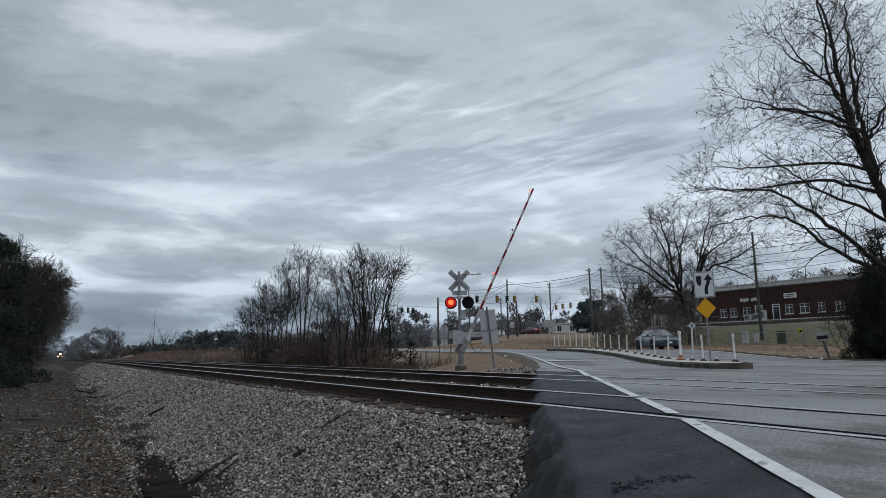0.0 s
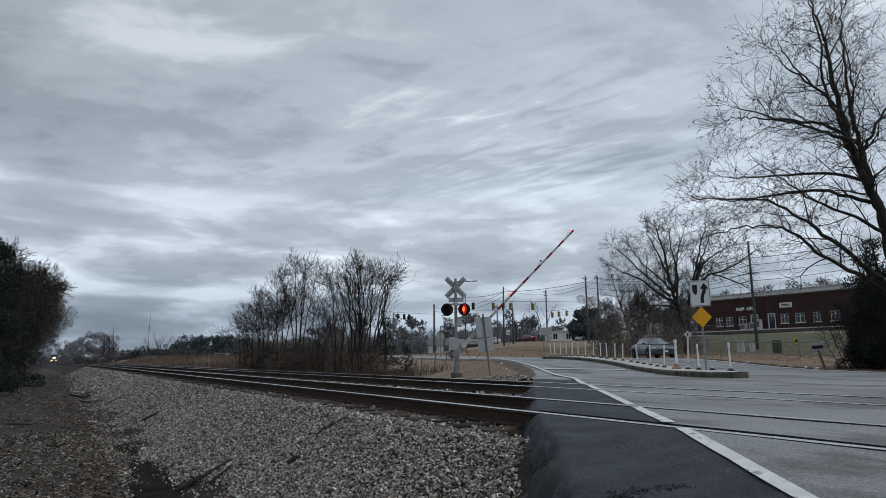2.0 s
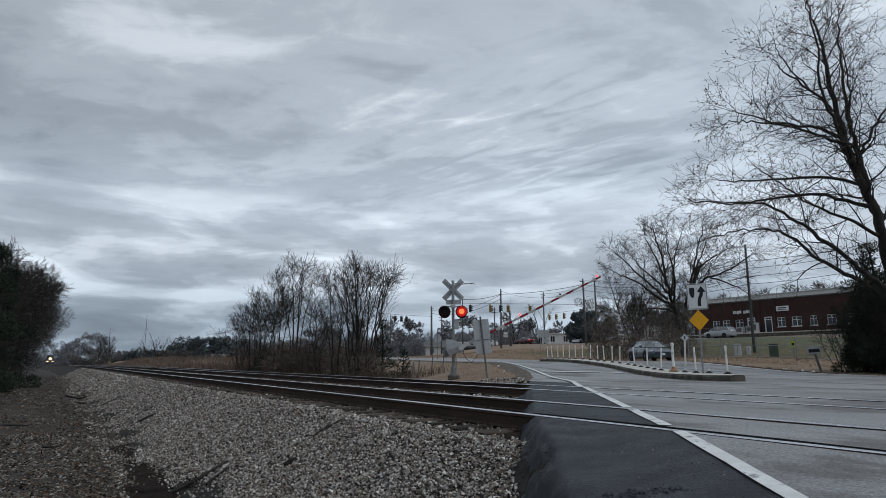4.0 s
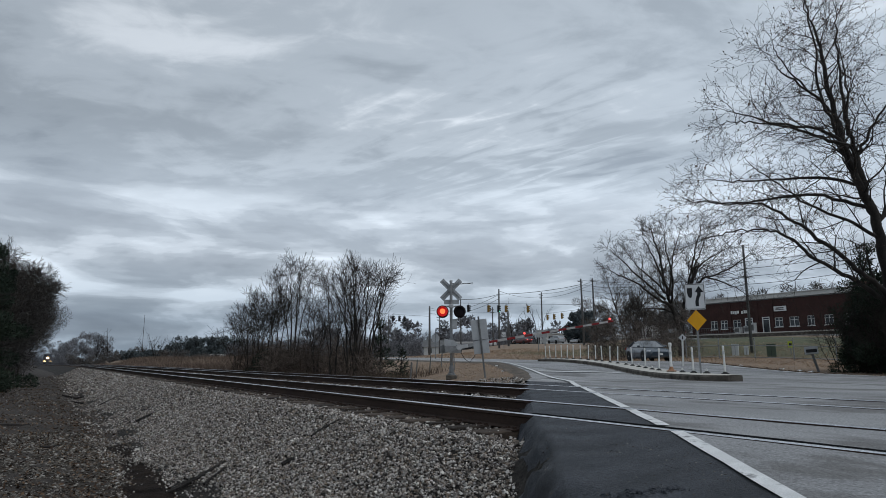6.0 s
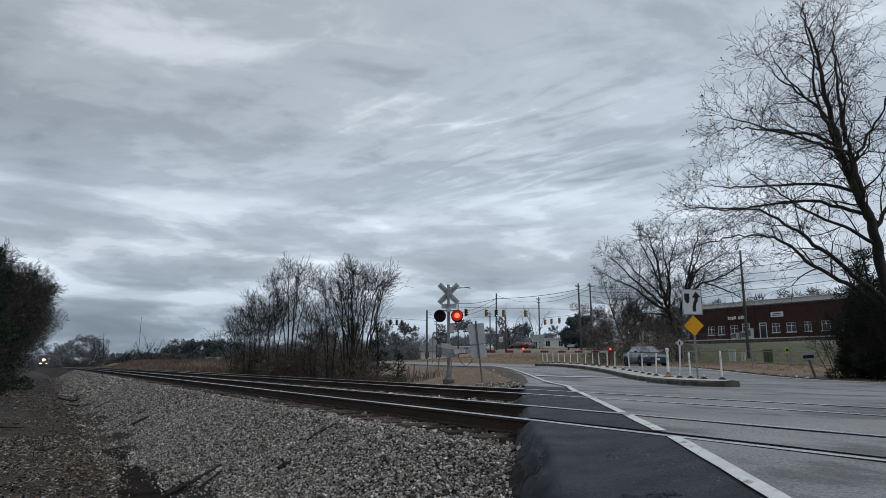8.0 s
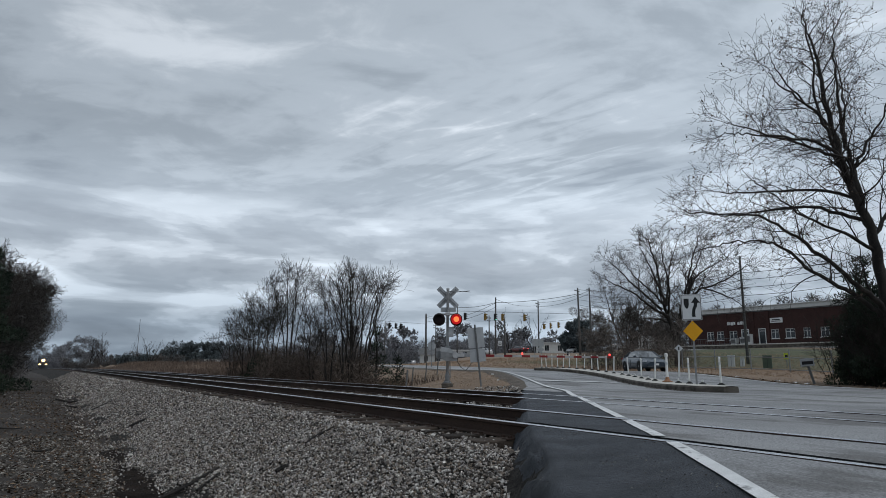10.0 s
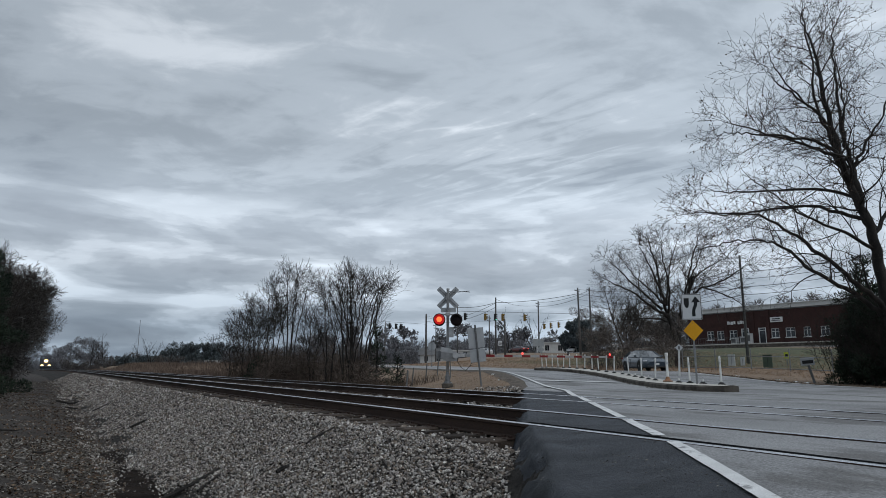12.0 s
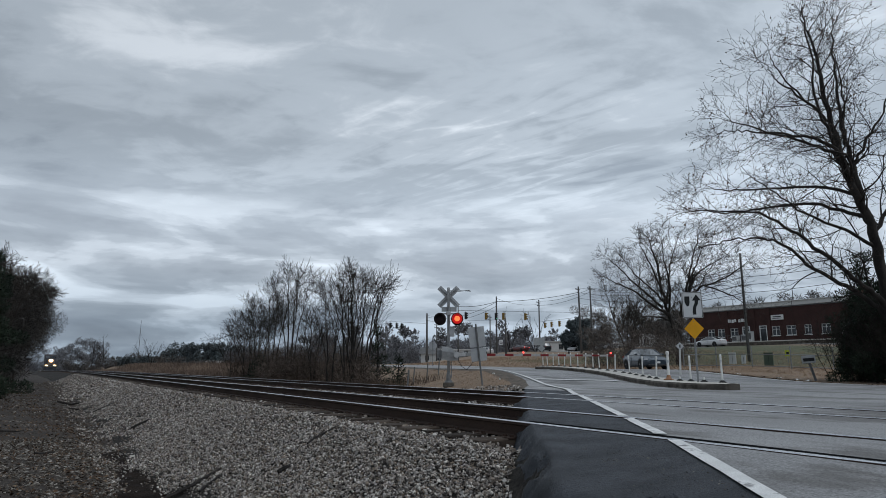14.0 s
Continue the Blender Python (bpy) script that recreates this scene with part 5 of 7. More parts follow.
def build_bank_tree():
    """The broad tree on the bank: two stems, one with a broken top, under a round crown."""
    limbs = [
        ([(-0.3, 0, 0), (-0.4, 2.0, 0), (0.0, 3.3, 0), (0.2, 4.1, 0), (0.5, 5.7, 0.2), (0.6, 7.3, 0.4), (1.0, 9.2, 0.4), (1.3, 10.2, 0.4)], 0.26, 0.03),
        ([(0.3, 4.9, 0), (-0.1, 6.5, 0.5), (-0.4, 8.2, 0.8), (-1.0, 9.6, 0.9)], 0.12, 0.02),
        ([(0.2, 4.1, 0), (1.2, 4.5, -0.5), (2.0, 5.0, -0.9), (3.3, 5.9, -1.4), (4.4, 6.2, -1.6), (5.1, 6.6, -1.6)], 0.15, 0.02),
        ([(0.6, 4.6, 0), (1.7, 5.8, 0.6), (2.6, 6.9, 1.0), (3.5, 8.0, 1.4), (4.1, 8.6, 1.5)], 0.12, 0.018),
        ([(0.5, 5.7, 0.2), (1.2, 6.9, -0.7), (2.0, 8.2, -1.2), (2.6, 9.3, -1.4)], 0.11, 0.018),
        ([(0.2, 3.7, 0), (1.8, 3.9, -0.8), (3.1, 3.8, -1.4), (4.2, 3.4, -1.8)], 0.09, 0.016),
        ([(-0.5, 0.6, 0.2), (-0.5, 2.3, 0.2), (-0.8, 3.8, 0.2), (-1.1, 4.9, 0.2), (-1.8, 6.5, 0.3)], 0.26, 0.13),
        ([(-1.1, 4.9, 0.2), (-1.6, 5.8, -0.5), (-2.3, 6.2, -0.9), (-3.5, 6.6, -1.4), (-4.6, 7.3, -1.7), (-5.3, 7.9, -1.8)], 0.14, 0.018),
        ([(-1.5, 5.8, 0.2), (-2.1, 7.3, 0.8), (-2.9, 8.7, 1.1), (-3.3, 9.7, 1.2)], 0.11, 0.018),
        ([(-2.3, 6.2, -0.9), (-3.2, 5.8, -1.4), (-4.0, 5.4, -1.7), (-4.8, 4.7, -1.9)], 0.08, 0.014),
        ([(-1.2, 5.4, 0.2), (-1.3, 7.3, -0.8), (-1.7, 9.0, -1.2), (-2.0, 10.1, -1.4)], 0.11, 0.018),
        ([(-1.7, 6.3, 0.3), (-2.8, 7.6, 1.2), (-4.4, 8.5, 1.8), (-5.4, 9.0, 2.0)], 0.10, 0.016),
        ([(0.4, 5.0, 0.1), (0.8, 6.4, 2.0), (1.6, 7.6, 3.2), (2.2, 8.8, 3.8)], 0.11, 0.018),
        ([(0.2, 4.4, 0), (0.6, 6.2, -2.0), (1.4, 7.8, -3.0), (1.6, 9.0, -3.4)], 0.11, 0.018),
    ]
    limbs = [([(l * 1.2, u * 1.2, a * 1.2) for l, u, a in pts], r0 * 1.2, r1 * 1.2) for pts, r0, r1 in limbs]
    limbed_tree(48.7, 38.4, 0.5, limbs, (4, 0.10, 0.015, 0.36, 0.010), 0.58, 1.55, random.Random(77), "broad bare tree with a broken stem on the bank", (BARK, GREY_TWIG), group="bare trees on the bank")


def leaf_mass(centres, n, size, rng, stretch=1.0, thin=0.32):
    """Small two-sided leaf sprays about weighted centres (x, y, z, radius): arrays for one mesh."""
    c = np.array(centres)
    w = c[:, 3] ** 2
    pick = rng.choice(len(c), n, p=w / w.sum())
    d = rng.normal(size=(n, 3))
    d /= np.linalg.norm(d, axis=1, keepdims=True)
    rad = c[pick, 3] * rng.uniform(0.35, 1.08, n) ** 0.6
    p = c[pick, :3] + d * rad[:, None] * np.array((1, 1, stretch))
    a = rng.normal(size=(n, 3)) * 0.6 + d * 0.7 + np.array((0, 0, 0.35))
    a /= np.linalg.norm(a, axis=1, keepdims=True)
    b = np.cross(a, rng.normal(size=(n, 3)))
    b /= np.linalg.norm(b, axis=1, keepdims=True)
    s = size * rng.uniform(0.5, 1.4, n)[:, None]
    co = np.stack([p - a * s, p - b * s * thin, p + a * s, p + b * s * thin], 1)
    f = np.arange(n)[:, None] * 4 + np.array([[0, 1, 2, 3]])
    return co.reshape(-1, 3), f


def evergreen(x, y, height, width, seed, n, label, mat=None, size=0.16, name="evergreen_tree", bushy=False):
    rng = np.random.default_rng(seed)
    z = float(land(x, y))
    t = thing(name, label, "tree", pose(x, y, z - 0.05))
    centres = []
    for k in range(46):
        f = rng.uniform(0.03, 1.0)
        r = width * (0.5 * (1 - f ** (2.2 if bushy else 1.4)) + 0.08) * (0.8 + 0.4 * rng.random())
        a = rng.uniform(0, 2 * math.pi)
        q = r * rng.uniform(0.35, 0.95)
        centres.append((math.cos(a) * q, math.sin(a) * q, f * height * 0.95, 0.12 * width * (1.3 - 0.7 * f) + 0.1))
    co, f = leaf_mass(centres, n, size, rng, 0.8, 0.2)
    part("crown", raw_mesh("crown", co, f, mat or CEDAR, 4), None, t)
    tr = Shape().tube([(0, 0, 0), (0.05, 0.02, height * 0.5), (0, 0, height * 0.9)], [height * 0.022, height * 0.014, 0.01], 7)
    pyr = random.Random(seed)
    for k in range(22):
        f = pyr.uniform(0.08, 0.85)
        a = pyr.uniform(0, 6.28)
        r = width * 0.5 * (1 - f) + 0.2
        tr.tube([(0, 0, f * height), (math.cos(a) * r, math.sin(a) * r, f * height + r * 0.3)], [0.02 + height * 0.004, 0.006], 4, cap=False)
    part("trunk", tr, BARK, t)
    return t




# ---- vehicles ----
TYRE = surf("tyre_rubber", (0.012, 0.012, 0.012), (0.022, 0.022, 0.022), 6, 60, 0.8, 0.1, 0.002)
RIM = surf("alloy_rim", (0.30, 0.31, 0.32), (0.42, 0.43, 0.44), 8, 40, 0.35, 0.0, metal=0.8, speck=0.1)
CHROME = surf("grey_trim", (0.10, 0.105, 0.11), (0.14, 0.145, 0.15), 8, 40, 0.3, 0.0, metal=0.6, speck=0.1)
LIGHT_GLASS = surf("headlamp_glass", (0.55, 0.57, 0.60), (0.65, 0.67, 0.70), 8, 40, 0.15, 0.0, speck=0.05)
TAIL_GLASS = surf("tail_glass", (0.22, 0.012, 0.012), (0.3, 0.02, 0.02), 8, 40, 0.2, 0.0, speck=0.05)
TAIL_LIT = glow("brake_light", (1.0, 0.05, 0.04), 2.0)


def car_paint(name, c):
    m = surf(name, c, tuple(x * 0.92 for x in c), 2, 200, 0.28, 0.0, metal=0.1, speck=0.05, gloss=0.02, spec=0.6)
    m.node_tree.nodes["Principled BSDF"].inputs["Coat Weight"].default_value = 0.5
    return m


CAR_GLASS = surf("tinted_glass", (0.012, 0.015, 0.018), (0.02, 0.024, 0.028), 2, 30, 0.06, 0.0, speck=0.02, gloss=0.01, spec=1.0)
CAR_GLASS.node_tree.nodes["Principled BSDF"].inputs["IOR"].default_value = 2.1
PAINTS = {"slate": car_paint("slate_blue_paint", (0.040, 0.056, 0.074)), "white": car_paint("white_car_paint", (0.62, 0.62, 0.62)), "black": car_paint("black_car_paint", (0.014, 0.015, 0.017)), "silver": car_paint("silver_car_paint", (0.36, 0.37, 0.38)), "red": car_paint("red_car_paint", (0.10, 0.014, 0.014)), "grey": car_paint("grey_car_paint", (0.13, 0.135, 0.14))}


def loft(sections):
    sh = Shape()
    sh.grid(sections)
    n = len(sections[0])
    for s, rev in ((sections[0], False), (sections[-1], True)):
        k = len(sh.v)
        sh.v.extend(tuple(p) for p in s)
        q = tuple(range(k, k + n))
        sh.f.append(tuple(reversed(q)) if not rev else q)
        sh.m.append(0)
    return sh


def build_car(label, paint, m, tall=0.0, lit=False, long=1.0, kind="sedan"):
    """Local frame: x forward, z up, origin on the road under the middle."""
    car = thing("car", label, "car", m)
    body = []
    for x, hw, zb, zs, zt in ((-2.33, 0.66, 0.42, 0.74, 0.86), (-2.24, 0.82, 0.30, 0.82, 1.00), (-1.95, 0.88, 0.24, 0.86, 1.04), (-1.4, 0.905, 0.20, 0.87, 1.02), (-0.6, 0.905, 0.18, 0.86, 0.97), (0.3, 0.905, 0.18, 0.84, 0.95), (1.0, 0.905, 0.18, 0.81, 0.94), (1.5, 0.90, 0.19, 0.77, 0.87), (1.95, 0.87, 0.22, 0.70, 0.79), (2.2, 0.80, 0.26, 0.62, 0.70), (2.33, 0.62, 0.34, 0.54, 0.60)):
        zs, zt = zs + tall * 0.5, zt + tall * 0.5
        half = [(0, zb), (hw * 0.86, zb), (hw * 0.97, zb + 0.10), (hw, (zb + zs) / 2), (hw * 0.985, zs - 0.08), (hw * 0.95, zs), (hw * 0.80, zt), (hw * 0.4, zt + 0.02), (0, zt + 0.025)]
        ring = [(x * long, y, z) for y, z in half] + [(x * long, -y, z) for y, z in reversed(half[:-1])]
        body.append(ring)
    part("body", loft(body), PAINTS[paint], car, smooth=True)
    # cabin: glass house under a painted roof
    back = -2.15 if kind == "suv" else -1.78
    roof_b = -1.75 if kind == "suv" else -0.85
    top = 1.43 + tall
    base = 0.98 + tall * 0.5
    stations = ((back, 0.70, base, 0.02), (roof_b, 0.76, base, (top - 0.05 - base)), (-0.1, 0.78, base - 0.02, top - base + 0.02), (0.32, 0.78, base - 0.03, top - 0.04 - base + 0.03), (1.28, 0.74, base - 0.05, 0.015))
    rows = []
    for x, hw, z, hgt in stations:
        tw = hw - 0.36 * hgt * 0.9 / 0.45 * 0.5
        half = [(0, z), (hw, z), (hw - (hw - tw) * 0.5, z + hgt * 0.55), (tw, z + hgt * 0.93), (tw * 0.8, z + hgt), (0, z + hgt * 1.03)]
        rows.append([(x * long, y, zz) for y, zz in half] + [(x * long, -y, zz) for y, zz in reversed(half[:-1])])
    part("windows", loft(rows), CAR_GLASS, car, "dark tinted window glass", smooth=False)
    roof = []
    for x, hw, z, hgt in stations[1:4]:
        tw = (hw - 0.36 * hgt) * 1.02
        roof.append([(x * long, y, z + hgt * k + 0.012) for y, k in ((tw, 0.92), (tw * 0.8, 1.0), (0, 1.03), (-tw * 0.8, 1.0), (-tw, 0.92))])
    r = Shape().grid(roof)
    part("roof", r, PAINTS[paint], car, smooth=True)
    for sy in (1, -1):
        for (xa, za), (xb, zb), wdt in (((roof_b * long, top - 0.05), (back * long, base + 0.02), 0.05), ((0.32 * long, top - 0.06), (1.26 * long, base - 0.02), 0.035), ((-0.15 * long, top - 0.07), (-0.2 * long, base - 0.01), 0.03)):
            part("pillar", Shape().tube([(xa, sy * 0.60, za), ((xa + xb) / 2, sy * 0.685, (za + zb) / 2), (xb, sy * 0.755, zb)], wdt, 5), PAINTS[paint], car)
        part("mirror", Shape().box((0.85 * long, sy * 0.96, base + 0.04), (0.12, 0.2, 0.13), bevel=0.03), PAINTS[paint], car)
        part("headlight", Shape().box((2.08 * long, sy * 0.68, 0.66 + tall * 0.4), (0.28, 0.34, 0.09), Matrix.Rotation(radians(-24 * sy), 3, "Z"), bevel=0.02), LIGHT_GLASS, car)
        part("tail_light", Shape().box((-2.24 * long, sy * 0.62, 0.88 + tall * 0.5), (0.12, 0.40, 0.10), Matrix.Rotation(radians(18 * sy), 3, "Z"), bevel=0.02), TAIL_LIT if lit else TAIL_GLASS, car)
        part("door_line", Shape().box((-0.2 * long, sy * 0.906, 0.60), (0.012, 0.012, 0.5)), BLACK, car)
        part("sill", Shape().box((0, sy * 0.86, 0.2), (2.1 * long, 0.06, 0.08), bevel=0.01), BLACK, car)
        part("door_handle", Shape().box((-0.45 * long, sy * 0.915, 0.80 + tall * 0.4), (0.18, 0.02, 0.03)), PAINTS[paint], car)
    part("grille", Shape().box((2.235 * long, 0, 0.50 + tall * 0.2), (0.16, 1.15, 0.26), bevel=0.04), BLACK, car)
    part("bumper", Shape().box((2.26 * long, 0, 0.31), (0.14, 1.30, 0.10), bevel=0.03), CHROME, car)
    part("number_plate", Shape().box((2.325 * long, 0, 0.46), (0.012, 0.32, 0.13)), WHITE, car)
    wheel_tyre = Shape().lathe([(0.20, -0.10), (0.30, -0.11), (0.335, -0.08), (0.338, 0.08), (0.30, 0.11), (0.20, 0.10)], 24)
    rim = Shape().lathe([(0.205, 0.07), (0.20, 0.095), (0.185, 0.085), (0.185, 0.05), (0.0, 0.05)], 24)
    for k in range(5):
        a = 2 * math.pi * k / 5
        rim.box((0.10 * math.cos(a), 0.10 * math.sin(a), 0.075), (0.17, 0.045, 0.03), Matrix.Rotation(a, 3, "Z"))
    rim.lathe([(0.045, 0.05), (0.045, 0.10), (0.0, 0.105)], 10)
    tm, rm = wheel_tyre.mesh("tyre", TYRE), rim.mesh("rim", RIM)
    for sx in (1.36, -1.36):
        for sy in (1, -1):
            arch = Shape().lathe([(0.385, 0.0), (0.385, 0.012), (0.0, 0.012)], 24, pose(sx * long, sy * 0.893, 0.345, -90 * sy, 0, 0))
            part("wheel_arch", arch, BLACK, car)
            w = new("wheel")
            w.empty_display_size = 0.1
            w.parent = car
            w.matrix_basis = pose(sx * long, sy * 0.815, 0.335, -90 * sy, 0, 0)
            part("tyre", tm, None, w)
            part("rim", rm, None, w)
    return car


STREET = ((125, -230), (108, -90), (94, -5), (87.5, 23), (85, 43), (84.5, 60), (89.0, 83.1), (92.8, 107.9), (98, 139), (104, 175), (112, 240))


def street_point(s):
    """A place and heading on the far street, s metres from its end."""
    acc = 0.0
    for (ax, ay), (bx, by) in zip(STREET, STREET[1:]):
        ln = math.hypot(bx - ax, by - ay)
        if s <= acc + ln or (bx, by) == STREET[-1]:
            f = (s - acc) / ln
            x, y = ax + (bx - ax) * f, ay + (by - ay) * f
            return x, y, math.degrees(math.atan2(by - ay, bx - ax))
        acc += ln
    return 0, 0, 0


def street_pose(s):
    x, y, h = street_point(s)
    x2, y2, h2 = street_point(s + 6)
    x1, y1, h1 = street_point(s - 6)
    turn = math.degrees(math.atan2(y2 - y1, x2 - x1))
    return pose(x, y, float(land(x, y)) + 0.09, 0, 0, turn)


def build_street():
    pts = resample(STREET[1:], 90)
    rows = []
    for i, (x, y) in enumerate(pts):
        a, b = pts[max(i - 1, 0)], pts[min(i + 1, 89)]
        d = Vector((b[0] - a[0], b[1] - a[1], 0)).normalized()
        s = Vector((-d.y, d.x, 0))
        rows.append([(x + s.x * w, y + s.y * w, float(land(x + s.x * w, y + s.y * w)) + 0.05) for w in (-4.2, -2, 0, 2, 4.2)])
    tagged(part("road", Shape().grid(rows, flip=True), ASPHALT, smooth=True), "grey asphalt street before the brick building", "road", kind="structure")


# ---- brick building ----
def brick_material():
    m = surf("red_brick", (0.038, 0.019, 0.017), (0.054, 0.026, 0.023), 0.6, 30, 0.9, 0.0, speck=0.2)
    nt = m.node_tree
    b = nt.nodes["Principled BSDF"]
    br = nt.nodes.new("ShaderNodeTexBrick")
    br.inputs["Scale"].default_value = 1.0
    br.inputs["Brick Width"].default_value, br.inputs["Row Height"].default_value, br.inputs["Mortar Size"].default_value = 0.21, 0.075, 0.008
    br.inputs["Color1"].default_value, br.inputs["Color2"].default_value, br.inputs["Mortar"].default_value = (1, 1, 1, 1), (0.72, 0.72, 0.72, 1), (1.6, 1.8, 1.8, 1)
    tc = nt.nodes.new("ShaderNodeTexCoord")
    mp = nt.nodes.new("ShaderNodeMapping")
    mp.inputs["Rotation"].default_value = (radians(90), 0, 0)
    nt.links.new(tc.outputs["Object"], mp.inputs[0])
    nt.links.new(mp.outputs[0], br.inputs["Vector"])
    mix = nt.nodes.new("ShaderNodeMix")
    mix.data_type, mix.blend_type = "RGBA", "MULTIPLY"
    mix.inputs[0].default_value = 1.0
    old = b.inputs["Base Color"].links[0].from_socket
    nt.links.new(old, mix.inputs[6])
    nt.links.new(br.outputs["Color"], mix.inputs[7])
    nt.links.new(mix.outputs[2], b.inputs["Base Color"])
    return m


BRICK = brick_material()
FASCIA = surf("pale_fascia", (0.50, 0.50, 0.49), (0.60, 0.60, 0.58), 1.5, 40, 0.7, 0.05, 0.002, speck=0.08)
TRIM_WHITE = surf("white_trim", (0.68, 0.68, 0.67), (0.60, 0.60, 0.59), 2, 50, 0.6, 0.0, speck=0.06)
ROOFING = surf("grey_roofing", (0.09, 0.09, 0.09), (0.14, 0.14, 0.14), 1, 20, 0.9, 0.1, 0.01)
PANE = surf("window_glass", (0.03, 0.035, 0.04), (0.05, 0.055, 0.06), 1, 10, 0.08, 0.0, speck=0.05, gloss=0.02, spec=0.5)
SIDING = surf("pale_siding", (0.42, 0.43, 0.43), (0.52, 0.52, 0.51), 1, 30, 0.8, 0.1, 0.004, speck=0.1)
GREENBOX = surf("green_cabinet", (0.055, 0.075, 0.055), (0.075, 0.095, 0.07), 3, 40, 0.6, 0.05, 0.002)


def wall_with_holes(width, height, holes, t, mat, parent, name="wall"):
    """A wall in the local x-z plane, from x = 0, with openings (x0, z0, x1, z1) through it."""
    xs = sorted({0, width, *[h[0] for h in holes], *[h[2] for h in holes]})
    zs = sorted({0, height, *[h[1] for h in holes], *[h[3] for h in holes]})
    sh = Shape()

    def solid(i, j):
        if not (0 <= i < len(xs) - 1 and 0 <= j < len(zs) - 1):
            return False
        cx, cz = (xs[i] + xs[i + 1]) / 2, (zs[j] + zs[j + 1]) / 2
        return not any(h[0] < cx < h[2] and h[1] < cz < h[3] for h in holes)

    for i in range(len(xs) - 1):
        for j in range(len(zs) - 1):
            if not solid(i, j):
                continue
            a, b, c, d = xs[i], xs[i + 1], zs[j], zs[j + 1]
            sh.add([(a, 0, c), (b, 0, c), (b, 0, d), (a, 0, d)], [(0, 1, 2, 3)])
            sh.add([(a, t, c), (b, t, c), (b, t, d), (a, t, d)], [(3, 2, 1, 0)])
            for di, dj, q in ((-1, 0, ((a, c), (a, d))), (1, 0, ((b, d), (b, c))), (0, -1, ((b, c), (a, c))), (0, 1, ((a, d), (b, d)))):
                if not solid(i + di, j + dj):
                    (p, r), (s, u) = q
                    sh.add([(p, 0, r), (s, 0, u), (s, t, u), (p, t, r)], [(0, 1, 2, 3)])
    return part(name, sh, mat, parent)


def build_brick_building():
    ax, ay, bx, by = 92.8, 69.4, 93.6, 38.5
    width = math.hypot(bx - ax, by - ay)
    turn = math.degrees(math.atan2(by - ay, bx - ax))
    z0, top = 4.05, 10.35
    b = thing("brick_building", "low red brick shop building with a pale roof fascia", "building", pose(ax, ay, z0, 0, 0, turn))
    hgt = top - z0
    # openings measured along the front
    wins = [(3.2, 4.4), (5.0, 6.2), (7.2, 8.5), (14.0, 15.2), (16.2, 17.6), (18.8, 19.8), (21.2, 22.4), (24, 25.2)]
    doors = [(9.2, 10.5), (12.0, 13.2)]
    holes = [(a, 1.35, c, 2.75) for a, c in wins] + [(a, 0.55, c, 2.95) for a, c in doors]
    wall_with_holes(width, hgt, holes, 0.3, BRICK, b)
    part("side_wall", Shape().box((0.15, 8, hgt / 2), (0.3, 15.4, hgt)), BRICK, b)
    part("side_wall", Shape().box((width - 0.15, 8, hgt / 2), (0.3, 15.4, hgt)), BRICK, b)
    part("rear_wall", Shape().box((width / 2, 15.85, hgt / 2), (width, 0.3, hgt)), BRICK, b)
    part("roof", Shape().box((width / 2, 8, hgt - 0.25), (width - 0.7, 15.3, 0.2)), ROOFING, b)
    part("floor", Shape().box((width / 2, 8, 0.4), (width - 0.7, 15.3, 0.1)), CONCRETE, b)
    part("fascia", Shape().box((width / 2, -0.10, hgt - 0.30), (width + 0.5, 0.2, 0.62), bevel=0.03), FASCIA, b, "pale metal fascia")
    part("cornice", Shape().box((width / 2, -0.17, hgt + 0.06), (width + 0.7, 0.5, 0.10), bevel=0.02), FASCIA, b)
    part("soffit_band", Shape().box((width / 2, -0.05, hgt - 0.70), (width + 0.3, 0.1, 0.12)), ROOFING, b)
    for px in (0.0, 6.7, 11.2, 13.6, width):
        part("pier", Shape().box((px, -0.06, (hgt - 0.7) / 2), (0.5, 0.12, hgt - 0.76)), BRICK, b)
    for a, c in wins:
        w = part("window", Shape().box(((a + c) / 2, 0.14, 2.05), (c - a, 0.02, 1.4)), PANE, b, "window with a white frame")
        for q, s in ((((a + c) / 2, 0.10, 1.39), (c - a, 0.1, 0.06)), (((a + c) / 2, 0.10, 2.72), (c - a, 0.1, 0.06)), ((a + 0.03, 0.10, 2.05), (0.06, 0.1, 1.25)), ((c - 0.03, 0.10, 2.05), (0.06, 0.1, 1.25)), (((a + c) / 2, 0.10, 2.05), (0.06, 0.1, 1.25)), (((a + c) / 2, 0.10, 2.3), (c - a, 0.1, 0.05))):
            part("window_frame", Shape().box(q, s), TRIM_WHITE, w)
        part("window_sill", Shape().box(((a + c) / 2, -0.03, 1.30), (c - a + 0.2, 0.2, 0.08)), TRIM_WHITE, w)
    for a, c in doors:
        d = part("door", Shape().box(((a + c) / 2, 0.14, 1.75), (c - a, 0.03, 2.4)), PANE, b, "glass door with a white frame")
        for q, s in (((a + 0.06, 0.08, 1.75), (0.14, 0.12, 2.4)), ((c - 0.06, 0.08, 1.75), (0.14, 0.12, 2.4)), (((a + c) / 2, 0.08, 2.89), (c - a - 0.3, 0.12, 0.12)), (((a + c) / 2, 0.08, 2.55), (c - a - 0.3, 0.1, 0.08))):
            part("door_frame", Shape().box(q, s), TRIM_WHITE, d)
    sign = part("sign_board", Shape().box((15.0, -0.10, 4.05), (1.9, 0.14, 0.75), bevel=0.03), TRIM_WHITE, b, "white wall sign with dark unreadable lines")
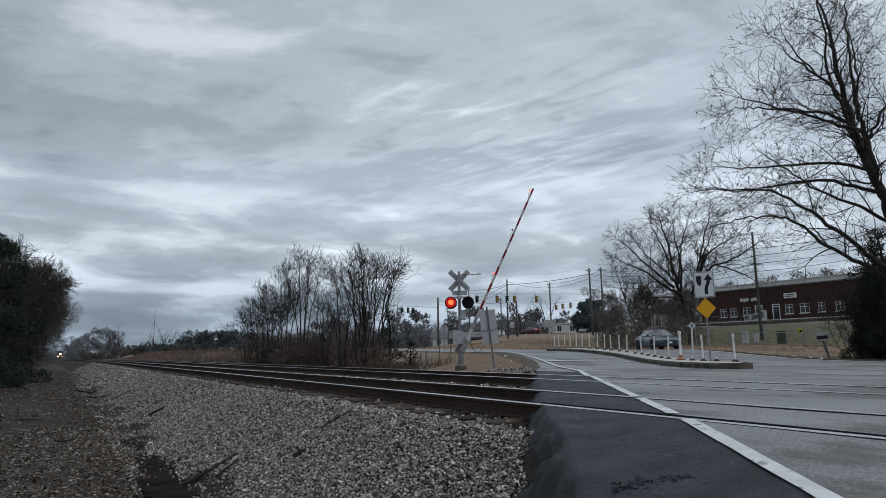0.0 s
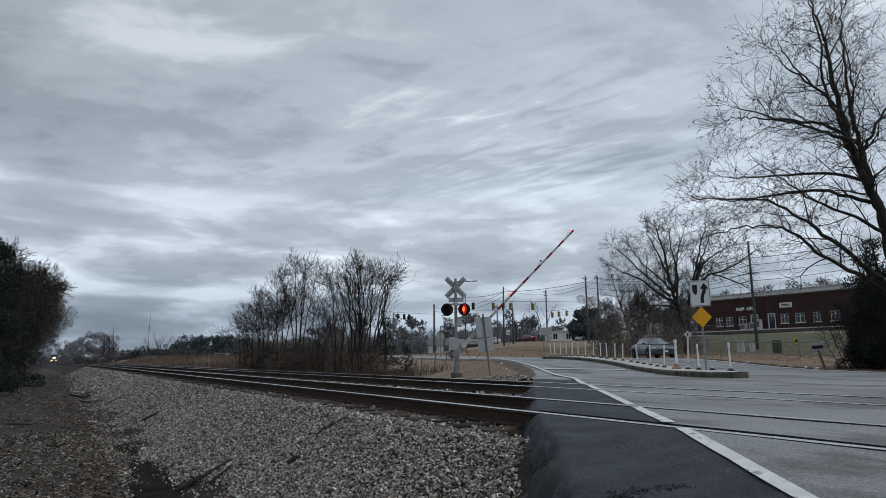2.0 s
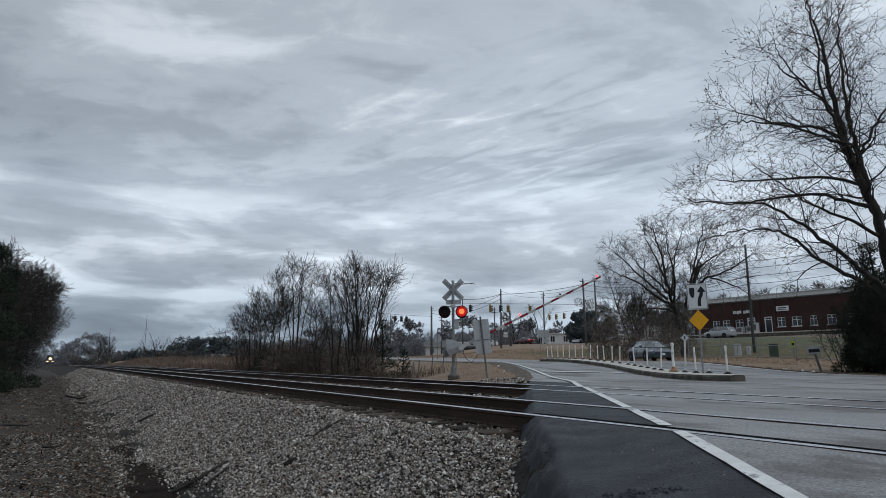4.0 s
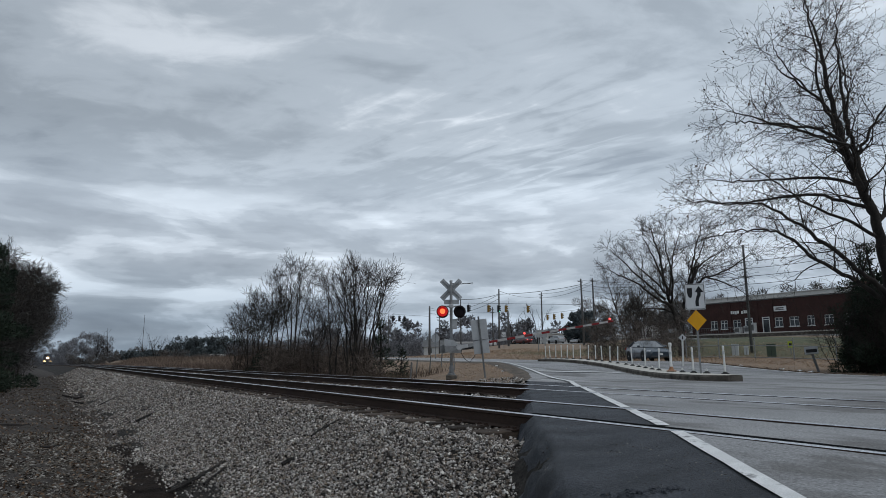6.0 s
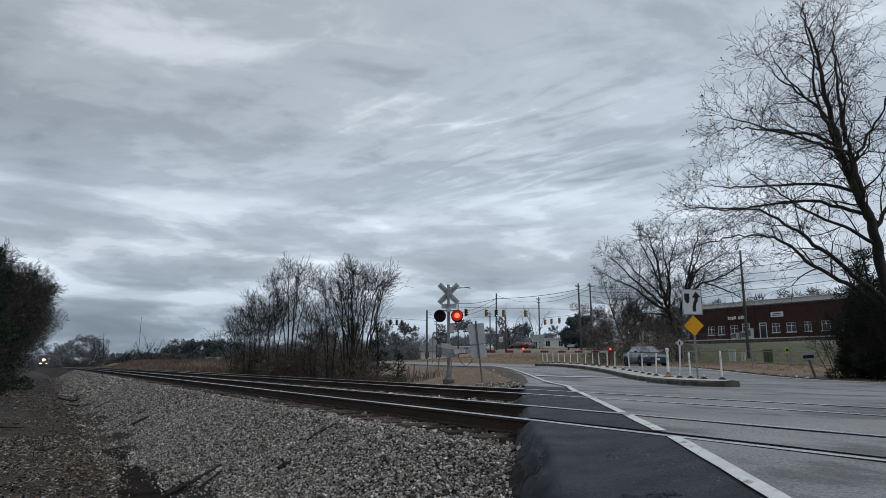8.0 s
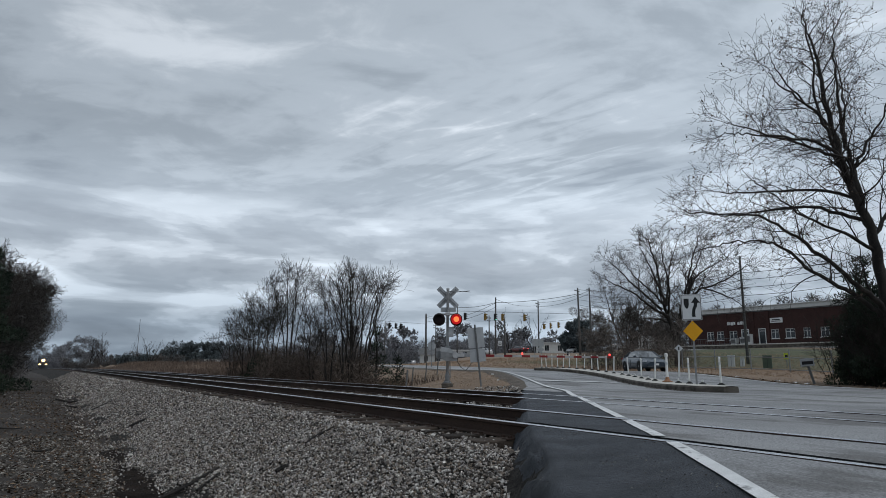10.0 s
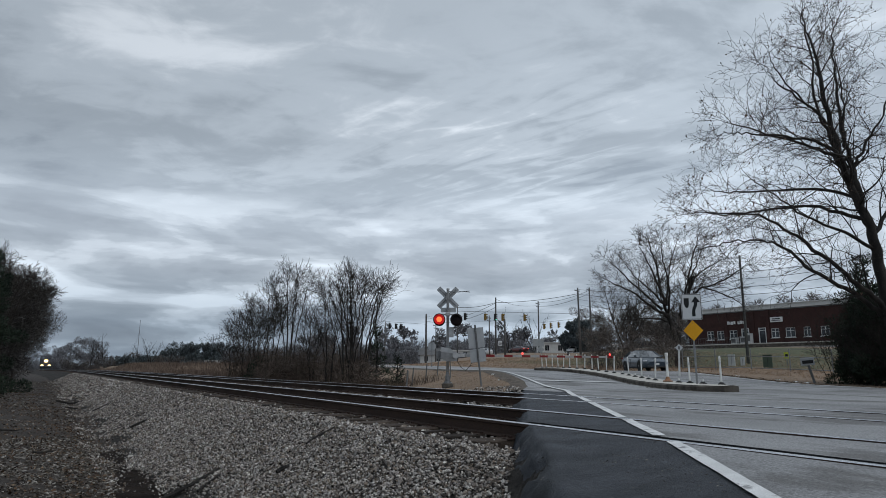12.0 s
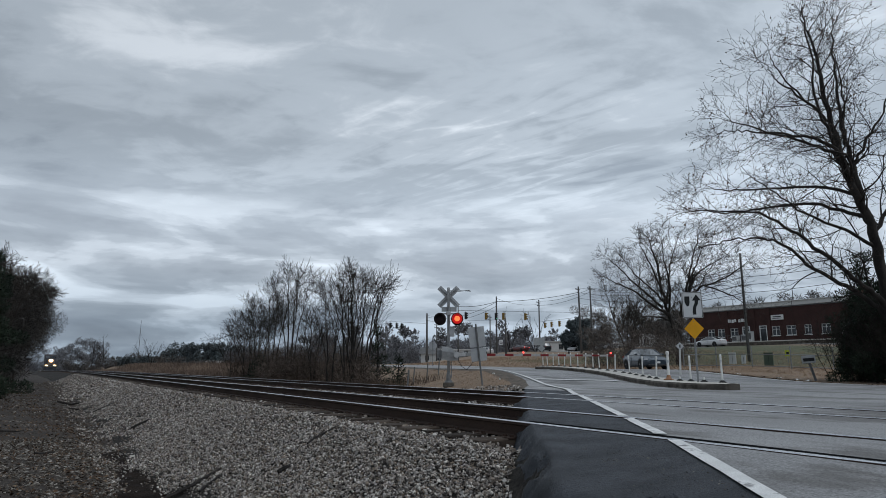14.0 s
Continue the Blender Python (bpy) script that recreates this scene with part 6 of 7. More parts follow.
    part("sign_line", Shape().box((15.0, -0.18, 4.15), (1.2, 0.02, 0.14)), SIGN_BLACK, sign)
    part("sign_line", Shape().box((15.0, -0.18, 3.92), (1.4, 0.02, 0.09)), SIGN_BLACK, sign)
    x = 6.9
    for k, wd in enumerate((0.32, 0.2, 0.34, 0.3, 0, 0.34, 0.34, 0.28)):
        if wd:
            part("letter_bar", Shape().box((x + wd / 2, -0.05, 3.95 - 0.03 * (k % 3)), (wd, 0.08, 0.5 - 0.05 * (k % 2)), bevel=0.01), TRIM_WHITE, b, "pale raised letter block")
        x += wd + 0.09 if wd else 0.3
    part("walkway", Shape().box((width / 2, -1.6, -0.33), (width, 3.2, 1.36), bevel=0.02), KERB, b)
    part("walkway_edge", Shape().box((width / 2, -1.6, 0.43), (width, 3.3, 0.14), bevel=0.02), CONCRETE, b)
    # railing before the shop
    rail = thing("railing", "dark metal railing along the shop walkway", "railing", pose(ax, ay, z0, 0, 0, turn) @ pose(0, -3.0, 0.5))
    n = 26
    for k in range(n):
        part("baluster", Shape().tube([(1 + k * 0.42, 0, 0), (1 + k * 0.42, 0, 0.95)], 0.02, 5), CHROME, rail)
    part("top_rail", Shape().tube([(1, 0, 0.95), (1 + 0.42 * (n - 1), 0, 0.95)], 0.03, 6), CHROME, rail)
    part("bottom_rail", Shape().tube([(1, 0, 0.15), (1 + 0.42 * (n - 1), 0, 0.15)], 0.02, 6), CHROME, rail)
    for k, (x, w, h_) in enumerate(((9.0, 0.9, 0.95), (10.6, 1.0, 1.05), (11.5, 0.6, 1.5))):
        ac = thing("air_conditioner", "pale box-shaped air conditioning unit by the shop", "air conditioner", pose(ax, ay, z0, 0, 0, turn) @ pose(x, -1.6, 0.5))
        part("case", Shape().box((0, 0, h_ / 2), (w, 0.8, h_), bevel=0.03), SIDING, ac)
        part("grille", Shape().box((0, -0.41, h_ * 0.55), (w * 0.8, 0.02, h_ * 0.6)), ROOFING, ac)
        part("top_cap", Shape().box((0, 0, h_ + 0.03), (w * 1.04, 0.84, 0.06), bevel=0.01), SIDING, ac)


# ---- poles, wires and traffic signals ----
def build_pole(x, y, top, r, arms, label, tilt=(0, 0), metal=False, drop=0.0):
    z = float(land(x, y))
    p = thing("utility_pole", label, "utility pole", pose(x, y, z - 0.2, tilt[0], tilt[1], 32))
    h_ = top - z + 0.2
    part("shaft", Shape().lathe([(r, 0), (r * 0.68, h_ * 0.97), (r * 0.6, h_), (0, h_ + 0.02)], 10), GALV if metal else POLE, p, smooth=True)
    for dz, w in arms:
        arm_ = part("crossarm", Shape().box((0, 0.12, h_ - dz), (w, 0.10, 0.12), bevel=0.01), POLE, p)
        for k in (-0.46, -0.2, 0.2, 0.46):
            part("insulator", Shape().lathe([(0.04, 0), (0.05, 0.05), (0.03, 0.12), (0, 0.13)], 8, pose(w * k, 0.12, h_ - dz + 0.06)), CHROME, arm_)
    return (x, y, top)


def build_wire(name, a, b, sag, r=0.02, n=14):
    a, b = Vector(a), Vector(b)
    pts = [a.lerp(b, k / n) - Vector((0, 0, sag * 4 * (k / n) * (1 - k / n))) for k in range(n + 1)]
    single("overhead_wire", Shape().tube(pts, r, 4, cap=False), WIRE, "black overhead wire strung between poles", "wire", group="overhead wires")


SIGNAL_YELLOW = surf("signal_yellow", (0.26, 0.165, 0.04), (0.20, 0.125, 0.035), 3, 30, 0.6, 0.0)


def traffic_signal(x, y, z, turn, dark, lit=None):
    s = thing("traffic_light", "dark traffic light hung from a span wire" if dark else "yellow traffic light hung from a span wire", "traffic light", pose(x, y, z, 0, 0, turn), "hanging traffic lights")
    m = BLACK if dark else SIGNAL_YELLOW
    part("case", Shape().box((0, 0, -0.6), (0.38, 0.3, 1.1), bevel=0.03), m, s)
    part("hanger", Shape().tube([(0, 0, 0.25), (0, 0, -0.05)], 0.03, 6), GALV, s)
    for k in range(3):
        z_ = -0.27 - 0.33 * k
        on = lit == k
        part("lens", Shape().lathe([(0.13, 0.0), (0.11, 0.03), (0, 0.045)], 14, pose(0, -0.15, z_, 90, 0, 0)), (SIGNAL_GREEN if k == 2 else TAIL_LIT) if on else LENS_DARK, s)
        hood, rows = Shape(), []
        for q in range(9):
            a = radians(-10 + 200 * q / 8)
            rows.append([(0.15 * math.cos(a), -0.15, z_ + 0.15 * math.sin(a)), (0.15 * math.cos(a), -0.36, z_ + 0.15 * math.sin(a))])
        part("visor", hood.grid(rows), m, s)


SIGNAL_GREEN = glow("green_signal", (0.15, 0.9, 0.6), 2.0)


def build_lines():
    wood = "tall weathered timber utility pole with wires"
    A = build_pole(68.5, 116.4, 12.0, 0.26, [], wood)
    B = build_pole(63.0, 84.5, 12.3, 0.17, [], "slim grey utility pole beside the junction", (0, 1.5))
    C = build_pole(88.8, 103.8, 14.9, 0.18, [(0.6, 2.6), (1.3, 1.7)], wood)
    D = build_pole(74.8, 77.1, 13.9, 0.19, [(0.5, 3.0)], wood, (0, -3.0))
    E_ = build_pole(83.7, 83.4, 15.3, 0.19, [(0.5, 3.0)], wood, (0, -1.5))
    F = build_pole(53.2, 34.0, 10.9, 0.14, [], wood)
    G = build_pole(70.4, 91.6, 9.4, 0.2, [], "short timber pole beside the junction")
    H = build_pole(54.9, 83.6, 10.4, 0.12, [], "slim pole carrying a traffic light wire")
    I = build_pole(55.0, 113.0, 10.0, 0.14, [], "slim pole carrying a traffic light wire")
    I2 = build_pole(56.6, 112.0, 9.7, 0.12, [], "slim pole carrying a traffic light wire")
    J = build_pole(62, 20.4, 12.4, 0.17, [(0.4, 2.6)], wood)
    build_pole(76.0, 104.0, 11.2, 0.15, [(0.5, 2.2), (1.1, 1.8)], wood)
    build_pole(78.0, 128.0, 11.0, 0.15, [(0.5, 2.2), (1.1, 1.8)], wood)

    def at(p, dz):
        return (p[0], p[1], p[2] - dz)

    for dz in (0.2, 0.9):
        build_wire("w", at(A, dz + 0.6), at(B, dz + 0.8), 1.2, 0.03)
    build_wire("w", at(H, 0.3), at(B, 0.9), 0.3, 0.045)
    build_wire("w", at(B, 0.9), at(D, 0.9), 0.35, 0.045)
    build_wire("w", at(B, 0.3), at(C, 0.9), 0.6, 0.025)
    for dz in (0.3, 1.2):
        build_wire("w", at(C, dz), at(E_, dz * 0.6 + 0.3), 0.6, 0.03)
    for dz in (0.2, 1.0, 1.9, 2.8):
        build_wire("w", at(D, dz), at(F, 1.4 + dz * 0.8), 1.0, 0.026)
        build_wire("w", at(E_, dz + 0.4), at(F, 0.9 + dz * 0.7), 1.4, 0.022)
        build_wire("w", at(F, 1.4 + dz * 0.8), at(J, 0.6 + dz * 0.8), 0.5, 0.024)
    build_wire("w", at(A, 0.4), at(G, 0.1), 0.6, 0.025)

    def span(a, b, fs, dark, name):
        a, b = Vector(a), Vector(b)
        build_wire("w", a, b, 0.0, 0.03, 2)
        for f, d, lit in fs:
            p = a.lerp(b, f)
            traffic_signal(p.x, p.y, p.z - 0.24, 32, d, lit)

    span(at(A, 2.2), (55.0, 113.0, 9.75), ((0.52, True, None), (0.62, True, None), (0.74, True, None)), True, "a")
    span((54.9, 83.6, 9.5), (74.7, 77.1, 9.6), ((0.06, True, None), (0.22, False, None), (0.30, True, 2), (0.36, False, None), (0.54, False, None)), False, "b")
    span((88.8, 103.8, 10.2), (83.6, 83.4, 9.9), ((0.12, False, None), (0.26, False, None), (0.42, False, None)), False, "c")


# ---- right bank: fence, boxes, small signs ----
def build_bank_things():
    f = thing("pipe_fence", "grey metal pipe rail fence with wire mesh on the bank", "fence")
    pts = [(41.0, 31.5), (41.4, 29.0), (41.8, 26.5), (42.2, 24.0), (42.6, 21.5), (43.0, 19.0)]
    zz = [float(land(x, y)) for x, y in pts]
    for (x, y), z in zip(pts, zz):
        part("fence_post", Shape().tube([(x, y, z - 0.1), (x, y, z + 1.5)], 0.04, 8), GALV, f)
    for (a, za), (b, zb) in zip(zip(pts, zz), zip(pts[1:], zz[1:])):
        for h_ in (0.15, 0.95):
            part("fence_rail", Shape().tube([(a[0], a[1], za + h_), (b[0], b[1], zb + h_)], 0.028, 6), GALV, f)
        part("mesh_wire", Shape().tube([(a[0], a[1], za + 1.45), (b[0], b[1], zb + 1.45)], 0.012, 4), GALV, f)

    def cabinet(x, y, w, d, h_, mat, label):
        c = thing("utility_box", label, "utility box", pose(x, y, float(land(x, y)) - 0.03, 0, 0, -60), "boxes on the bank")
        part("case", Shape().box((0, 0, h_ / 2), (w, d, h_), bevel=0.03), mat, c)
        part("lid", Shape().box((0, 0, h_ + 0.03), (w * 1.06, d * 1.06, 0.07), bevel=0.015), mat, c)
        part("door_seam", Shape().box((0, -d / 2 - 0.003, h_ * 0.5), (0.02, 0.006, h_ * 0.8)), BLACK, c)
    for x, y, h_ in ((15.9, 29.0, 1.0), (16.6, 30.2, 0.9), (17.6, 31.4, 1.0), (19.3, 32.8, 1.0), (20.9, 34.1, 0.9)):
        single("fence_stake", Shape().tube([(0, 0, -0.2), (0.02, 0, h_)], 0.035, 6), POLE, "old brown wooden stake in the dry grass", "fence post", pose(x, y, float(land(x, y)), 2, 3, 0), "stakes on the verge")
    cabinet(50.2, 33.6, 0.55, 0.4, 0.95, SIDING, "white metal utility box on the grass bank")
    cabinet(51.0, 33.1, 0.35, 0.3, 0.7, SIDING, "white metal utility box on the grass bank")
    cabinet(48.0, 29.05, 0.65, 0.5, 1.0, GREENBOX, "dull green utility cabinet on the grass bank")
    s = thing("warning_marker", "small yellow-green marker plate on a post", "marker sign", pose(51.3, 29.4, float(land(51.3, 29.4)), 0, 0, -58))
    part("post", Shape().box((0, 0.03, 0.5), (0.06, 0.04, 1.0)), GALV, s)
    part("plate", Shape().plate(rounded(0.38, 0.5, 0.03), 0.01, pose(0, 0, 0.85)), LIME, s)
    part("mark", Shape().box((0, -0.008, 0.85), (0.2, 0.004, 0.2)), SIGN_BLACK, s)
    m = thing("street_sign", "small tilted grey plate with dark lettering on a leaning post", "sign", pose(30.6, 16.3, float(land(30.6, 16.3)) - 0.05, 0, -13, -52))
    part("post", Shape().box((0, 0.03, 0.55), (0.10, 0.08, 1.15), bevel=0.01), POLE, m)
    part("plate", Shape().box((0.0, -0.03, 1.08), (0.58, 0.03, 0.36), Matrix.Rotation(radians(8), 3, "Y"), bevel=0.01), SIGN_BACK, m)
    part("text_bar", Shape().box((0.0, -0.05, 1.06), (0.46, 0.012, 0.15), Matrix.Rotation(radians(8), 3, "Y")), SIGN_BLACK, m)


LIME = surf("lime_plate", (0.42, 0.46, 0.05), (0.36, 0.40, 0.05), 3, 40, 0.5, 0.0)


# ---- brush, grass, far woods ----
def blades(name, xs, ys, zs, hgt, width, mat, label, seed, lean=0.35):
    rng = np.random.default_rng(seed)
    n = len(xs)
    base = np.stack([xs, ys, zs], 1)
    a = rng.uniform(0, 2 * np.pi, n)
    side = np.stack([np.cos(a), np.sin(a), np.zeros(n)], 1) * (width * rng.uniform(0.6, 1.4, n))[:, None]
    h_ = hgt * rng.uniform(0.4, 1.2, n)
    tip = base + np.stack([rng.normal(0, lean, n) * h_, rng.normal(0, lean, n) * h_, h_], 1)
    mid = (base + tip) / 2 + np.stack([rng.normal(0, 0.1, n) * h_, rng.normal(0, 0.1, n) * h_, 0.1 * h_], 1)
    co = np.stack([base - side, base + side, mid + side * 0.6, tip, mid - side * 0.6], 1).reshape(-1, 3)
    f = (np.arange(n)[:, None] * 5 + np.array([[0, 1, 2, 4]]))
    f2 = (np.arange(n)[:, None] * 5 + np.array([[4, 2, 3, 3]]))
    me = bpy.data.meshes.new(name)
    faces = [tuple(q) for q in f] + [tuple(q[:3]) for q in f2]
    me.from_pydata(co.tolist(), [], faces)
    me.materials.append(mat)
    return tagged(new(name, me), label, "grass", kind="stuff")


def build_grass():
    rng = np.random.default_rng(17)

    def field(n, x0, x1, y0, y1, test=None):
        x, y = rng.uniform(x0, x1, n), rng.uniform(y0, y1, n)
        if test is not None:
            k = test(x, y)
            x, y = x[k], y[k]
        return x, y, land(x, y) - 0.02

    verge = lambda x, y: x < left_edge_x(y) - 0.15
    blades("verge_grass", *field(22000, 11.9, 24, 15, 40, verge), 0.06, 0.010, STRAW, "short dry grass on the verge", 1, 1.4)
    blades("track_weeds", *field(9000, 12.2, 19, 26, 62, lambda x, y: (x < left_edge_x(y) - 2.5) & ((y > 30) | (x < 14.2 + (y - 26) * 0.6))), 0.6, 0.010, WEED, "tall brown weeds along the far track", 2)
    x = 13 + 60 * rng.uniform(0, 1, 60000) ** 1.4
    y = rng.uniform(55, 190, 60000)
    x = x + bend(y)
    k = ((x < left_edge_x(y) - 1) | (y > 150)) & (x - bend(y) > 13)
    blades("field_weeds", x[k], y[k], land(x[k], y[k]), 0.9, 0.035, FIELD_WEED, "tall brown winter weeds in the field", 3)
    right = lambda x, y: (x > np.interp(y, [p[1] for p in RIGHT_EDGE], [p[0] for p in RIGHT_EDGE]) + 0.3)
    blades("bank_grass", *field(14000, 24, 44, 8, 40, right), 0.07, 0.012, STRAW, "dry grass on the road bank", 4, 1.3)
    blades("slope_grass", *field(30000, 37, 62, 18, 76, right), 0.15, 0.018, STRAW, "dry grass on the slope below the street", 5, 1.3)
    u, y = rng.uniform(-7, 0.3, 9000), 5 + 45 * rng.uniform(0, 1, 9000) ** 1.3
    x = u + bend(y)
    k = (u < -2.0 + 0.8 * np.sin(y * 0.7)) | (rng.uniform(0, 1, len(u)) < 0.35 + 0.3 * np.sin(y * 0.5 + u))
    blades("path_litter", x[k], y[k], land(x[k], y[k]), 0.09, 0.016, LITTER, "dead leaves and weeds beside the dirt path", 6, 1.2)


def build_litter():
    rng = np.random.default_rng(41)
    u, y = rng.uniform(-6, 1.6, 40000), 6 + 80 * rng.uniform(0, 1, 40000) ** 2
    k = (np.sin(u * 1.9 + np.sin(y * 0.7)) * np.sin(y * 0.9) + rng.normal(0, 0.5, len(u)) > 0.0) | (u > 0.4)
    un, yn = rng.normal(0.6, 0.6, 3200), 6.4 + 20 * rng.uniform(0, 1, 3200) ** 1.3
    u, y = np.concatenate([u[k], un]), np.concatenate([y[k], yn])
    scatter_leaves("leaf_litter", u + bend(y), y, 0.028, LITTER, "brown dead leaves scattered over the dirt path", 1)
    y = rng.uniform(8, 30, 5000)
    x = np.interp(y, [p[1] for p in RIGHT_EDGE], [p[0] for p in RIGHT_EDGE]) + 0.15 + np.abs(rng.normal(0, 0.7, len(y)))
    scatter_leaves("road_edge_litter", x, y, 0.05, LITTER, "brown dead leaves along the road edge", 2)
    for k, (x, y, s_) in enumerate(((29.4, 17.4, 0.30), (28.6, 15.9, 0.36), (32.0, 21.0, 0.22), (27.7, 15.0, 0.20), (17.3, 23.4, 0.14), (15.0, 20.0, 0.13))):
        sh = Shape().grid([[(s_ * i / 3, s_ * 0.5 * j / 3, 0.03 + 0.035 * math.sin(i * 2.1 + j * 1.3 + k)) for j in range(4)] for i in range(4)])
        single("paper_scrap", sh, WHITE, "crumpled white scrap of litter beside the road", "litter", pose(x, y, float(land(x, y, False)) + 0.01, 0, 0, 47 * k), "litter by the road")


def scatter_leaves(name, x, y, size, mat, label, seed):
    """Flat curled leaves lying on the ground."""
    rng = np.random.default_rng(seed)
    n = len(x)
    p = np.stack([x, y, land(x, y) + rng.uniform(0.004, 0.02, n)], 1)
    a = rng.uniform(0, 2 * np.pi, n)
    s = size * rng.uniform(0.5, 1.4, n)
    d = np.stack([np.cos(a) * s, np.sin(a) * s, rng.normal(0, 0.35, n) * s], 1)
    e_ = np.stack([-np.sin(a) * s, np.cos(a) * s, rng.normal(0, 0.35, n) * s], 1) * 0.55
    co = np.stack([p - d, p - e_, p + d, p + e_], 1).reshape(-1, 3)
    f = np.arange(n)[:, None] * 4 + np.array([[0, 1, 2, 3]])
    return tagged(new(name, raw_mesh(name, co, f, mat, 4)), label, "leaf litter", kind="stuff")


def woods(name, spots, n, size, mat, label, seed, stretch=1.0, thin=0.32, lo=0.12):
    rng = np.random.default_rng(seed)
    centres = []
    for x, y, r, h_ in spots:
        z = float(land(x, y))
        for k in range(10):
            f = rng.uniform(0.0, 1.0)
            centres.append((x + rng.normal(0, r * 0.4), y + rng.normal(0, r * 0.4), z + h_ * (lo + (0.87 - lo) * f), r * (0.55 - 0.25 * f)))
    co, f = leaf_mass(centres, n, size, rng, stretch, thin)
    return tagged(new(name, raw_mesh(name, co, f, mat, 4)), label, "woods", kind="stuff")


def build_far_woods():
    R = random.Random(8)
    woods("distant_pines", [(80 + k * 1.1 + R.uniform(-1, 1), 545 - k * 0.7 + R.uniform(-8, 8), 5.5, R.uniform(17, 21) * (0.75 if k < 7 or k > 46 else 1)) for k in range(60)], 46000, 0.8, PINE, "distant dark pine woods on the skyline", 1)
    woods("field_pines", [(21 + k * 1.5 + R.uniform(-1, 1), 222 + k * 1.5 + R.uniform(-3, 3), 2.6, R.uniform(2.0, 3.6)) for k in range(14)], 12000, 0.4, PINE, "row of dark young pines across the field", 2)
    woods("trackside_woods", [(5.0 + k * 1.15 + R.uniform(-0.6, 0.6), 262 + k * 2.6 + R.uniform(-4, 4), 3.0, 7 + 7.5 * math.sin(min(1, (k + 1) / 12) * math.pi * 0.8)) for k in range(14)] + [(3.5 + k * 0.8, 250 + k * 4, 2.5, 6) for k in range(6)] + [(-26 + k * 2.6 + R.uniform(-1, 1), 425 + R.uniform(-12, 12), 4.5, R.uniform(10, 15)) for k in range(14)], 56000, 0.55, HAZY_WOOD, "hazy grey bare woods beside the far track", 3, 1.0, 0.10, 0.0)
    woods("trackside_brush", [(7 + k * 1.7 + R.uniform(-0.6, 0.6), 236 + R.uniform(-8, 8), 2.2, R.uniform(2.2, 3.8)) for k in range(14)], 14000, 0.4, GREY_LEAF, "low grey brush beside the far track", 19, 1.0, 0.12, 0.0)
    woods("field_hedge", [(24 + k * 4.6 + R.uniform(-2, 2), 236 - k * 3 + R.uniform(-6, 6), 3.2, R.uniform(2.6, 4.6) * (0.25 if 3 < k < 9 else 1)) for k in range(16)], 16000, 0.55, GREY_LEAF, "grey bare hedge across the field", 9, 1.0, 0.12)
    woods("skyline_woods", [(60 + k * 6.5 + R.uniform(-3, 3), 215 - k * 3.0 + R.uniform(-6, 6), 6, R.uniform(6, 8.5)) for k in range(24)], 46000, 0.8, HAZY_WOOD, "hazy grey bare woods beyond the junction", 4, 1.0, 0.09)
    woods("junction_pines", [(101 + R.uniform(-3, 4), 104 + R.uniform(-4, 4), 2.4, R.uniform(6.5, 9)) for k in range(6)], 14000, 0.35, PINE, "dark evergreen trees behind the junction", 5)
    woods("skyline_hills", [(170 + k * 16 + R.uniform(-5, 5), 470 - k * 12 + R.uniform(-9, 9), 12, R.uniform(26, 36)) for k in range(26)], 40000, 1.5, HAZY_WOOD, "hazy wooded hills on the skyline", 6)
    woods("left_woods", [(-7 - R.uniform(0, 12), 45 + k * 9 + R.uniform(-3, 3), 4, R.uniform(8, 11)) for k in range(22)] + [(-3.6 - 0.02 * k + R.uniform(-0.5, 0.5), 52 + k * 5.0, 2.0, R.uniform(8, 9.5)) for k in range(11)], 60000, 0.4, GREY_LEAF, "dense grey winter woods beside the railway", 7, 1.0, 0.12)
    woods("overhanging_branches", [(-1.7 + R.uniform(-0.8, 0.4), 52 + k * 3.6, 2.2, R.uniform(8.0, 9.2)) for k in range(10)], 42000, 0.20, OVER_TWIG, "dense fine bare branches leaning over the railway", 12, 1.0, 0.06, 0.42)
    woods("thicket", [(14.0 + R.uniform(-0.4, 1.6), 30.5 + k * 1.5, 1.5, R.uniform(2.2, 3.6) * (0.6 if k < 2 else 1)) for k in range(18)], 16000, 0.26, THICKET, "dense brown leafless thicket below the trees", 13, 1.0, 0.05, 0.05)
    woods("bank_thicket", [(39.5 + k * 1.1 + R.uniform(-0.6, 0.6), 36.5 - 0.1 * k + R.uniform(-1, 3), 2.0, R.uniform(3.0, 5.0)) for k in range(7)], 8000, 0.30, BANK_TWIG, "dense brown leafless thicket on the bank", 14, 1.0, 0.05, 0.05)
    woods("junction_woods", [(106 + k * 2.0 + R.uniform(-1, 1), 107 - k * 2.4 + R.uniform(-2, 2), 3.4, R.uniform(9.5, 12)) for k in range(9)], 20000, 0.5, BANK_TWIG, "brown bare woods behind the junction", 15, 1.0, 0.06, 0.1)
    woods("bank_woods", [(104 + R.uniform(0, 10), 30 + k * 6, 4, R.uniform(8, 10)) for k in range(12)], 26000, 0.5, GREY_LEAF, "grey winter woods behind the shops", 8, 1.0, 0.12)


OVER_TWIG = surf("overhanging_twigs", (0.040, 0.037, 0.035), (0.080, 0.073, 0.067), 0.3, 6, 0.95, 0.0, island=0.5)
GREY_LEAF = surf("grey_winter_wood", (0.075, 0.070, 0.068), (0.12, 0.11, 0.102), 0.15, 4, 0.95, 0.0, island=0.45)


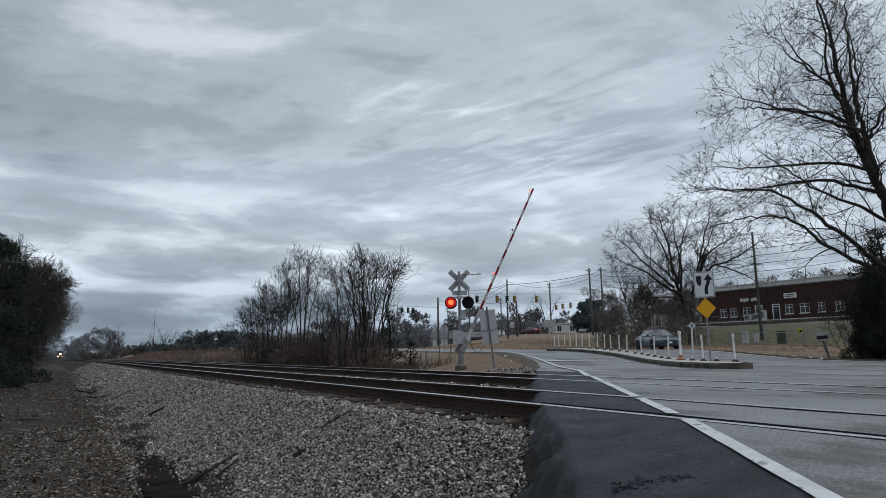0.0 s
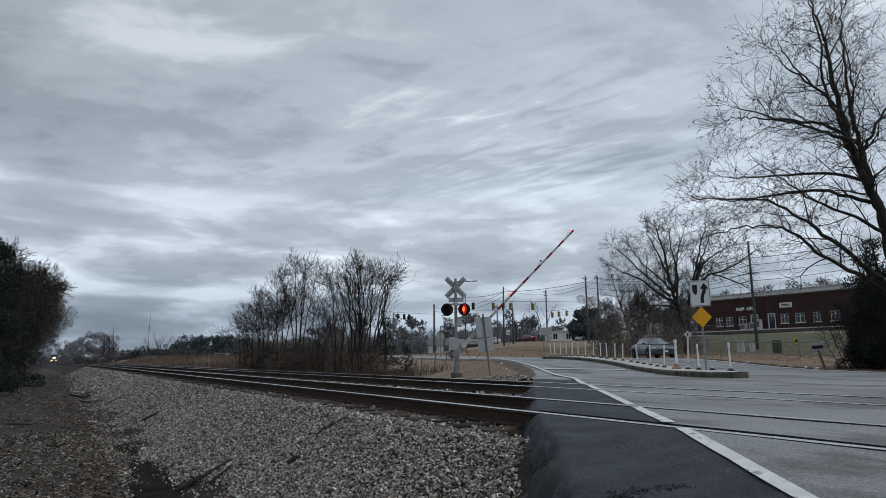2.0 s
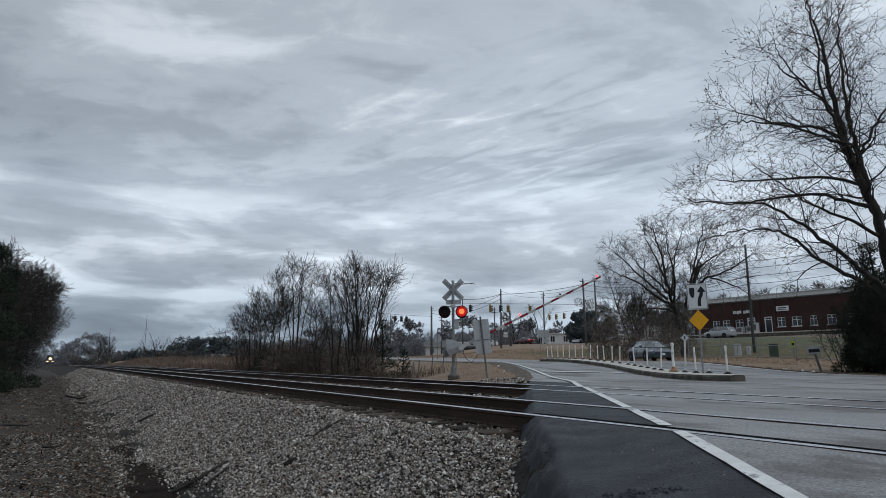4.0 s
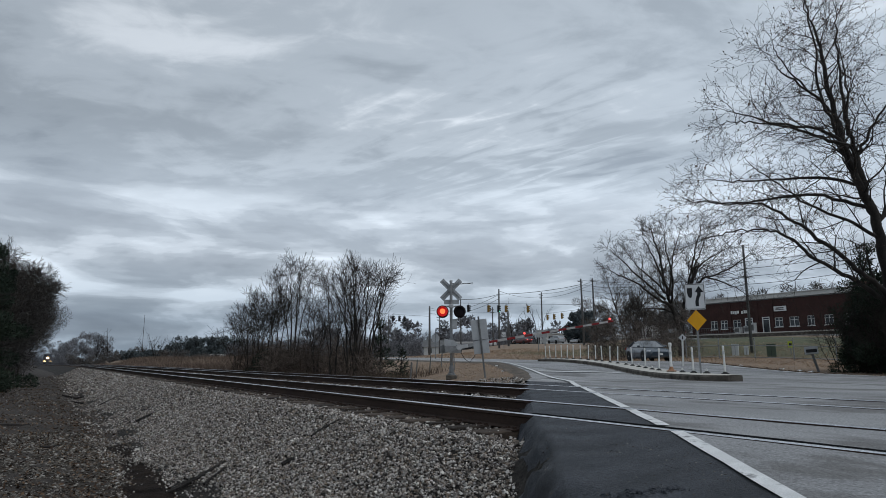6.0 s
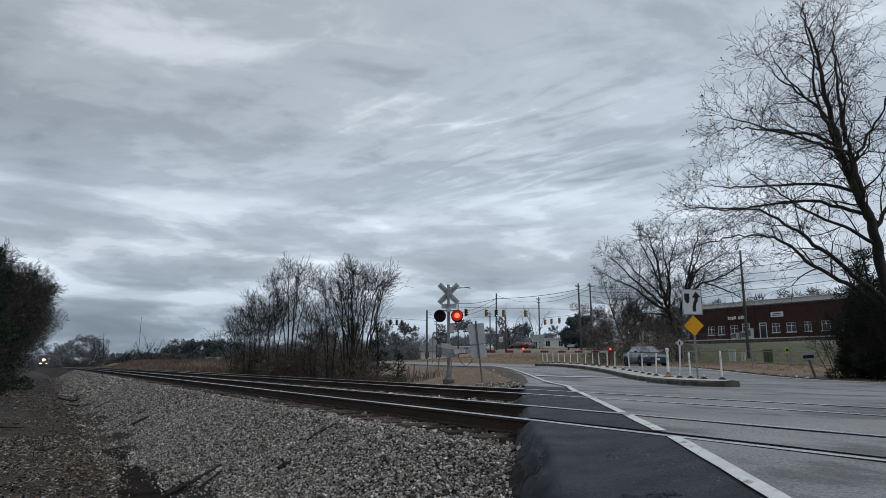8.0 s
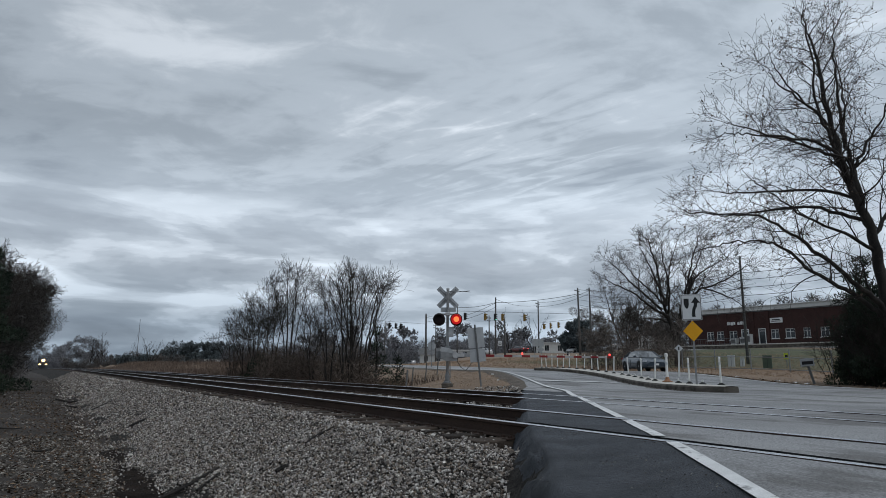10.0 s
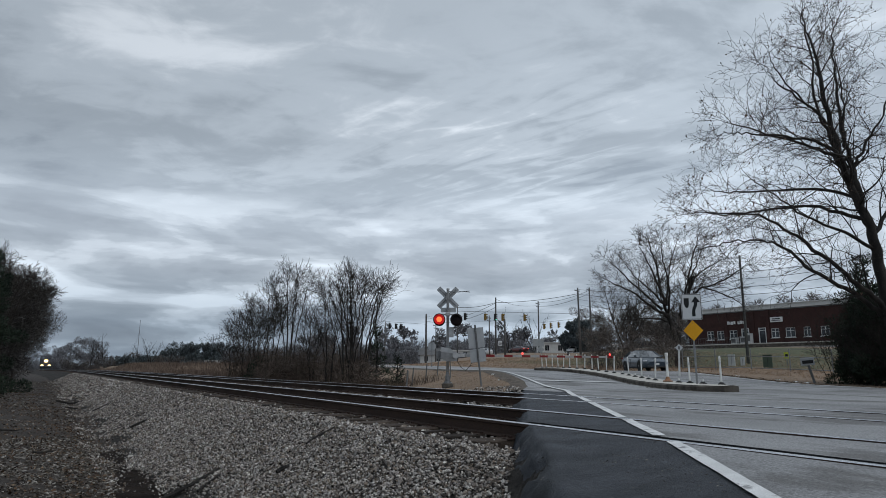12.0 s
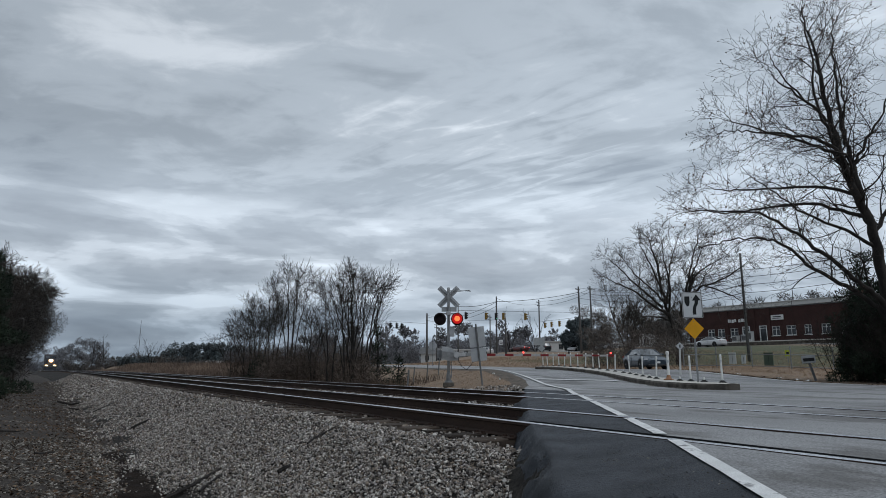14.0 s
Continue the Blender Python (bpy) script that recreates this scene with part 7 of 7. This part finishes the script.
# ---- far buildings ----
def simple_house(name, x, y, w, d, h_, roof_h, turn, wall, label, windows=3, category="building"):
    b = thing(name, label, category, pose(x, y, float(land(x, y)) - 0.1, 0, 0, turn))
    holes = [(w * (k + 0.5) / windows - 0.5, 1.0, w * (k + 0.5) / windows + 0.5, 2.3) for k in range(windows)]
    wl = wall_with_holes(w, h_, holes, 0.25, wall, b)
    for q in holes:
        wn = part("window", Shape().box(((q[0] + q[2]) / 2, 0.12, 1.65), (1.0, 0.02, 1.3)), PANE, b)
        part("frame", Shape().box(((q[0] + q[2]) / 2, 0.08, 1.65), (0.06, 0.08, 1.3)), TRIM_WHITE, wn)
    part("side_wall", Shape().box((0.125, d / 2, h_ / 2), (0.25, d - 0.5, h_)), wall, b)
    part("side_wall", Shape().box((w - 0.125, d / 2, h_ / 2), (0.25, d - 0.5, h_)), wall, b)
    part("rear_wall", Shape().box((w / 2, d - 0.125, h_ / 2), (w, 0.25, h_)), wall, b)
    if roof_h > 0.4:
        r = Shape()
        o = 0.4
        r.add([(-o, -o, h_), (w + o, -o, h_), (w + o, d / 2, h_ + roof_h), (-o, d / 2, h_ + roof_h), (w + o, d + o, h_), (-o, d + o, h_)], [(0, 1, 2, 3), (3, 2, 4, 5), (0, 3, 5), (1, 4, 2), (0, 5, 4, 1)])
        part("roof", r, ROOFING, b)
    else:
        part("roof", Shape().box((w / 2, d / 2, h_ + 0.1), (w + 0.4, d + 0.4, 0.25)), FASCIA, b)
    return b


def build_far_buildings():
    simple_house("warehouse", 86, 418, 24, 14, 3.6, 0.3, -22, TRIM_WHITE, "long low white building far across the field", 6)
    simple_house("house", 85.0, 147.5, 6.5, 8, 2.6, 1.9, -32, SIDING, "small pale gabled house beyond the junction", 2)
    simple_house("shop", 79.5, 128.0, 9.0, 6, 2.6, 0.2, -32, SIDING, "low pale shop with dark windows beyond the junction", 4)
    simple_house("shop", 104.0, 121.0, 16.0, 7, 2.8, 0.2, -32, TRIM_WHITE, "low white shop with dark windows beyond the junction", 5)
    simple_house("shop", 106.0, 92.0, 8.0, 6, 3.2, 0.2, -48, TRIM_WHITE, "low white shop with dark windows beyond the junction", 3)
    t = thing("radio_tower", "thin lattice radio mast on the skyline", "radio mast", pose(113, 989, 0))
    part("mast", Shape().tube([(0, 0, 0), (0, 0, 66)], [0.4, 0.2], 5), GREY_TWIG, t)
    for k in range(3):
        part("stay", Shape().tube([(0, 0, 50), (20 * math.cos(k * 2.1), 20 * math.sin(k * 2.1), 0)], 0.06, 4), WIRE, t)
    s = thing("square_sign", "backs of a square sign and a diamond sign on posts", "road sign", pose(55.8, 65.4, float(land(55.8, 65.4)) - 0.05, 0, 0, -32))
    part("post", Shape().box((-0.45, 0.03, 1.3), (0.08, 0.06, 2.6)), GALV, s)
    part("post", Shape().box((0.45, 0.03, 1.3), (0.08, 0.06, 2.6)), GALV, s)
    part("panel", Shape().box((0, 0, 2.35), (1.5, 0.03, 1.0), bevel=0.01), SIGN_BACK, s)
    part("diamond", Shape().plate([(0, -0.5), (0.5, 0), (0, 0.5), (-0.5, 0)], 0.02, pose(0.3, -0.05, 1.45)), SIGN_BACK, s)
    lim = thing("speed_sign", "small white speed limit sign on a post reading 50", "road sign", pose(60.6, 80.1, float(land(60.6, 80.1)) - 0.05, 0, 0, -32))
    part("post", Shape().box((0, 0.03, 1.3), (0.06, 0.05, 2.6)), GALV, lim)
    part("plate", Shape().plate(rounded(0.62, 0.78, 0.04), 0.012, pose(0, 0, 2.2)), SIGN_WHITE, lim)
    o = thing("stop_sign", "grey back of an octagonal sign on a post", "road sign", pose(30.9, 51.4, float(land(30.9, 51.4)) - 0.05, 0, 0, -32))
    part("post", Shape().box((0, -0.03, 1.2), (0.07, 0.05, 2.4)), GALV, o)
    part("octagon", Shape().plate([(0.4 * math.cos(radians(22.5 + 45 * k)), 0.4 * math.sin(radians(22.5 + 45 * k))) for k in range(8)], 0.012, pose(0, 0.01, 2.0)), SIGN_BACK, o)
    cu = bpy.data.curves.new("digits", "FONT")
    cu.body, cu.size, cu.align_x, cu.extrude = "50", 0.5, "CENTER", 0.003
    cu.materials.append(SIGN_BLACK)
    d = new("digits", cu)
    d.parent, d.matrix_basis = lim, pose(0, -0.012, 1.95, 90, 0, 0)


# ---- train ----
HEADLAMP = glow("train_headlamp", (1.0, 0.62, 0.26), 6.0)


def build_train():
    """A diesel locomotive; x to its side, -y forward."""
    t = thing("locomotive", "dark diesel locomotive with lit headlights on the near track", "locomotive")
    # dark paint lifted towards grey, haze mixed into its colour
    dark = surf("hazy_engine_paint", (0.065, 0.067, 0.075), (0.10, 0.10, 0.11), 1, 10, 0.6, 0.0)
    part("underframe", Shape().box((0, 9, 1.1), (2.9, 20, 0.5), bevel=0.05), dark, t)
    part("nose", Shape().box((0, 1.2, 2.2), (1.9, 2.2, 1.9), bevel=0.25), dark, t)
    cab = part("cab", Shape().box((0, 3.4, 2.9), (3.0, 2.4, 3.2), bevel=0.15), dark, t)
    for sx in (-0.7, 0.7):
        part("windshield", Shape().box((sx, 2.19, 3.75), (0.95, 0.04, 0.6), bevel=0.01), CAR_GLASS, cab)
    part("hood", Shape().box((0, 12, 2.9), (2.0, 14, 3.0), bevel=0.15), dark, t)
    part("snow_plow", Shape().plate([(-1.4, 0.2), (1.4, 0.2), (1.3, 0.95), (-1.3, 0.95)], 0.25, pose(0, -0.6, 0)), dark, t)
    part("coupler", Shape().box((0, -0.9, 0.95), (0.3, 0.7, 0.3), bevel=0.05), dark, t)
    part("fuel_tank", Shape().box((0, 9, 0.65), (2.6, 5, 0.7), bevel=0.15), dark, t)
    for y in (3.5, 14.5):
        part("bogie", Shape().box((0, y, 0.55), (2.4, 3.8, 0.5), bevel=0.05), dark, t)
    for sx, z in ((-0.12, 2.75), (0.12, 2.75)):
        part("headlight", Shape().lathe([(0.40, 0), (0.34, 0.12), (0, 0.2)], 14, pose(sx, 0.0, z, 90, 0, 0)), HEADLAMP, t)
    for sx in (-0.95, 0.95):
        part("ditch_light", Shape().lathe([(0.40, 0), (0.34, 0.12), (0, 0.2)], 14, pose(sx, -0.2, 1.25, 90, 0, 0)), HEADLAMP, t)
    for sx in (-1.35, 1.35):
        part("handrail", Shape().tube([(sx, 0, 1.35), (sx, 0, 2.3), (sx, 2.2, 2.3)], 0.03, 5), dark, t)
    return t


def train_pose(y):
    x = 5.175 + float(bend(y))
    a = math.degrees(math.atan2(float(bend(y + 10)) - float(bend(y - 10)), 20))
    return pose(x, y, float(sink(y)), 0, 0, -a)


# ---- place the things ----
build_ballast()
build_track(0, 5.6, "near railway track with dark timber ties on grey ballast")
build_track(2, 12.4, "far railway track with dark timber ties on grey ballast")
build_street()
sig, arm, lamps = build_crossing_signal()
build_leaning_sign()
build_island()
build_keep_right()
build_small_marker()
build_big_tree()
TREE_ROW = "bare trees along the far side of the tracks"
for k, (x, y, h_, w, stems, r) in enumerate(((14.75, 32.4, 7.5, 2.3, 8, 0.085), (14.0, 32.1, 7.3, 2.0, 6, 0.07), (13.5, 33.4, 6.4, 1.6, 4, 0.055), (14.6, 43.6, 8.9, 1.7, 5, 0.075), (14.5, 47.4, 7.8, 1.9, 6, 0.06), (14.5, 50.8, 7.2, 2.1, 7, 0.055), (14.6, 54.0, 6.4, 2.2, 8, 0.05), (14.4, 38.6, 5.0, 1.2, 4, 0.05), (14.2, 57.5, 5.4, 2.0, 6, 0.045))):
    crowned_tree(x, y, h_, w, stems, r, 30 + k, (3, 0.05, 0.03, 0.42, 0.0070 if k < 3 else 0.0092), 0.36, 1.0, "tall bare tree with a round crown beyond the tracks" if k < 3 else "slim many-stemmed bare tree beyond the tracks", (BARK, TWIG), TREE_ROW)
R = random.Random(4)
for k in range(17):
    y = 29.8 + k * 1.7
    t = bare_tree(13.6 + R.uniform(0, 2.8), y, R.uniform(1.8, 3.2) * (0.5 if k < 2 else 1), 9, 0.75, 60 + k, BRUSH, "tangled leafless brush below the trees", 0.022, (THICKET, THICKET), group="brush below the trees")
    t.name = "brush_shrub"
evergreen(16.8, 34.3, 3.8, 1.4, 31, 900, "small young cedar beside the brush", size=0.12)
evergreen(16.9, 31.9, 2.0, 1.3, 32, 500, "small young cedar beside the brush", size=0.12)
evergreen(14.4, 50.0, 2.4, 2.2, 33, 1500, "low dark cedar in the brush", size=0.14)
# left edge of the woods
for k, (x, y, h_, w) in enumerate(((-2.6, 36, 7.4, 4.0), (-4.4, 31, 8.6, 4.4), (-2.6, 43, 7.2, 3.4), (-4.4, 26, 6.4, 3.4))):
    evergreen(x, y, h_, w, 3 + k, 22000, "dark green cedar at the edge of the woods", size=0.09, bushy=True)
for k, (x, y, h_, w) in enumerate(((-3.4, 50, 9.0, 3.0), (-2.9, 57, 9.2, 3.2), (-2.6, 64, 9.6, 3.4), (-2.9, 72, 10.2, 3.5), (-3.8, 82, 11.0, 3.6), (-4.8, 46, 9.4, 3.0))):
    crowned_tree(x, y, h_, w, 9, 0.10, 80 + k, (3, 0.09, 0.0, 0.55, 0.011), 0.34, 1.05, "grey bare tree with a dense crown leaning over the railway", (GREY_TWIG, GREY_TWIG), "bare trees at the edge of the woods", -0.5, 0.30)
for k, (x, y, h_) in enumerate(((-4.6, 95, 12), (-6.2, 112, 12), (-8, 130, 12), (-5.2, 74, 11), (-5.2, 60, 10))):
    bare_tree(x, y, h_, 5, 0.5, 84 + k, FAR, "grey bare tree leaning over the railway", 0.12, (GREY_TWIG, GREY_TWIG), (0.05, 0), "bare trees at the edge of the woods")
for k in range(9):
    t = bare_tree(-3.0 - R.uniform(0, 1.6), 46 + k * 7, R.uniform(3, 5), 14, 0.7, 200 + k, BRUSH if k < 4 else FAR, "tangled leafless brush beside the path", 0.03, (GREY_TWIG, GREY_TWIG), group="brush beside the path")
    t.name = "brush_shrub"
bare_tree(-5.9, 19, 11.0, 2, 0.3, 95, WIDE, "bare tree beside the dirt path", 0.14)
# behind the parked car
build_bank_tree()
for k, (x, y, h_, stems) in enumerate(((47.5, 42.5, 6.6, 2), (49.5, 44, 7.4, 2), (51, 46, 8.2, 2))):
    bare_tree(x, y, h_, stems, 0.35, 110 + k, MID, "slim bare tree on the bank behind the road", 0.09, (BARK, GREY_TWIG), group="bare trees on the bank")
for k in range(5):
    t = bare_tree(40.0 + k * 1.4, 36 + (k % 3) * 3.0 - k * 0.4, R.uniform(2.0, 3.2), 12, 0.6, 140 + k, BRUSH, "tangled leafless brush on the bank", 0.025, (BANK_TWIG, BANK_TWIG), group="brush on the bank")
    t.name = "brush_shrub"
for k, (x, y, h_) in enumerate(((96, 114, 10), (92, 118, 9.5), (104, 90, 10), (30, 225, 9), (36, 230, 8), (27, 228, 8), (16, 280, 11), (20, 285, 12))):
    bare_tree(x, y, h_, 3, 0.45, 160 + k, FAR, "distant bare tree against the sky", 0.13, group="distant bare trees")
# dark thicket under the large tree
for k, (x, y, h_, w) in enumerate(((32.0, 14.5, 4.5, 2.8), (31.8, 12.8, 5.4, 3.4), (33.8, 13.8, 6.2, 4.0), (32.4, 11.4, 5.6, 4.0), (35.2, 15.8, 5.0, 3.0))):
    evergreen(x, y, h_, w, 50 + k, 20000, "dense dark evergreen bush beside the road", size=0.085, name="evergreen_bush", bushy=True)
evergreen(33.6, 15.0, 6.6, 3.6, 58, 9000, "tall thin dark pine beside the road", size=0.11)
for k, (x, y) in enumerate(((31.2, 14.6), (30.9, 13.2), (32.6, 15.8), (30.4, 12.0))):
    t = bare_tree(x, y, R.uniform(3.0, 4.6), 9, 0.6, 180 + k, BRUSH, "tangled leafless brush at the bush edge", 0.022, group="brush under the large tree")
    t.name = "brush_shrub"
build_grass()
for k, (x, y, ln, turn, r) in enumerate(((2.58, 7.72, 0.16, 20, 0.035), (3.26, 8.29, 0.42, 8, 0.02), (1.84, 9.25, 0.75, 8, 0.035), (2.0, 8.9, 0.35, 30, 0.02), (1.78, 40.0, 0.9, 60, 0.03), (2.03, 26.7, 0.7, 30, 0.03), (2.2, 17.6, 0.4, 10, 0.04), (1.3, 34.0, 1.2, 20, 0.05), (2.4, 19.5, 0.5, 70, 0.03), (1.2, 30.0, 0.8, 120, 0.04), (0.2, 14.0, 0.5, 50, 0.02), (-0.5, 18.0, 0.6, 10, 0.02))):
    pts, rr = [], random.Random(k)
    for i in range(5):
        f = i / 4 - 0.5
        px, py = x + math.cos(radians(turn)) * ln * f, y + math.sin(radians(turn)) * ln * f + rr.uniform(-0.03, 0.03)
        pts.append((px, py, float(land(px, py)) + 0.045 + r * 0.5))
    single("fallen_branch", Shape().tube(pts, [r * 0.8, r, r * 0.95, r * 0.8, r * 0.4], 6), BARK, "dark broken branch lying on the stones", "branch", group="fallen branches")
for k, (x, y, s_) in enumerate(((1.60, 13.6, 0.10), (1.66, 10.0, 0.09), (1.62, 12.2, 0.11), (1.1, 20.9, 0.10), (1.45, 15.2, 0.08), (1.52, 13.3, 0.07), (1.55, 12.0, 0.06))):
    sh = Shape().box((0, 0, 0), (s_, s_ * 0.7, s_ * 0.5), bevel=s_ * 0.15)
    rr = random.Random(k)
    sh.v = [(a + rr.uniform(-0.015, 0.015), b + rr.uniform(-0.015, 0.015), c + rr.uniform(-0.01, 0.01)) for a, b, c in sh.v]
    single("pale_rock", sh, CONCRETE, "pale loose rock in the muddy ditch", "rock", pose(x, y, float(land(x, y)) + s_ * 0.2, 10, 5, 40 * k), "rocks in the ditch")
build_litter()
build_far_woods()
build_brick_building()
build_lines()
build_bank_things()
build_far_buildings()
parked = build_car("slate grey sedan standing on the road behind the island", "slate", pose(36.6, 31.4, float(road_z(36.6, 31.4)) - 0.005, 0, 0, -118))
CARS = []
for label, paint, tall, kind, keys in (
    ("black sport utility vehicle driving along the street", "black", 0.25, "suv", ((0, 80.0), (10.7, 279.0), (11.3, 291.9), (12.0, 309.1), (13.0, 326.2), (13.5, 333.8), (14.0, 341.3))),
    ("white sedan driving along the street", "white", 0.0, "sedan", ((0, 61.4), (13.2, 279.0), (13.6, 286.6), (14.0, 293.0))),
    ("silver sport utility vehicle driving along the street", "silver", 0.2, "suv", ((0, 202.6), (3.4, 278.4), (5.3, 322.4), (5.6, 329.1), (5.9, 334.7), (6.5, 349.1), (8, 380.6), (11, 445.6), (14, 495.6))),
    ("grey sedan driving along the street", "grey", 0.0, "sedan", ((0, 166.6), (5.0, 274.8), (7.0, 329.1), (7.4, 336.6), (8.0, 348.1), (10, 395.6), (14, 475.6)))):
    CARS.append((build_car(label, paint, street_pose(keys[0][1]), tall, False, 1.0, kind), keys))
for label, paint, x, y, turn, lit in (("red sedan waiting at the junction with brake lights on", "red", 89.0, 111.0, 98, True), ("white van-like car waiting at the junction", "white", 86.0, 120.0, 98, False), ("white sedan waiting beyond the junction", "white", 99.0, 104.0, 200, False), ("silver sedan waiting beyond the junction", "silver", 101.0, 98.0, 200, False), ("silver sedan waiting beyond the junction", "silver", 96.0, 90.0, 160, False), ("dark sedan parked by the shop", "black", 84.0, 126.0, 150, False)):
    build_car(label, paint, pose(x, y, float(land(x, y)) + 0.02, 0, 0, turn), 0.2 if "van" in label else 0.0, lit, 1.0, "suv" if "van" in label else "sedan")
train = build_train()


# ---- what moves ----
def flash_rows(place, lit_first, half=0.744, first=0.48):
    """A lamp disc that turns its lit or its dark face forward, in turn with its twin."""
    rows, lit, t = [], lit_first, first
    x, y, z = place

    def face(a):
        return pose(x, y, z) @ pose(0, 0, 0, 0, 0, a) @ pose(0, 0, 0, 90, 0, 0)

    angle = 0.0 if lit else 180.0
    rows.append((0.0, face(angle)))
    while t < 13.95:
        rows.append((round(t - 0.034, 3), face(angle)))
        for k in (60, 120):
            rows.append((round(t - 0.034 + 0.034 * k / 60, 3), face(angle + k)))
        angle += 180
        rows.append((round(t + 0.068, 3), face(angle)))
        t += half
    rows.append((14.0, face(angle)))
    return rows


GATE = ((0.0, 64.2), (0.5, 59.3), (1.0, 54.3), (1.5, 49.3), (2.0, 44.4), (2.5, 39.5), (3.0, 34.7), (3.7, 28.4), (4.5, 21.2), (5.3, 14.5), (5.5, 12.9), (6.0, 9.3), (6.5, 6.1), (7.0, 2.9), (7.5, 1.1), (8.0, 0.3), (10.5, 0.0), (14.0, 0.0))


def motions():
    walk(arm, [(t, pose(0.32, -0.48, 1.23, 0, 0, 16) @ pose(0, 0, 0, 0, -a, 0)) for t, a in GATE])
    for (lens, place), lit in zip(lamps, (True, False)):
        walk(lens, flash_rows(place, lit))
    for car, keys in CARS:
        ts = sorted({k[0] for k in keys} | {t * 0.5 for t in range(29)})
        walk(car, [(t, street_pose(float(np.interp(t, [k[0] for k in keys], [k[1] for k in keys])))) for t in ts])
    walk(train, [(t, train_pose(388 - 13.0 * t)) for t in (0, 2, 4, 6, 8, 10, 12, 14)])


motions()
